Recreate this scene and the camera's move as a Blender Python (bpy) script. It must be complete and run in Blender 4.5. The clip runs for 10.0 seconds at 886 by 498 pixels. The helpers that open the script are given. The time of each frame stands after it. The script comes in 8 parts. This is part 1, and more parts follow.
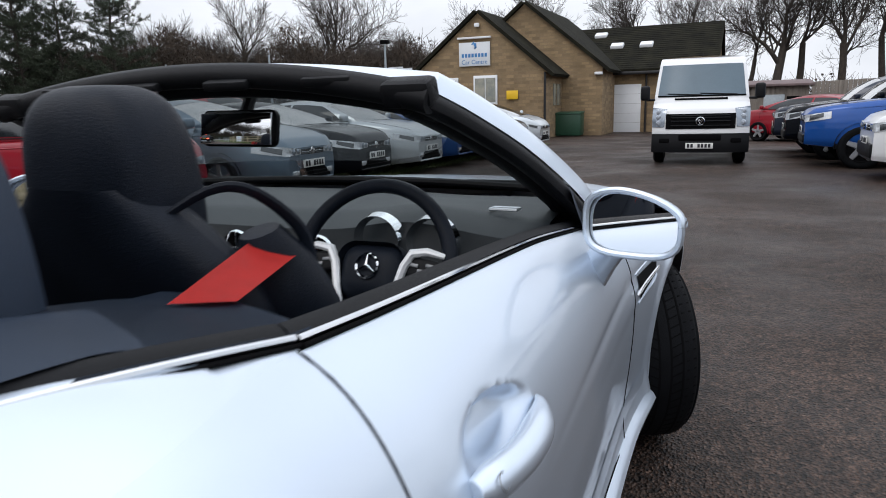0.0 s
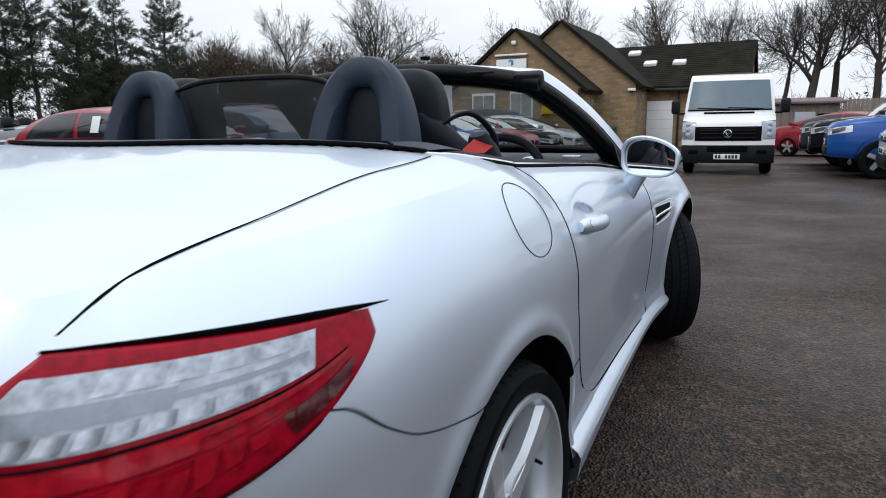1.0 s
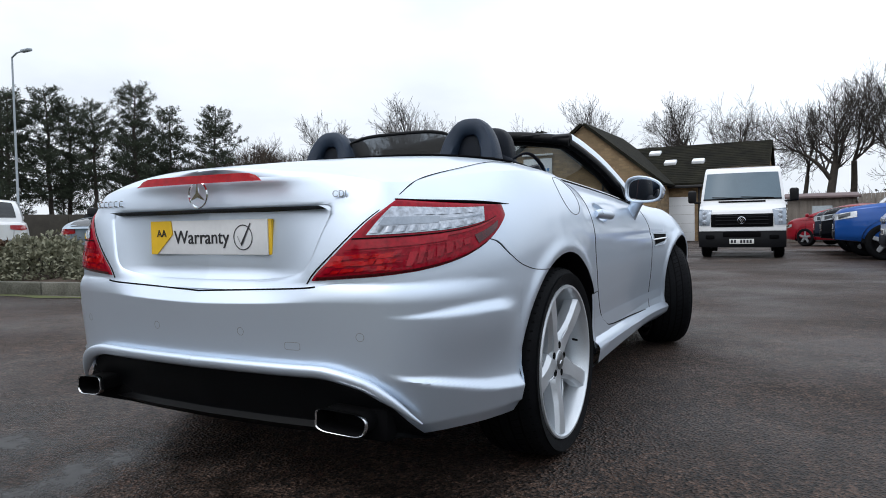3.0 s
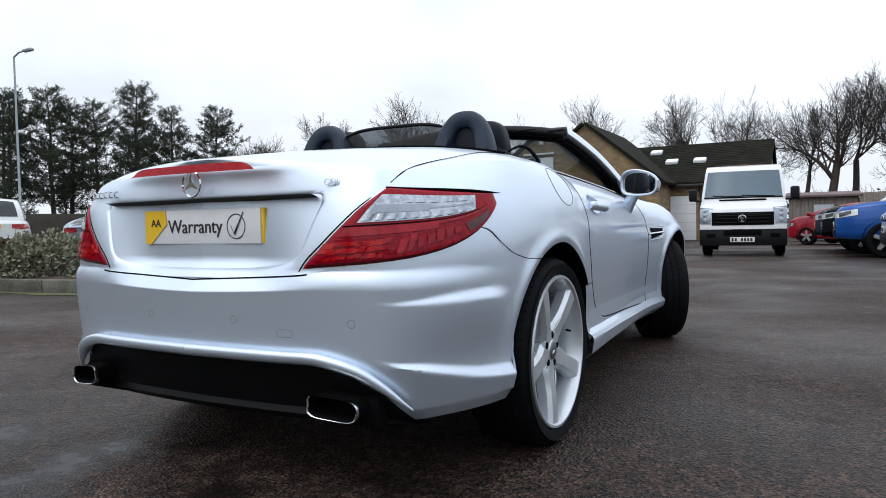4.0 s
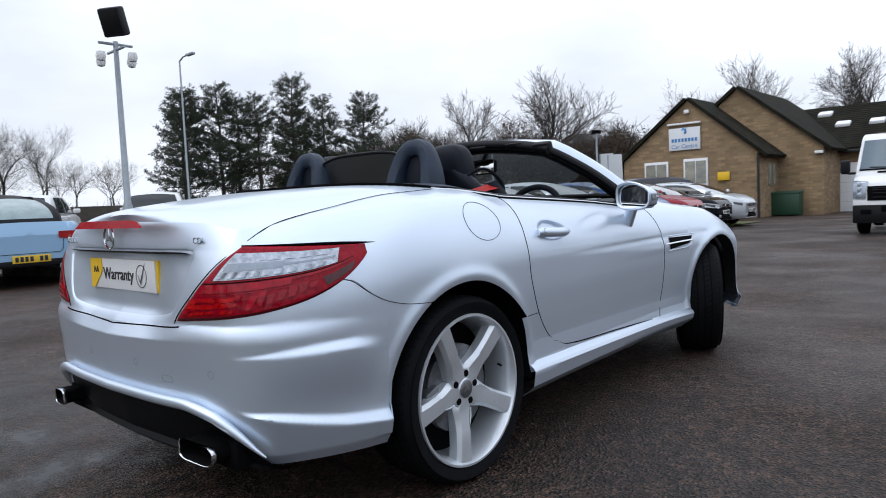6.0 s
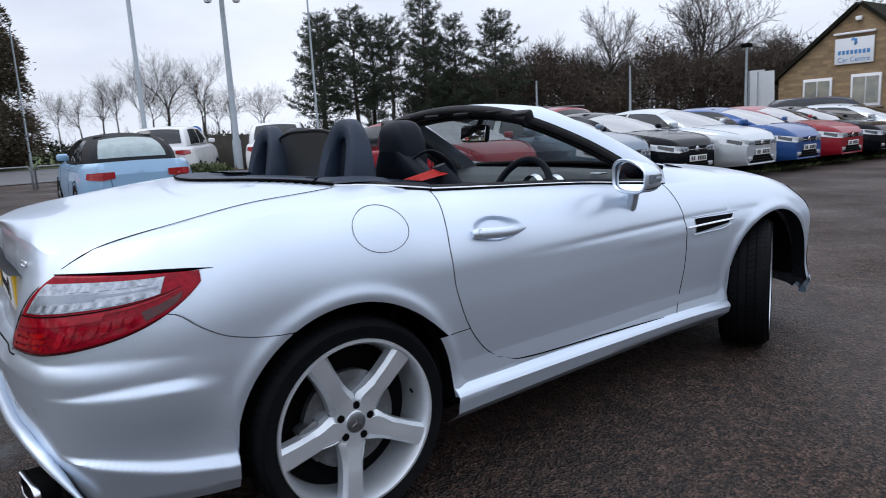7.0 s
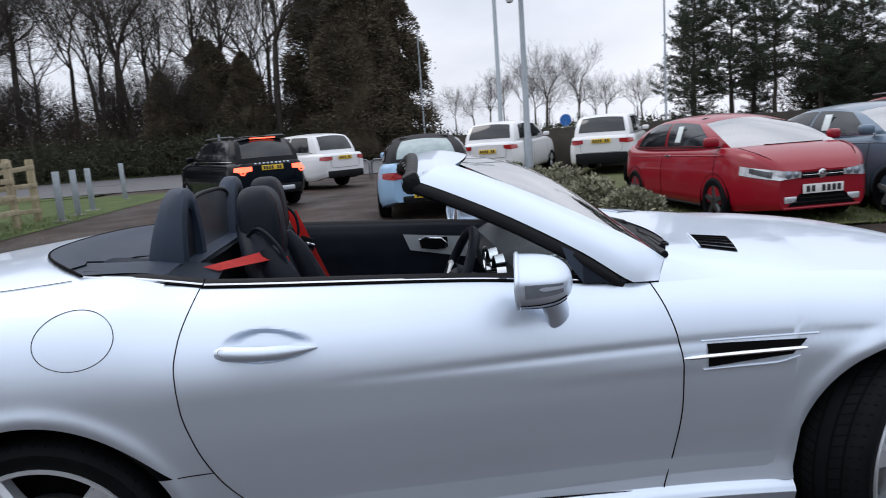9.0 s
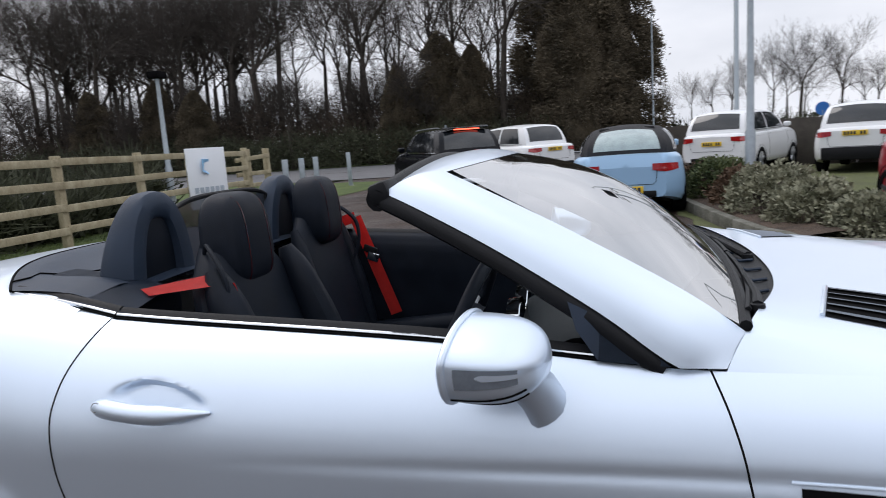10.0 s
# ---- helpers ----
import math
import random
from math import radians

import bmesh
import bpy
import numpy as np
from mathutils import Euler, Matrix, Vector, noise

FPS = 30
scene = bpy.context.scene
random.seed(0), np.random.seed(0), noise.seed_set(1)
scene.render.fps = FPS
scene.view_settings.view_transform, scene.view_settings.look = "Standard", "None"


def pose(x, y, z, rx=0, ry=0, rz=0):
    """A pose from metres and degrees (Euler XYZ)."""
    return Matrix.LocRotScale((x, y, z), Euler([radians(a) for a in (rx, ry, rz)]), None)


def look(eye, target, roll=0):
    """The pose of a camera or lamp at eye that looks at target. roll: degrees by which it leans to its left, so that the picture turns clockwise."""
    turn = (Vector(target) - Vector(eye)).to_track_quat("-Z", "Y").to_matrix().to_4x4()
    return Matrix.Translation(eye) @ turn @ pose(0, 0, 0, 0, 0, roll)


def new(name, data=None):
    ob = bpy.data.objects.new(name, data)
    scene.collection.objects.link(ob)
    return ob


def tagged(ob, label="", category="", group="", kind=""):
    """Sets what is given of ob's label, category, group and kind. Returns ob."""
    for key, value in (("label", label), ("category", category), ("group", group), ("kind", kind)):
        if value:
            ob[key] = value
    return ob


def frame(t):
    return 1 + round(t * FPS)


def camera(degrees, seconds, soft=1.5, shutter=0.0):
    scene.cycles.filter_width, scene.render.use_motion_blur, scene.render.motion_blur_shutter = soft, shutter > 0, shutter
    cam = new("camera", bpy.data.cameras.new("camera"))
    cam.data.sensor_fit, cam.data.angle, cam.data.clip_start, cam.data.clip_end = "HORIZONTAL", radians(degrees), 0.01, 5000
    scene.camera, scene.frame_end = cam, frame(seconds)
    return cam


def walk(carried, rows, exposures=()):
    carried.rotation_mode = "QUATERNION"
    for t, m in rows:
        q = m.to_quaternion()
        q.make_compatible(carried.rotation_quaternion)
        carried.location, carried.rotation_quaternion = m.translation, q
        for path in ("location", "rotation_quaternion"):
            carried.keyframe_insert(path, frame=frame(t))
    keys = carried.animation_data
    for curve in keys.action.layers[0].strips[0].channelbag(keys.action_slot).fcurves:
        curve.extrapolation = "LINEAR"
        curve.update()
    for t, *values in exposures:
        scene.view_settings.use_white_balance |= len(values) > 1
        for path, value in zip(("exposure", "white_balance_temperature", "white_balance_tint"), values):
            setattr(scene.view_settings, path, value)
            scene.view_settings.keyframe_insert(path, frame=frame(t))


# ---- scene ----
cam = camera(66.0, 10.0, .95, 0.2)
PATH = [
    (0, (1.088, -0.051, 1.212), (0.293, 1.737, 0.797), -1.5),
    (0.3, (1.141, -0.373, 1.194), (0.344, 1.415, 0.785), -1.8),
    (0.5, (1.177, -0.590, 1.170), (0.371, 1.196, 0.769), -1.5),
    (1, (1.306, -1.144, 1.102), (0.431, 0.616, 0.734), -0.9),
    (1.5, (1.509, -1.622, 1.047), (0.577, 0.128, 0.781), -0.2),
    (2, (1.683, -1.986, 0.917), (0.732, -0.23, 0.81), -0.7),
    (2.5, (1.709, -2.206, 0.84), (0.756, -0.449, 0.767), -1.0),
    (3, (1.68, -2.357, 0.809), (0.725, -0.601, 0.734), -1.1),
    (4.5, (1.791, -2.346, 0.769), (0.821, -0.599, 0.695), -1.2),
    (5, (1.971, -2.189, 0.774), (0.937, -0.478, 0.701), -1.4),
    (5.5, (2.206, -2.056, 0.863), (1.039, -0.435, 0.77), -1.3),
    (5.7, (2.319, -2.004, 0.91), (1.082, -0.436, 0.813), -2.0),
    (6.8, (2.642, -1.138, 1.169), (1.1, 0.093, 0.846), -2.9),
    (7, (2.7, -0.944, 1.208), (1.104, 0.209, 0.858), -3.2),
    (7.5, (2.845, -0.452, 1.312), (1.139, 0.522, 0.942), -3.8),
    (8, (2.884, 0.104, 1.327), (1.051, 0.833, 0.996), -4.6),
    (8.5, (2.825, 0.576, 1.393), (0.912, 1.038, 1.034), -4.3),
    (9, (2.654, 1.006, 1.364), (0.685, 1.146, 1.038), -4.2),
    (9.5, (2.387, 1.351, 1.369), (0.422, 1.174, 1.041), -4.1),
    (10, (2.006, 1.595, 1.336), (0.096, 1.086, 1.03), -4.0),
]
walk(cam, [(t, look(e, g, r)) for t, e, g, r in PATH], [(0, .0, 6500, 12), (2, 0, 6350, 10), (5, 0, 6300, 11), (7.5, -.08, 6100, 14), (9, -.06, 6350, 14), (10, -.06, 6500, 14)])

# ---- light ----
world = bpy.data.worlds.new("overcast")
scene.world = world
world.use_nodes = True
wn, wl = world.node_tree.nodes, world.node_tree.links
bg = wn["Background"]
sky = wn.new("ShaderNodeTexSky")
sky.sky_type, sky.sun_disc = 'NISHITA', False
sky.sun_elevation, sky.sun_rotation = radians(38), radians(200)
sky.dust_density, sky.air_density = 4.0, 1.0
wmul = wn.new("ShaderNodeMix")
wmul.data_type, wmul.blend_type = 'RGBA', 'MULTIPLY'
wmul.inputs[0].default_value = 1.0
wl.new(sky.outputs[0], wmul.inputs[6])
wmul.inputs[7].default_value = (.1, .1, .1, 1)
wtc = wn.new("ShaderNodeTexCoord")
wmap = wn.new("ShaderNodeMapping")
wmap.inputs["Scale"].default_value = (1, 1, 2.6)
wl.new(wtc.outputs["Generated"], wmap.inputs[0])
wno = wn.new("ShaderNodeTexNoise")
wno.inputs["Scale"].default_value, wno.inputs["Detail"].default_value = 1.7, 6
wl.new(wmap.outputs[0], wno.inputs[0])
wra = wn.new("ShaderNodeValToRGB")
wra.color_ramp.elements[0].position, wra.color_ramp.elements[1].position = .3, .68
wra.color_ramp.elements[0].color, wra.color_ramp.elements[1].color = (.535, .585, .65, 1), (.92, .955, 1.0, 1)
wl.new(wno.outputs[0], wra.inputs[0])
wmix = wn.new("ShaderNodeMix")
wmix.data_type = 'RGBA'
wmix.inputs[0].default_value = .92
wl.new(wmul.outputs[2], wmix.inputs[6])
wl.new(wra.outputs[0], wmix.inputs[7])
# an overcast sky is brighter overhead than at the horizon
wsep = wn.new("ShaderNodeSeparateXYZ")
wl.new(wtc.outputs["Generated"], wsep.inputs[0])
wup = wn.new("ShaderNodeMapRange")
wup.inputs[1].default_value, wup.inputs[2].default_value, wup.inputs[3].default_value, wup.inputs[4].default_value = .12, 1.0, 1.0, 1.75
wl.new(wsep.outputs[2], wup.inputs[0])
wzen = wn.new("ShaderNodeVectorMath")
wzen.operation = 'SCALE'
wl.new(wmix.outputs[2], wzen.inputs[0])
wl.new(wup.outputs[0], wzen.inputs[3])
wl.new(wzen.outputs[0], bg.inputs[0])
bg.inputs[1].default_value = 1.23
sun = new("sun", bpy.data.lights.new("sun", 'SUN'))
sun.data.energy, sun.data.angle, sun.data.color = .6, radians(25), (1, .97, .93)
sun.matrix_world = look((0, 0, 50), (12, 22, 10))
scene.view_settings.exposure = 0.0


# ---- materials ----
def shader(name, color, rough=.5, metal=0.0, coat=0.0, var=.0, scale=8.0, bump=0.0, bscale=60.0, spec=.5, stretch=(1, 1, 1), color2=None, rvar=0.0, alpha=None, per_object=0.0):
    """Principled surface with two scales of variation in colour, gloss and relief."""
    m = bpy.data.materials.new(name)
    m.use_nodes = True
    n, l = m.node_tree.nodes, m.node_tree.links
    b = n["Principled BSDF"]
    b.inputs["Base Color"].default_value = (*color, 1)
    b.inputs["Roughness"].default_value = rough
    b.inputs["Metallic"].default_value = metal
    b.inputs["Coat Weight"].default_value = coat
    b.inputs["Coat Roughness"].default_value = .04
    b.inputs["Specular IOR Level"].default_value = spec
    if var or bump or rvar or color2:
        tc, mp = n.new("ShaderNodeTexCoord"), n.new("ShaderNodeMapping")
        mp.inputs["Scale"].default_value = stretch
        l.new(tc.outputs["Object"], mp.inputs[0])
        big, fine = n.new("ShaderNodeTexNoise"), n.new("ShaderNodeTexNoise")
        for nd, s, d in ((big, scale, 4), (fine, bscale, 3)):
            nd.inputs["Scale"].default_value, nd.inputs["Detail"].default_value = s, d
            l.new(mp.outputs[0], nd.inputs[0])
        if var or color2:
            add = n.new("ShaderNodeMath")
            add.operation = 'ADD'
            half = n.new("ShaderNodeMath")
            half.operation = 'MULTIPLY'
            half.inputs[1].default_value = .5
            l.new(big.outputs[0], half.inputs[0])
            hf = n.new("ShaderNodeMath")
            hf.operation = 'MULTIPLY'
            hf.inputs[1].default_value = .5
            l.new(fine.outputs[0], hf.inputs[0])
            l.new(half.outputs[0], add.inputs[0])
            l.new(hf.outputs[0], add.inputs[1])
            r = n.new("ShaderNodeValToRGB")
            r.color_ramp.elements[0].position, r.color_ramp.elements[1].position = .36, .64
            c2 = color2 or [min(1, c * (1 + var)) for c in color]
            c1 = color if color2 else [c * (1 - var) for c in color]
            r.color_ramp.elements[0].color, r.color_ramp.elements[1].color = (*c1, 1), (*c2, 1)
            l.new(add.outputs[0], r.inputs[0])
            out = r.outputs[0]
            if per_object:
                oi, hs = n.new("ShaderNodeObjectInfo"), n.new("ShaderNodeHueSaturation")
                mr = n.new("ShaderNodeMapRange")
                mr.inputs[3].default_value, mr.inputs[4].default_value = 1 - per_object, 1 + per_object
                l.new(oi.outputs["Random"], mr.inputs[0])
                l.new(mr.outputs[0], hs.inputs["Value"])
                l.new(out, hs.inputs["Color"])
                out = hs.outputs[0]
            l.new(out, b.inputs["Base Color"])
        if rvar:
            mr = n.new("ShaderNodeMapRange")
            mr.inputs[1].default_value, mr.inputs[2].default_value = .3, .7
            mr.inputs[3].default_value, mr.inputs[4].default_value = max(.02, rough - rvar), min(1, rough + rvar)
            l.new(big.outputs[0], mr.inputs[0])
            l.new(mr.outputs[0], b.inputs["Roughness"])
        if bump:
            bp = n.new("ShaderNodeBump")
            bp.inputs["Strength"].default_value, bp.inputs["Distance"].default_value = 1.0, bump
            l.new(fine.outputs[0], bp.inputs["Height"])
            l.new(bp.outputs[0], b.inputs["Normal"])
    return m


def glass(name, color, rough=.0, gloss=3.0):
    """Thin pane: mostly clear, tinted, with real reflections by angle."""
    m = bpy.data.materials.new(name)
    m.use_nodes = True
    n, l = m.node_tree.nodes, m.node_tree.links
    n.remove(n["Principled BSDF"])
    tr, gl, mx, lw = n.new("ShaderNodeBsdfTransparent"), n.new("ShaderNodeBsdfGlossy"), n.new("ShaderNodeMixShader"), n.new("ShaderNodeLayerWeight")
    pw, fr = n.new("ShaderNodeMath"), n.new("ShaderNodeMath")
    tr.inputs[0].default_value = (*color, 1)
    gl.inputs["Roughness"].default_value = .02 + rough
    lw.inputs[0].default_value = .5
    pw.operation, fr.operation = 'POWER', 'MULTIPLY_ADD'
    pw.inputs[1].default_value, fr.inputs[1].default_value, fr.inputs[2].default_value = gloss, .9, .07
    l.new(lw.outputs["Facing"], pw.inputs[0])
    l.new(pw.outputs[0], fr.inputs[0])
    l.new(fr.outputs[0], mx.inputs[0])
    l.new(tr.outputs[0], mx.inputs[1])
    l.new(gl.outputs[0], mx.inputs[2])
    l.new(mx.outputs[0], n["Material Output"].inputs[0])
    return m


def glow(name, color, strength):
    m = shader(name, color, .3)
    b = m.node_tree.nodes["Principled BSDF"]
    b.inputs["Emission Color"].default_value = (*color, 1)
    b.inputs["Emission Strength"].default_value = strength
    return m


def car_paint(name, color, metal=.0, rough=.3, coat=.55):
    return shader(name, color, rough, metal, coat=coat, spec=.3, var=.03, scale=1.5, bscale=900)


SILVER = shader("silver_paint", (.66, .745, .85), .39, .70, coat=.6, var=.02, scale=2.5, bscale=1500)
# near-black for joints; also stands in for shade inside openings and recesses
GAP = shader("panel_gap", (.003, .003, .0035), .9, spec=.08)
TRIM = shader("black_plastic", (.005, .0055, .007), .5, spec=.2, var=.25, scale=20, bump=.0006, bscale=900)
GREYTRIM = shader("blue_grey_plastic", (.018, .030, .052), .5, spec=.3, var=.2, scale=9, bump=.0005, bscale=1200)
RUBBER = shader("tyre_rubber", (.0045, .005, .0062), .7, spec=.1, var=.35, scale=14, bump=.0008, bscale=300)
LEATHER = shader("dark_leather", (.0065, .0095, .016), .5, spec=.16, var=.3, scale=12, bump=.0008, bscale=420, rvar=.08)
CHROME = shader("chrome", (.75, .77, .79), .08, 1.0, var=.04, scale=6)
ALLOY = shader("silver_alloy", (.66, .70, .74), .34, .6, coat=.4, var=.05, scale=14, bscale=220)
STEEL = shader("dull_steel", (.2, .21, .22), .45, .9, var=.2, scale=20)
REDGLASS = shader("red_lens", (.25, .0015, .012), .10, 0, coat=.12, spec=.15, var=.3, scale=26, bscale=90)
REDDARK = shader("dark_red_lens", (.055, .001, .003), .1, coat=.7, spec=.25, var=.3, scale=30)
REDMID = shader("mid_red_lens", (.30, .002, .012), .12, coat=.3, spec=.2, var=.3, scale=40)
REDLIT = shader("bright_facet_lens", (.38, .002, .004), .15, coat=.3, spec=.2, var=.2, scale=60)
BRAKELENS = shader("bright_red_lens", (.50, .006, .016), .15, spec=.25, var=.15, scale=40)
CLEARLENS = shader("clear_lens", (.38, .42, .48), .12, .35, coat=.7, var=.35, scale=34, bscale=90)
LAMPGREY = shader("lamp_reflector", (.24, .28, .33), .2, .5, coat=1.0, var=.1, scale=40, bscale=160)
REDBELT = shader("red_webbing", (.62, .025, .02), .6, var=.12, scale=30, bump=.0006, bscale=900)
WHITE = shader("white_plastic", (.75, .76, .77), .45, var=.04, scale=6)
YELLOW = shader("yellow_card", (.8, .5, .02), .5, var=.04, scale=9)
INK = shader("black_ink", (.02, .02, .025), .6)
GLASS = glass("clear_glass", (.93, 1.0, 1.0), 0, .9)
MIRRORGLASS = shader("mirror_glass", (.8, .82, .84), .02, 1.0)
DARKGLASS = shader("tinted_window", (.012, .015, .018), .05, 0, var=.4, scale=3, spec=.6)
CARGLASS = glass("car_window_glass", (.40, .50, .52), 0, 1.05)


# ---- mesh helpers ----
def part(name, bm, material, parent=None, label="", smooth=True, kind="", sharp=None):
    """One mesh object out of a bmesh, under a thing or a part."""
    bmesh.ops.recalc_face_normals(bm, faces=bm.faces)
    me = bpy.data.meshes.new(name)
    bm.to_mesh(me)
    bm.free()
    if smooth:
        me.shade_smooth()
        me.set_sharp_from_angle(angle=radians(sharp or 38))
    mats = material if isinstance(material, (list, tuple)) else [material]
    for m in mats:
        me.materials.append(m)
    ob = new(name, me)
    if parent:
        ob.parent = parent
    if label or kind:
        tagged(ob, label=label, kind=kind)
    return ob


def thing(name, label, category, group="", m=None, kind=""):
    ob = new(name)
    ob.empty_display_size = .2
    tagged(ob, label, category, group, kind)
    if m is not None:
        ob.matrix_basis = m
    return ob


def lerp(a, b, t):
    return a + (b - a) * t


def curve(*kv):
    """A smooth curve through (key, value) pairs: monotone cubic."""
    k = np.array(kv[0::2], float)
    v = np.array(kv[1::2], float)
    d = np.diff(v) / np.diff(k)
    s = np.zeros(len(k))
    s[0], s[-1] = d[0], d[-1]
    for i in range(1, len(k) - 1):
        s[i] = 0 if d[i - 1] * d[i] <= 0 else 2 * d[i - 1] * d[i] / (d[i - 1] + d[i])

    def f(x):
        x = min(max(x, k[0]), k[-1])
        i = min(int(np.searchsorted(k, x, side='right')) - 1, len(k) - 2)
        h = k[i + 1] - k[i]
        t = (x - k[i]) / h
        return float((2 * t ** 3 - 3 * t ** 2 + 1) * v[i] + (t ** 3 - 2 * t ** 2 + t) * h * s[i] + (3 * t ** 2 - 2 * t ** 3) * v[i + 1] + (t ** 3 - t ** 2) * h * s[i + 1])
    return f


def sheet(bm, fn, us, vs, flip=1, mat=0):
    """A grid of fn(u, v); flip -1 mirrors it across x."""
    rows = []
    for u in us:
        rows.append([bm.verts.new((p[0] * flip, p[1], p[2])) for p in (fn(u, v) for v in vs)])
    for a, b in zip(rows, rows[1:]):
        for i in range(len(vs) - 1):
            q = [a[i], b[i], b[i + 1], a[i + 1]]
            if len({tuple(np.round(w.co, 5)) for w in q}) < 3:
                continue
            try:
                f = bm.faces.new(q)
                f.material_index = mat
            except ValueError:
                pass
    return rows


def box(bm, size, m=None, bevel=0.0, seg=2, mat=0):
    r = bmesh.ops.create_cube(bm, size=1)
    vs = r['verts']
    bmesh.ops.scale(bm, vec=size, verts=vs)
    if bevel:
        es = list({e for v in vs for e in v.link_edges})
        g = bmesh.ops.bevel(bm, geom=es, offset=bevel, segments=seg, affect='EDGES', profile=.5)
        vs = list({v for f in g['faces'] for v in f.verts} | {v for v in vs if v.is_valid})
    if m is not None:
        bmesh.ops.transform(bm, matrix=m, verts=vs)
    if mat:
        for f in {f for v in vs for f in v.link_faces}:
            f.material_index = mat
    return vs


def tube(bm, pts, r, seg=8, cap=True, mat=0, flat=1.0):
    """A swept round bar; r is one radius or one for each point."""
    pts = [Vector(p) for p in pts]
    rs = [float(a) for a in np.interp(np.linspace(0, 1, len(pts)), np.linspace(0, 1, len(r)), r)] if isinstance(r, (list, tuple)) else [r] * len(pts)
    rings = []
    up = None
    for i, p in enumerate(pts):
        d = (pts[min(i + 1, len(pts) - 1)] - pts[max(i - 1, 0)]).normalized()
        if up is None:
            up = d.orthogonal().normalized()
        s = d.cross(up)
        if s.length < 1e-6:
            s = d.orthogonal()
        s.normalize()
        up = s.cross(d).normalized()
        rings.append([bm.verts.new(p + rs[i] * (math.cos(a) * s + flat * math.sin(a) * up)) for a in (2 * math.pi * k / seg for k in range(seg))])
    for a, b in zip(rings, rings[1:]):
        for k in range(seg):
            f = bm.faces.new((a[k], a[(k + 1) % seg], b[(k + 1) % seg], b[k]))
            f.material_index = mat
    if cap:
        for rg in (rings[0], rings[-1]):
            bm.faces.new(rg).material_index = mat
    return rings


def lathe(bm, prof, seg=32, m=None, mat=0):
    """Turn a profile of (radius, x) about the x axis."""
    rings = []
    for r, x in prof:
        rings.append([bm.verts.new((x, r * math.cos(a), r * math.sin(a))) for a in (2 * math.pi * k / seg for k in range(seg))])
    for a, b in zip(rings, rings[1:]):
        for k in range(seg):
            f = bm.faces.new((a[k], a[(k + 1) % seg], b[(k + 1) % seg], b[k]))
            f.material_index = mat
    vs = [v for rg in rings for v in rg]
    if m is not None:
        bmesh.ops.transform(bm, matrix=m, verts=vs)
    return rings


def prism(bm, poly, d, m=None, mat=0, bevel=0.0):
    """A polygon in x, z drawn out along y by d."""
    a = [bm.verts.new((x, 0, z)) for x, z in poly]
    b = [bm.verts.new((x, d, z)) for x, z in poly]
    fs = [bm.faces.new(a), bm.faces.new(list(reversed(b)))]
    n = len(poly)
    for i in range(n):
        fs.append(bm.faces.new((a[i], b[i], b[(i + 1) % n], a[(i + 1) % n])))
    for f in fs:
        f.material_index = mat
    vs = a + b
    if bevel:
        es = list({e for f in fs for e in f.edges})
        g = bmesh.ops.bevel(bm, geom=es, offset=bevel, segments=2, affect='EDGES', profile=.5)
        vs = list({v for f in g['faces'] for v in f.verts} | {v for v in vs if v.is_valid})
    if m is not None:
        bmesh.ops.transform(bm, matrix=m, verts=vs)
    return vs


def words(name, text, size, m, material, parent, depth=.001):
    """Flat lettering as a mesh, centred at m, read along m's x with m's y up."""
    cu = bpy.data.curves.new(name, 'FONT')
    cu.body, cu.size, cu.align_x, cu.align_y, cu.extrude = text, size, 'CENTER', 'CENTER', depth
    tmp = bpy.data.objects.new(name, cu)
    scene.collection.objects.link(tmp)
    dg = bpy.context.evaluated_depsgraph_get()
    me = bpy.data.meshes.new_from_object(tmp.evaluated_get(dg))
    bpy.data.objects.remove(tmp)
    me.transform(m)
    me.materials.clear()
    me.materials.append(material)
    ob = new(name, me)
    ob.parent = parent
    return ob


def ground_z(x, y):
    """The yard falls gently away ahead."""
    return -.032 - .011 * (min(max(y, 5.9), 30) - 5.9)


def frange(a, b, n):
    return [a + (b - a) * i / n for i in range(n + 1)]


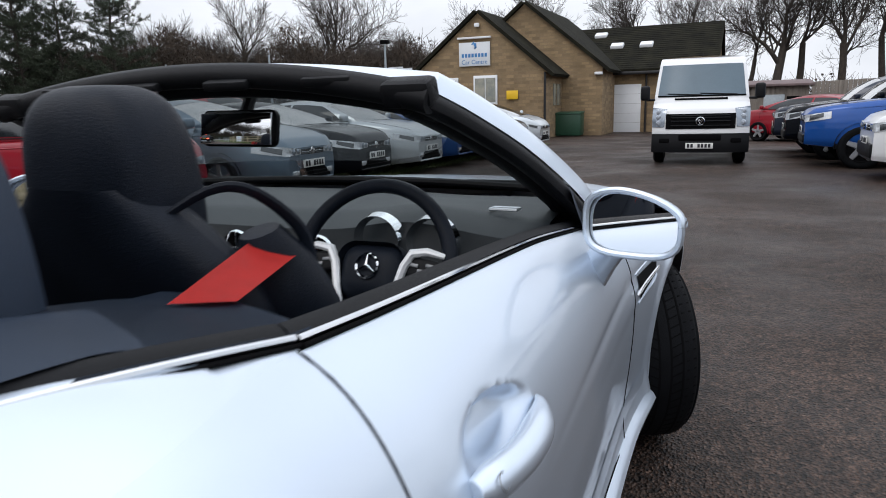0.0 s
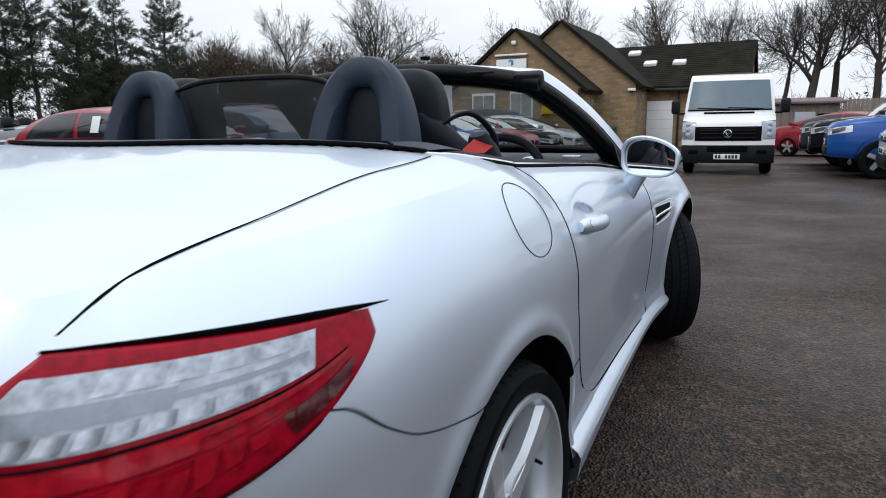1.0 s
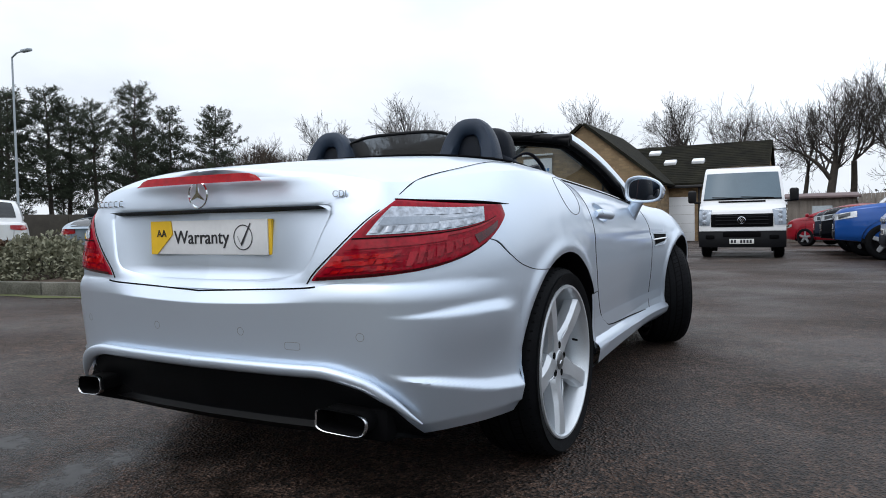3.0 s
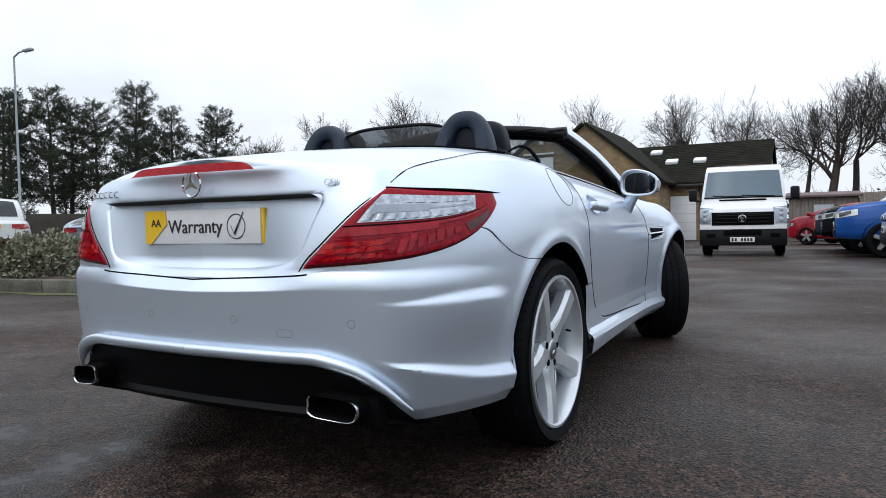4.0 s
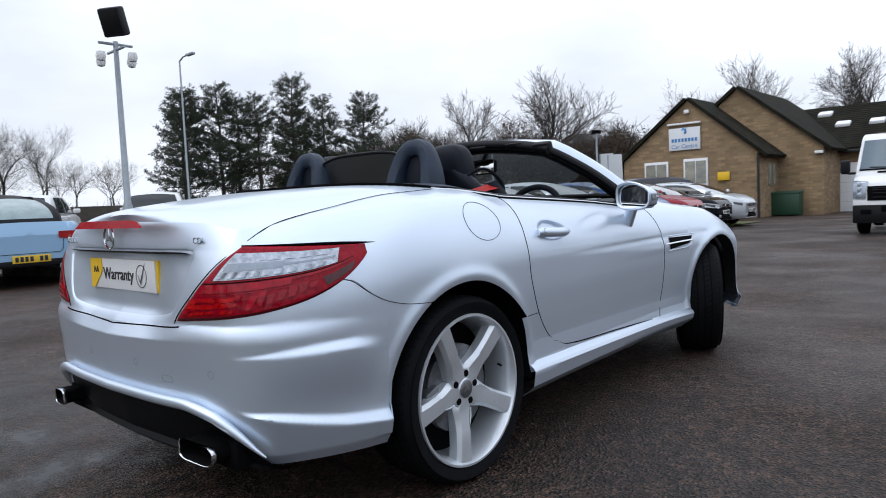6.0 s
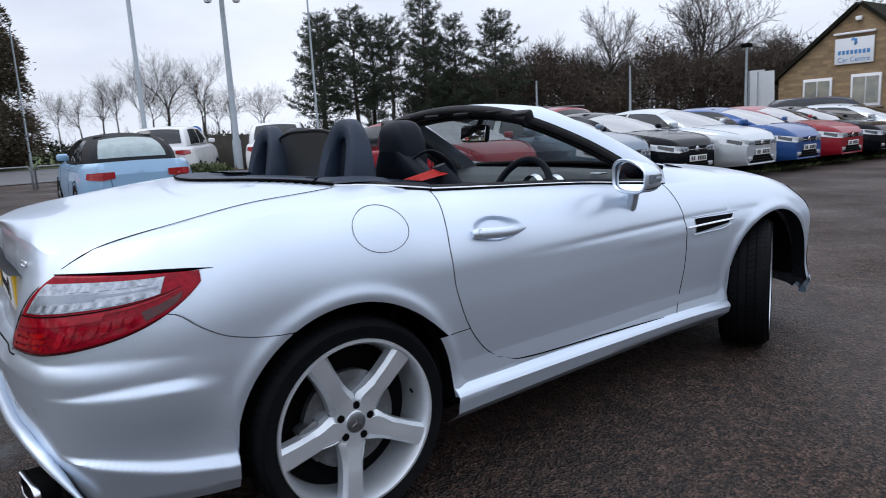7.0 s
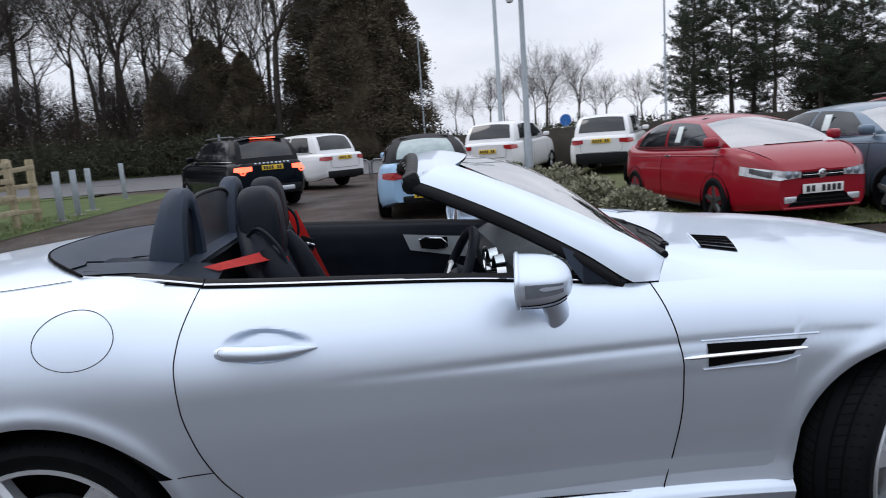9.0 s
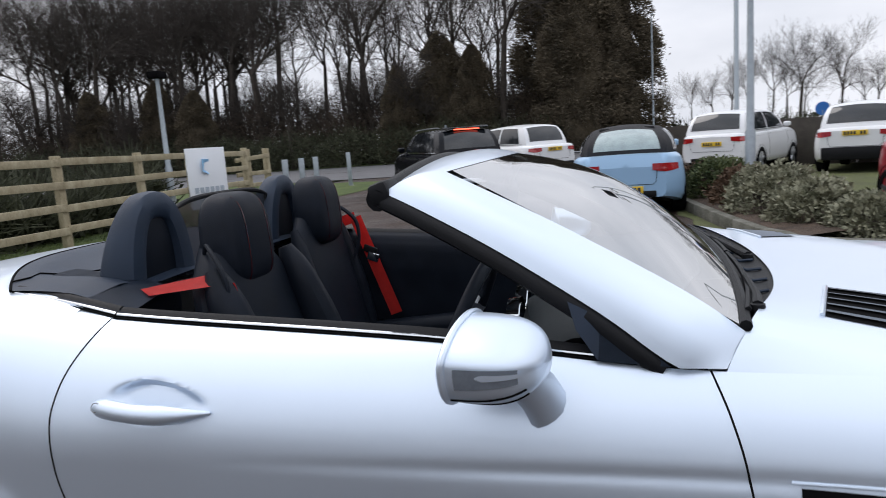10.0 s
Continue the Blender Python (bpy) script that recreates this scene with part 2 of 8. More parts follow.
# ---- ground ----
def tarmac():
    m = bpy.data.materials.new("old_tarmac")
    m.use_nodes = True
    n, l = m.node_tree.nodes, m.node_tree.links
    b = n["Principled BSDF"]
    tc = n.new("ShaderNodeTexCoord")

    def nz(scale, detail=4, rough=.55):
        k = n.new("ShaderNodeTexNoise")
        k.inputs["Scale"].default_value, k.inputs["Detail"].default_value, k.inputs["Roughness"].default_value = scale, detail, rough
        l.new(tc.outputs["Object"], k.inputs[0])
        return k

    def ramp(src, *stops):
        r = n.new("ShaderNodeValToRGB")
        e = r.color_ramp.elements
        e[0].position, e[0].color = stops[0][0], (*stops[0][1], 1)
        e[1].position, e[1].color = stops[-1][0], (*stops[-1][1], 1)
        l.new(src, r.inputs[0])
        return r
    vo = n.new("ShaderNodeTexVoronoi")
    vo.inputs["Scale"].default_value = 85
    l.new(tc.outputs["Object"], vo.inputs[0])
    chip = n.new("ShaderNodeTexVoronoi")
    chip.inputs["Scale"].default_value = 150
    l.new(tc.outputs["Object"], chip.inputs[0])
    s1 = ramp(vo.outputs["Color"], (.30, (.006, .0045, .0038)), (.90, (.155, .118, .100)))
    s2 = ramp(chip.outputs["Color"], (.60, (0, 0, 0)), (.95, (.22, .18, .16)))
    stone = n.new("ShaderNodeMix")
    stone.data_type, stone.blend_type = 'RGBA', 'ADD'
    stone.inputs[0].default_value = 1
    l.new(s1.outputs[0], stone.inputs[6])
    l.new(s2.outputs[0], stone.inputs[7])
    big = ramp(nz(.35, 5).outputs[0], (.35, (.24, .192, .166)), (.65, (.52, .430, .376)))
    mid = ramp(nz(14, 8, .75).outputs[0], (.36, (.30, .29, .28)), (.64, (1.75, 1.68, 1.62)))
    m1, m2 = n.new("ShaderNodeMix"), n.new("ShaderNodeMix")
    for k in (m1, m2):
        k.data_type, k.blend_type = 'RGBA', 'MULTIPLY'
        k.inputs[0].default_value = 1
    l.new(stone.outputs[2], m1.inputs[6])
    l.new(big.outputs[0], m1.inputs[7])
    l.new(m1.outputs[2], m2.inputs[6])
    l.new(mid.outputs[0], m2.inputs[7])
    l.new(m2.outputs[2], b.inputs["Base Color"])
    wet = n.new("ShaderNodeMapRange")
    wet.inputs[1].default_value, wet.inputs[2].default_value, wet.inputs[3].default_value, wet.inputs[4].default_value = .35, .62, .40, .74
    l.new(nz(.6, 5).outputs[0], wet.inputs[0])
    l.new(wet.outputs[0], b.inputs["Roughness"])
    b.inputs["Specular IOR Level"].default_value = .30
    bp = n.new("ShaderNodeBump")
    bp.inputs["Strength"].default_value, bp.inputs["Distance"].default_value = 1.0, .010
    l.new(vo.outputs["Distance"], bp.inputs["Height"])
    bp2 = n.new("ShaderNodeBump")
    bp2.inputs["Strength"].default_value, bp2.inputs["Distance"].default_value = .5, .008
    l.new(nz(9, 6, .7).outputs[0], bp2.inputs["Height"])
    l.new(bp.outputs[0], bp2.inputs["Normal"])
    l.new(bp2.outputs[0], b.inputs["Normal"])
    return m


TARMAC = tarmac()
GRASS = shader("rough_grass", (.030, .052, .010), .95, var=.0, color2=(.090, .125, .026), scale=1.3, bump=.03, bscale=45)
MOSS = shader("mossy_ground", (.06, .06, .03), .9, color2=(.10, .12, .03), scale=2.2, bump=.015, bscale=60)
ROADMAT = shader("grey_road", (.10, .10, .105), .7, var=.15, scale=.6, bump=.004, bscale=90)
PAINT = shader("worn_line_paint", (.19, .17, .15), .8, color2=(.06, .05, .043), scale=9, bscale=60)
bm = bmesh.new()
cuts = [-400, -150, -80, -45, -30, -20, -12, -6, 0, 3, 5.9, 8, 14, 20, 25, 30, 40, 60, 100, 200, 500]
sheet(bm, lambda x, y: (x, y, ground_z(x, y)), [-500, -200, -100, -60, -40, -25, -15, -8, 0, 8, 15, 30, 60, 150, 400], cuts)
tagged(part("ground", bm, TARMAC), "brown-grey damp tarmac yard", "ground", kind="structure")


# ---- the silver roadster ----
OUT_X = curve(0, 0, .06, .28, .11, .50, .155, .66, .19, .755, .225, .815, .27, .86, .32, .893, .37, .907, .42, .905, .50, .886, .62, .852, .72, .834, .78, .852, .85, .892, .91, .862, .95, .70, .975, .42, 1.0, 0)
OUT_Y = curve(0, -.905, .06, -.895, .11, -.872, .155, -.835, .19, -.765, .225, -.66, .27, -.50, .32, -.27, .37, 0, .42, .2, .50, .5, .62, 1.2, .72, 1.8, .78, 2.165, .85, 2.51, .91, 2.895, .95, 3.13, .975, 3.25, 1.0, 3.32)
ROLL_Z = curve(0, .625, .2, .63, .27, .66, .34, .72, .5, .72, .72, .66, .85, .64, .93, .58, 1, .52)
ROLL_A = curve(0, .05, .06, .06, .11, .10, .155, .17, .2, .25, .27, .24, .34, .2, .42, .20, .5, .27, .72, .19, .85, .2, .93, .25, 1, .22)
ROLL_B = curve(0, .36, .2, .36, .34, .31, .5, .285, .72, .27, .85, .245, .93, .2, 1, .17)
EDGE_Z = curve(0, .965, .11, .951, .155, .929, .2, .933, .27, .958, .34, .986, .42, .999, .47, .993, .5, .985, .62, .942, .72, .893, .78, .888, .85, .868, .91, .795, .95, .73, 1, .67)
LOW_SIDE = curve(.16, .07, .21, .03, .26, .0, .30, .008, .36, .016, .5, .006, .62, 0, .8, 0)
TYRE_R, HUB_Z, WB = .337, .319, 2.508


TAB_Q = np.linspace(0, 1, 1501)
TAB_Y = np.array([OUT_Y(a) for a in TAB_Q])


def outline_q(y):
    return float(np.interp(y, TAB_Y, TAB_Q))


def ease(x, a, b):
    t = min(1, max(0, (x - a) / (b - a)))
    return t * t * (3 - 2 * t)


def tail_inset(q, z):
    """The back of the car: lid and lamps above, a ledge, an undercut face, two ridges towards the wheel."""
    def upper(h):
        plain = .057 + .024 * min(1, max(0, (h - .64) / .03))
        return lerp(plain, .034, ease(q, .045, .045 + lerp(.05, .108, min(1, max(0, (h - .65) / .22)))))
    if z >= .645:
        return upper(z)
    crease = .580 + .014 * ease(q, 0, .12)
    if z >= crease:
        u = (z - crease) / (.645 - crease)
        return lerp(.019, upper(.645), u ** lerp(1.0, 2.2, ease(q, .06, .14)))
    return .019 + .075 * (crease - z)


def inset(q, z):
    z1 = ROLL_Z(q)
    k = ease(q, .2, .3)
    ridge = .390 - .055 * ease(q, .16, .30)
    foot = ridge - lerp(.010, .034, ease(q, .16, .30))
    zz = min(z, z1)
    if q < .40:
        h = max(z, ridge)
        o = lerp(tail_inset(q, h), LOW_SIDE(min(h, z1)), k)
        wedge = .017 * ease(q, .15, .25) * (1 - ease(q, .268, .298))
        top = .557 + .024 * ease(q, .16, .27)
        o -= wedge * min(1, max(0, (top - h) / (top - .552))) * ease(h, .36, .55)
        if zz < ridge:
            lip = .018 * ease(q, .155, .205)
            o -= lip * min(1, (ridge - zz) / (ridge - foot))
            o += .30 * max(0, foot - zz) + .4 * max(0, .25 - zz)
    else:
        o = LOW_SIDE(zz)
    if z > z1:
        r = min((z - z1) / ROLL_B(q), .992)
        o += ROLL_A(q) * (1 - math.sqrt(1 - r * r))
    y = OUT_Y(q)
    if .7 < y < 2.35:
        fade = min(1, (y - .7) / .7)
        o += .0035 * fade * math.exp(-((z - .728) / .014) ** 2)
        o -= .002 * min(1, max(0, (y - 1.15) / .5)) * math.exp(-((z - .668) / .024) ** 2)
    for hub in (0, WB):
        r = math.hypot(y - hub, z - HUB_Z)
        o -= .008 * math.exp(-((r - .40) / .026) ** 2) if z > .25 else 0
    return o


def shell(q, z, out=0.0):
    """A point of the outer skin at outline station q and height z."""
    e = .004
    tx, ty = OUT_X(min(1, q + e)) - OUT_X(max(0, q - e)), OUT_Y(min(1, q + e)) - OUT_Y(max(0, q - e))
    n = math.hypot(tx, ty) or 1
    nx, ny = ty / n, -tx / n
    o = inset(q, z) - out
    return (max(0.0, OUT_X(q) - nx * o), OUT_Y(q) - ny * o, z)


def shell_n(q, z):
    a, b, c = Vector(shell(q, z)), Vector(shell(min(q + .004, 1), z)), Vector(shell(q, z + .006))
    n = (b - a).cross(c - a)
    return n.normalized() if n.length else Vector((0, -1, 0))


def on_shell(q, z, out):
    p = Vector(shell(q, z)) + shell_n(q, z) * out
    return (p.x, p.y, p.z)


def arch_z(y, base, r=.38):
    for hub in (0, WB):
        d = y - hub
        if abs(d) < r:
            return HUB_Z + math.sqrt(r * r - d * d)
    return base


def deck_centre(y):
    return DECK_C(y)


DECK_C = curve(-.9, .965, -.84, .985, -.7, 1.01, -.4, 1.045, -.1, 1.068, .15, 1.075, .4, 1.06)
HOOD_C = curve(1.7, .992, 1.95, .968, 2.33, .944, 2.77, .90, 3.07, .82, 3.27, .735, 3.32, .68)
DOOR_R = curve(.28, .75, .33, .68, .375, .60, .42, .54, .507, .472, .6, .430, .7, .405, .8, .40, .87, .412, 1.0, .464, 1.1, .5)
DOOR_F = curve(.28, 1.735, .4, 1.775, .55, 1.80, .663, 1.803, .745, 1.792, .83, 1.770, .897, 1.744, 1, 1.7)
DOOR_B = curve(.4, .375, .6, .372, .7, .338, .85, .325, 1.2, .312, 1.74, .287, 1.9, .28)
BUMP_T = curve(0, .617, .09, .635, .11, .645, .19, .672, .23, .728, .255, .765, .27, .757, .285, .712, .30, .676, .32, .655, .335, .651, .36, .651)

slk = thing("roadster", "silver open-top two-seat roadster with red seat belts, parked on tarmac", "car")


def mirrored(name, fn, us, vs, material, label="", parent=None):
    for s in (1, -1):
        bm = bmesh.new()
        sheet(bm, fn, us, vs, s)
        part(name, bm, material, parent or slk, label)


# rear bumper
Q_ARCH = outline_q(-.196)
DIFF_T = curve(0, .385, .45, .385, .58, .36, .66, .31, .76, .215)
bm = bmesh.new()
for s in (1, -1):
    def bumper(q, v):
        y = OUT_Y(q)
        z0 = arch_z(y, .215) if y > -.38 else lerp(DIFF_T(OUT_X(q)), .215, min(1, max(0, (OUT_X(q) - .62) / .14)))
        return shell(q, lerp(min(z0, BUMP_T(q) - .002), BUMP_T(q) - .001, v))
    qs = sorted(frange(0, outline_q(-.3801), 56) + frange(outline_q(-.3799), Q_ARCH, 14))
    sheet(bm, bumper, qs, frange(0, 1, 84), s)
bmesh.ops.remove_doubles(bm, verts=bm.verts, dist=.0004)
rear_bumper = part("rear_bumper", bm, SILVER, slk)

# black diffuser, its trim and the exhaust tips
bm = bmesh.new()
for s in (1, -1):
    def diffuser(q, v):
        x = OUT_X(q)
        z = lerp(.20, DIFF_T(x) + .006, v)
        p = shell(q, .40)
        return (p[0] * .985, p[1] + .016 + .05 * (1 - v) ** 1.5 - .02 * math.exp(-((v - .12) / .06) ** 2), z)
    sheet(bm, diffuser, frange(0, .20, 26), frange(0, 1, 24), s)
bmesh.ops.remove_doubles(bm, verts=bm.verts, dist=.0004)
part("diffuser", bm, shader("satin_black_plastic", (.0025, .0028, .0035), .45, spec=.12, var=.2, scale=20, bump=.0004, bscale=700), rear_bumper, "black plastic diffuser")
bm = bmesh.new()
rim_line = [(OUT_X(q) * s, shell(q, DIFF_T(OUT_X(q)))[1] - .016, DIFF_T(OUT_X(q)) + .014) for s in (1,) for q in frange(0, .18, 24)]
for s in (1, -1):
    tube(bm, [(x * s, y, z) for x, y, z in rim_line], [.021] * 20 + [.019, .016, .012, .008, .004], 12, flat=.8)
part("diffuser_trim", bm, SILVER, rear_bumper)
# underside boxes; the long plate is added to block light below the car
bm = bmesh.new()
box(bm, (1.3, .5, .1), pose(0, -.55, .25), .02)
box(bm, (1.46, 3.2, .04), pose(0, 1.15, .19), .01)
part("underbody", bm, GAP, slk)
for s in (1, -1):
    bm = bmesh.new()
    cx, cz = .545, .270
    ring = []
    for k in range(36):
        c, sn = math.cos(2 * math.pi * k / 36), math.sin(2 * math.pi * k / 36)
        rx, rz = .077 * math.copysign(abs(c) ** .45, c), .031 * math.copysign(abs(sn) ** .5, sn)
        ring.append((cx + rx + .25 * rz * (1 if rz < 0 else -.35), cz + rz - .10 * rx))
    loops = []
    for k, (sc, y) in enumerate(((1.0, -.872), (1.03, -.882), (1.0, -.888), (.94, -.886), (.92, -.75))):
        loops.append([bm.verts.new((s * (cx + (x - cx) * sc), y + .35 * max(0, x - .5) * .5, cz + (z - cz) * sc)) for x, z in ring])
    for a, b in zip(loops, loops[1:]):
        for k in range(len(ring)):
            bm.faces.new((a[k], a[(k + 1) % len(ring)], b[(k + 1) % len(ring)], b[k])).material_index = 1 if b is loops[-1] else 0
    bm.faces.new(loops[-1]).material_index = 1
    part("exhaust_tip", bm, [CHROME, GAP], rear_bumper, "chrome exhaust tip", sharp=60)
# parking sensors and the tow cover
for s in (1, -1):
    for x in (.185, .59):
        q = outline_q(-.8) if x > .9 else min(frange(0, .2, 200), key=lambda a: abs(OUT_X(a) - x))
        bm = bmesh.new()
        p, n = Vector(shell(q, .50)), shell_n(q, .50)
        p.x, n.x = p.x * s, n.x * s
        lathe(bm, [(.0112, .0002), (.0118, .0006), (.0124, .0002)], 20, Matrix.Translation(p) @ n.to_track_quat('X', 'Z').to_matrix().to_4x4())
        part("parking_sensor", bm, STEEL, rear_bumper)
bm = bmesh.new()
Q_TOW = min(frange(0, .2, 200), key=lambda a: abs(OUT_X(a) - .37))
tube(bm, [on_shell(Q_TOW + .0058 * math.copysign(abs(math.cos(a)) ** .35, math.cos(a)), .466 + .011 * math.copysign(abs(math.sin(a)) ** .35, math.sin(a)), .0002) for a in frange(0, 2 * math.pi, 40)], .0006, 5, cap=False)
part("towing_eye_cover", bm, STEEL, rear_bumper)


# boot lid: back face with a recess for the plate, and the deck
def lid_q(z):
    """The slanted seam beside the tail lamp."""
    x = lerp(.405, .650, min(max((z - .64) / .24, 0), 1.0))
    return min(frange(.05, .25, 120), key=lambda a: abs(shell(a, z)[0] - x))


LID_Q = curve(*[w for z in (.61, .66, .72, .78, .84, .88) for w in (z, lid_q(z))], .90, .180, .915, .189, .933, .202, .97, .23)


def lid_back(a, b):
    z = lerp(.622, .94, b)
    for _ in range(4):
        q = LID_Q(z) * a
        z = lerp(.622, EDGE_Z(q), b)
    p = Vector(shell(q, z))
    ex = .40 + .06 * min(1, max(0, (z - .68) / .16))
    inx = 1 / (1 + math.exp((abs(p.x) - ex) / .0035))
    inz = 1 / (1 + math.exp(-(z - .668 - .03 * (p.x / .4) ** 4) / .007)) / (1 + math.exp((z - .862) / .0022))
    p.y += .052 * inx * inz
    p.y -= .012 * math.exp(-((z - .955) / .022) ** 2) / (1 + math.exp((abs(p.x) - .33) / .035))
    return p


bm = bmesh.new()
zs = sorted(frange(0, 1, 40) + frange(.68, .74, 14))
for s in (1, -1):
    sheet(bm, lid_back, sorted(frange(0, 1, 60) + frange(.78, .96, 30)), zs, s)
bmesh.ops.remove_doubles(bm, verts=bm.verts, dist=.0004)
boot_lid = part("boot_lid", bm, SILVER, slk)


def deck_edge(q):
    return Vector(shell(q, EDGE_Z(q)))


Q_DECK = outline_q(.36)


def ton_y(x):
    return -.20 + .30 * (abs(x) / .65) ** 2.2


def deck(q, w):
    e = deck_edge(q)
    if q < .14:
        e.y -= .012 * math.exp(-((EDGE_Z(q) - .955) / .022) ** 2) / (1 + math.exp((abs(e.x) - .33) / .035))
    c = Vector((0, lerp(-.86, .36, (q / Q_DECK) ** 1.25), 0))
    x, y = e.x * (1 - w), lerp(e.y, c.y, w)
    z = e.z + (deck_centre(y) - e.z) * (1 - (1 - w) ** 4.0)
    z -= .07 * min(1, max(0, (y - ton_y(x) - .012) / .05)) * min(1, max(0, (.62 - abs(x)) / .06))
    return Vector((x, y, z))


bm = bmesh.new()
for s in (1, -1):
    sheet(bm, deck, frange(0, Q_DECK, 90), [w ** 1.5 for w in frange(0, 1, 30)], s)
bmesh.ops.remove_doubles(bm, verts=bm.verts, dist=.0006)
part("rear_deck", bm, SILVER, slk)


DECK_GRID = [(deck(q, w), q, w) for q in frange(.1, Q_DECK, 70) for w in frange(0, .6, 30)]


def deck_point(x, y):
    """The point of the rear deck over x, y."""
    _, q, w = min(DECK_GRID, key=lambda g: (g[0].x - x) ** 2 + (g[0].y - y) ** 2)
    for _ in range(6):
        p, pq, pw = deck(q, w), deck(q + .002, w), deck(q, min(1, w + .004))
        a, b, c, d = (pq.x - p.x) / .002, (pw.x - p.x) / .004, (pq.y - p.y) / .002, (pw.y - p.y) / .004
        det = a * d - b * c
        if abs(det) < 1e-9:
            break
        ex, ey = x - p.x, y - p.y
        q, w = q + (d * ex - b * ey) / det, min(1, max(0, w + (a * ey - c * ex) / det))
    return deck(q, w)


# skin just under the seams
bm = bmesh.new()
for s in (1, -1):
    sheet(bm, lambda q, v: shell(q, lerp(.60, EDGE_Z(q) - .004, v), -.004), frange(.0, .30, 40), frange(0, 1, 24), s)
    sheet(bm, lambda q, w: deck(q, w) - Vector((0, 0, .004)), frange(.05, .30, 30), frange(0, .3, 8), s)
part("inner_skin", bm, SILVER, slk)


# rear wings
def quarter(a, b):
    q0, q1 = .09, outline_q(.41)
    q = lerp(q0, q1, a)
    y = OUT_Y(q)
    z0 = BUMP_T(q) if y < -.196 else arch_z(y, .512) if y < .3 else max(.512, arch_z(y, .512))
    base = q
    for _ in range(5):
        z = lerp(z0, EDGE_Z(q), b)
        q = base + (1 - a) ** 4 * (LID_Q(z) - q0) + a ** 6 * (outline_q(DOOR_R(max(z, .3)) - .001) - q1)
    return shell(q, lerp(z0, EDGE_Z(q), b))


As = sorted(frange(0, 1, 90) + [(outline_q(.3285) - .09) / (outline_q(.41) - .09), (outline_q(.3300) - .09) / (outline_q(.41) - .09)])
mirrored("rear_wing", quarter, As, frange(0, 1, 46), SILVER)


# doors
def door_skin(a, b):
    y = lerp(.46, 1.74, a)
    z = lerp(DOOR_B(lerp(.60, 1.74, a)), EDGE_Z(outline_q(y)), b)
    y = lerp(DOOR_R(z), DOOR_F(z), a)
    q = outline_q(y)
    z = lerp(DOOR_B(max(.56, y)), EDGE_Z(q), b)
    # the dished recess behind the handle
    r = math.hypot((y - .640) / (.128 if y > .6 else .118), (z - .846 + .05 * (y - .6)) / (.043 - .10 * max(0, y - .64)))
    k = min(1, max(0, 2.0 * (1.04 - r)))
    return shell(q, z, -.022 * k * k * (3 - 2 * k))


doors = []
for s in (1, -1):
    bm = bmesh.new()
    sheet(bm, door_skin, sorted(frange(0, .06, 4) + frange(.065, .30, 44) + frange(.31, 1, 42)), frange(0, 1, 120), s)
    doors.append(part("door", bm, SILVER, slk))


# front wings and nose
def fender(a, b):
    y = lerp(1.745, 3.07, a)
    q = outline_q(y)
    z0 = arch_z(y, .287 if y < 2.56 else .20)
    z = lerp(z0, EDGE_Z(q), b)
    q = outline_q(y + max(0, 1 - a) ** 10 * (DOOR_F(z) - 1.745))
    return shell(q, lerp(z0, EDGE_Z(q), b))


edges = [(WB + d - 1.745) / 1.325 for d in (-.37999, -.38001, .37999, .38001)]
for s in (1, -1):
    bm = bmesh.new()
    for a0, a1, n in ((0, edges[1], 20), (edges[0], edges[2], 36), (edges[3], 1, 12)):
        sheet(bm, fender, frange(a0, a1, n), frange(0, 1, 70), s)
    part("front_wing", bm, SILVER, slk)
bm = bmesh.new()
for s in (1, -1):
    sheet(bm, lambda q, b: shell(q, lerp(.17, EDGE_Z(q), b)), frange(outline_q(3.065), 1, 30), frange(0, 1, 30), s)
front_bumper = part("front_bumper", bm, SILVER, slk)
for s in (1, -1):
    bm = bmesh.new()
    sheet(bm, lambda u, v: on_shell(outline_q(u), lerp(.30, .42, v), .006), frange(2.97, 3.09, 6), frange(0, 1, 4), s)
    part("bumper_vent", bm, TRIM, front_bumper)
for s in (1, -1):
    bm = bmesh.new()
    sheet(bm, lambda u, v: on_shell(outline_q(u), lerp(.185, .275, v), .004 + .034 * min(1, v / .15) * min(1, (1 - v) / .75)), frange(2.895, 3.2, 16), sorted(frange(0, 1, 8) + [.15, .25]), s)
    part("splitter", bm, SILVER, front_bumper)
    bm = bmesh.new()
    def head_lens(a, b, out=.004):
        q = lerp(outline_q(2.83), outline_q(3.18), a)
        top = EDGE_Z(q) - .004
        return on_shell(q, lerp(lerp(top - .012, .60, ease(a, -.25, .8)), top, b), out)
    sheet(bm, head_lens, frange(0, 1, 30), frange(0, 1, 12), s)
    head = part("headlight", bm, CLEARLENS, slk, "clear headlight")
    bm = bmesh.new()
    tube(bm, [Vector((p[0] * s, p[1], p[2])) for p in [head_lens(0, .5)] + [head_lens(a, 0, .001) for a in frange(.02, .98, 24)]], .0025, 6)
    part("panel_gap", bm, GAP, head)
    for a in (.42, .68):
        bm = bmesh.new()
        sheet(bm, lambda u, v: head_lens(a + .09 * u * math.cos(v), .45 + .26 * u * math.sin(v), .0065 - .002 * u), frange(.05, 1, 4), frange(0, 2 * math.pi, 18), s)
        part("projector", bm, LAMPGREY, head)


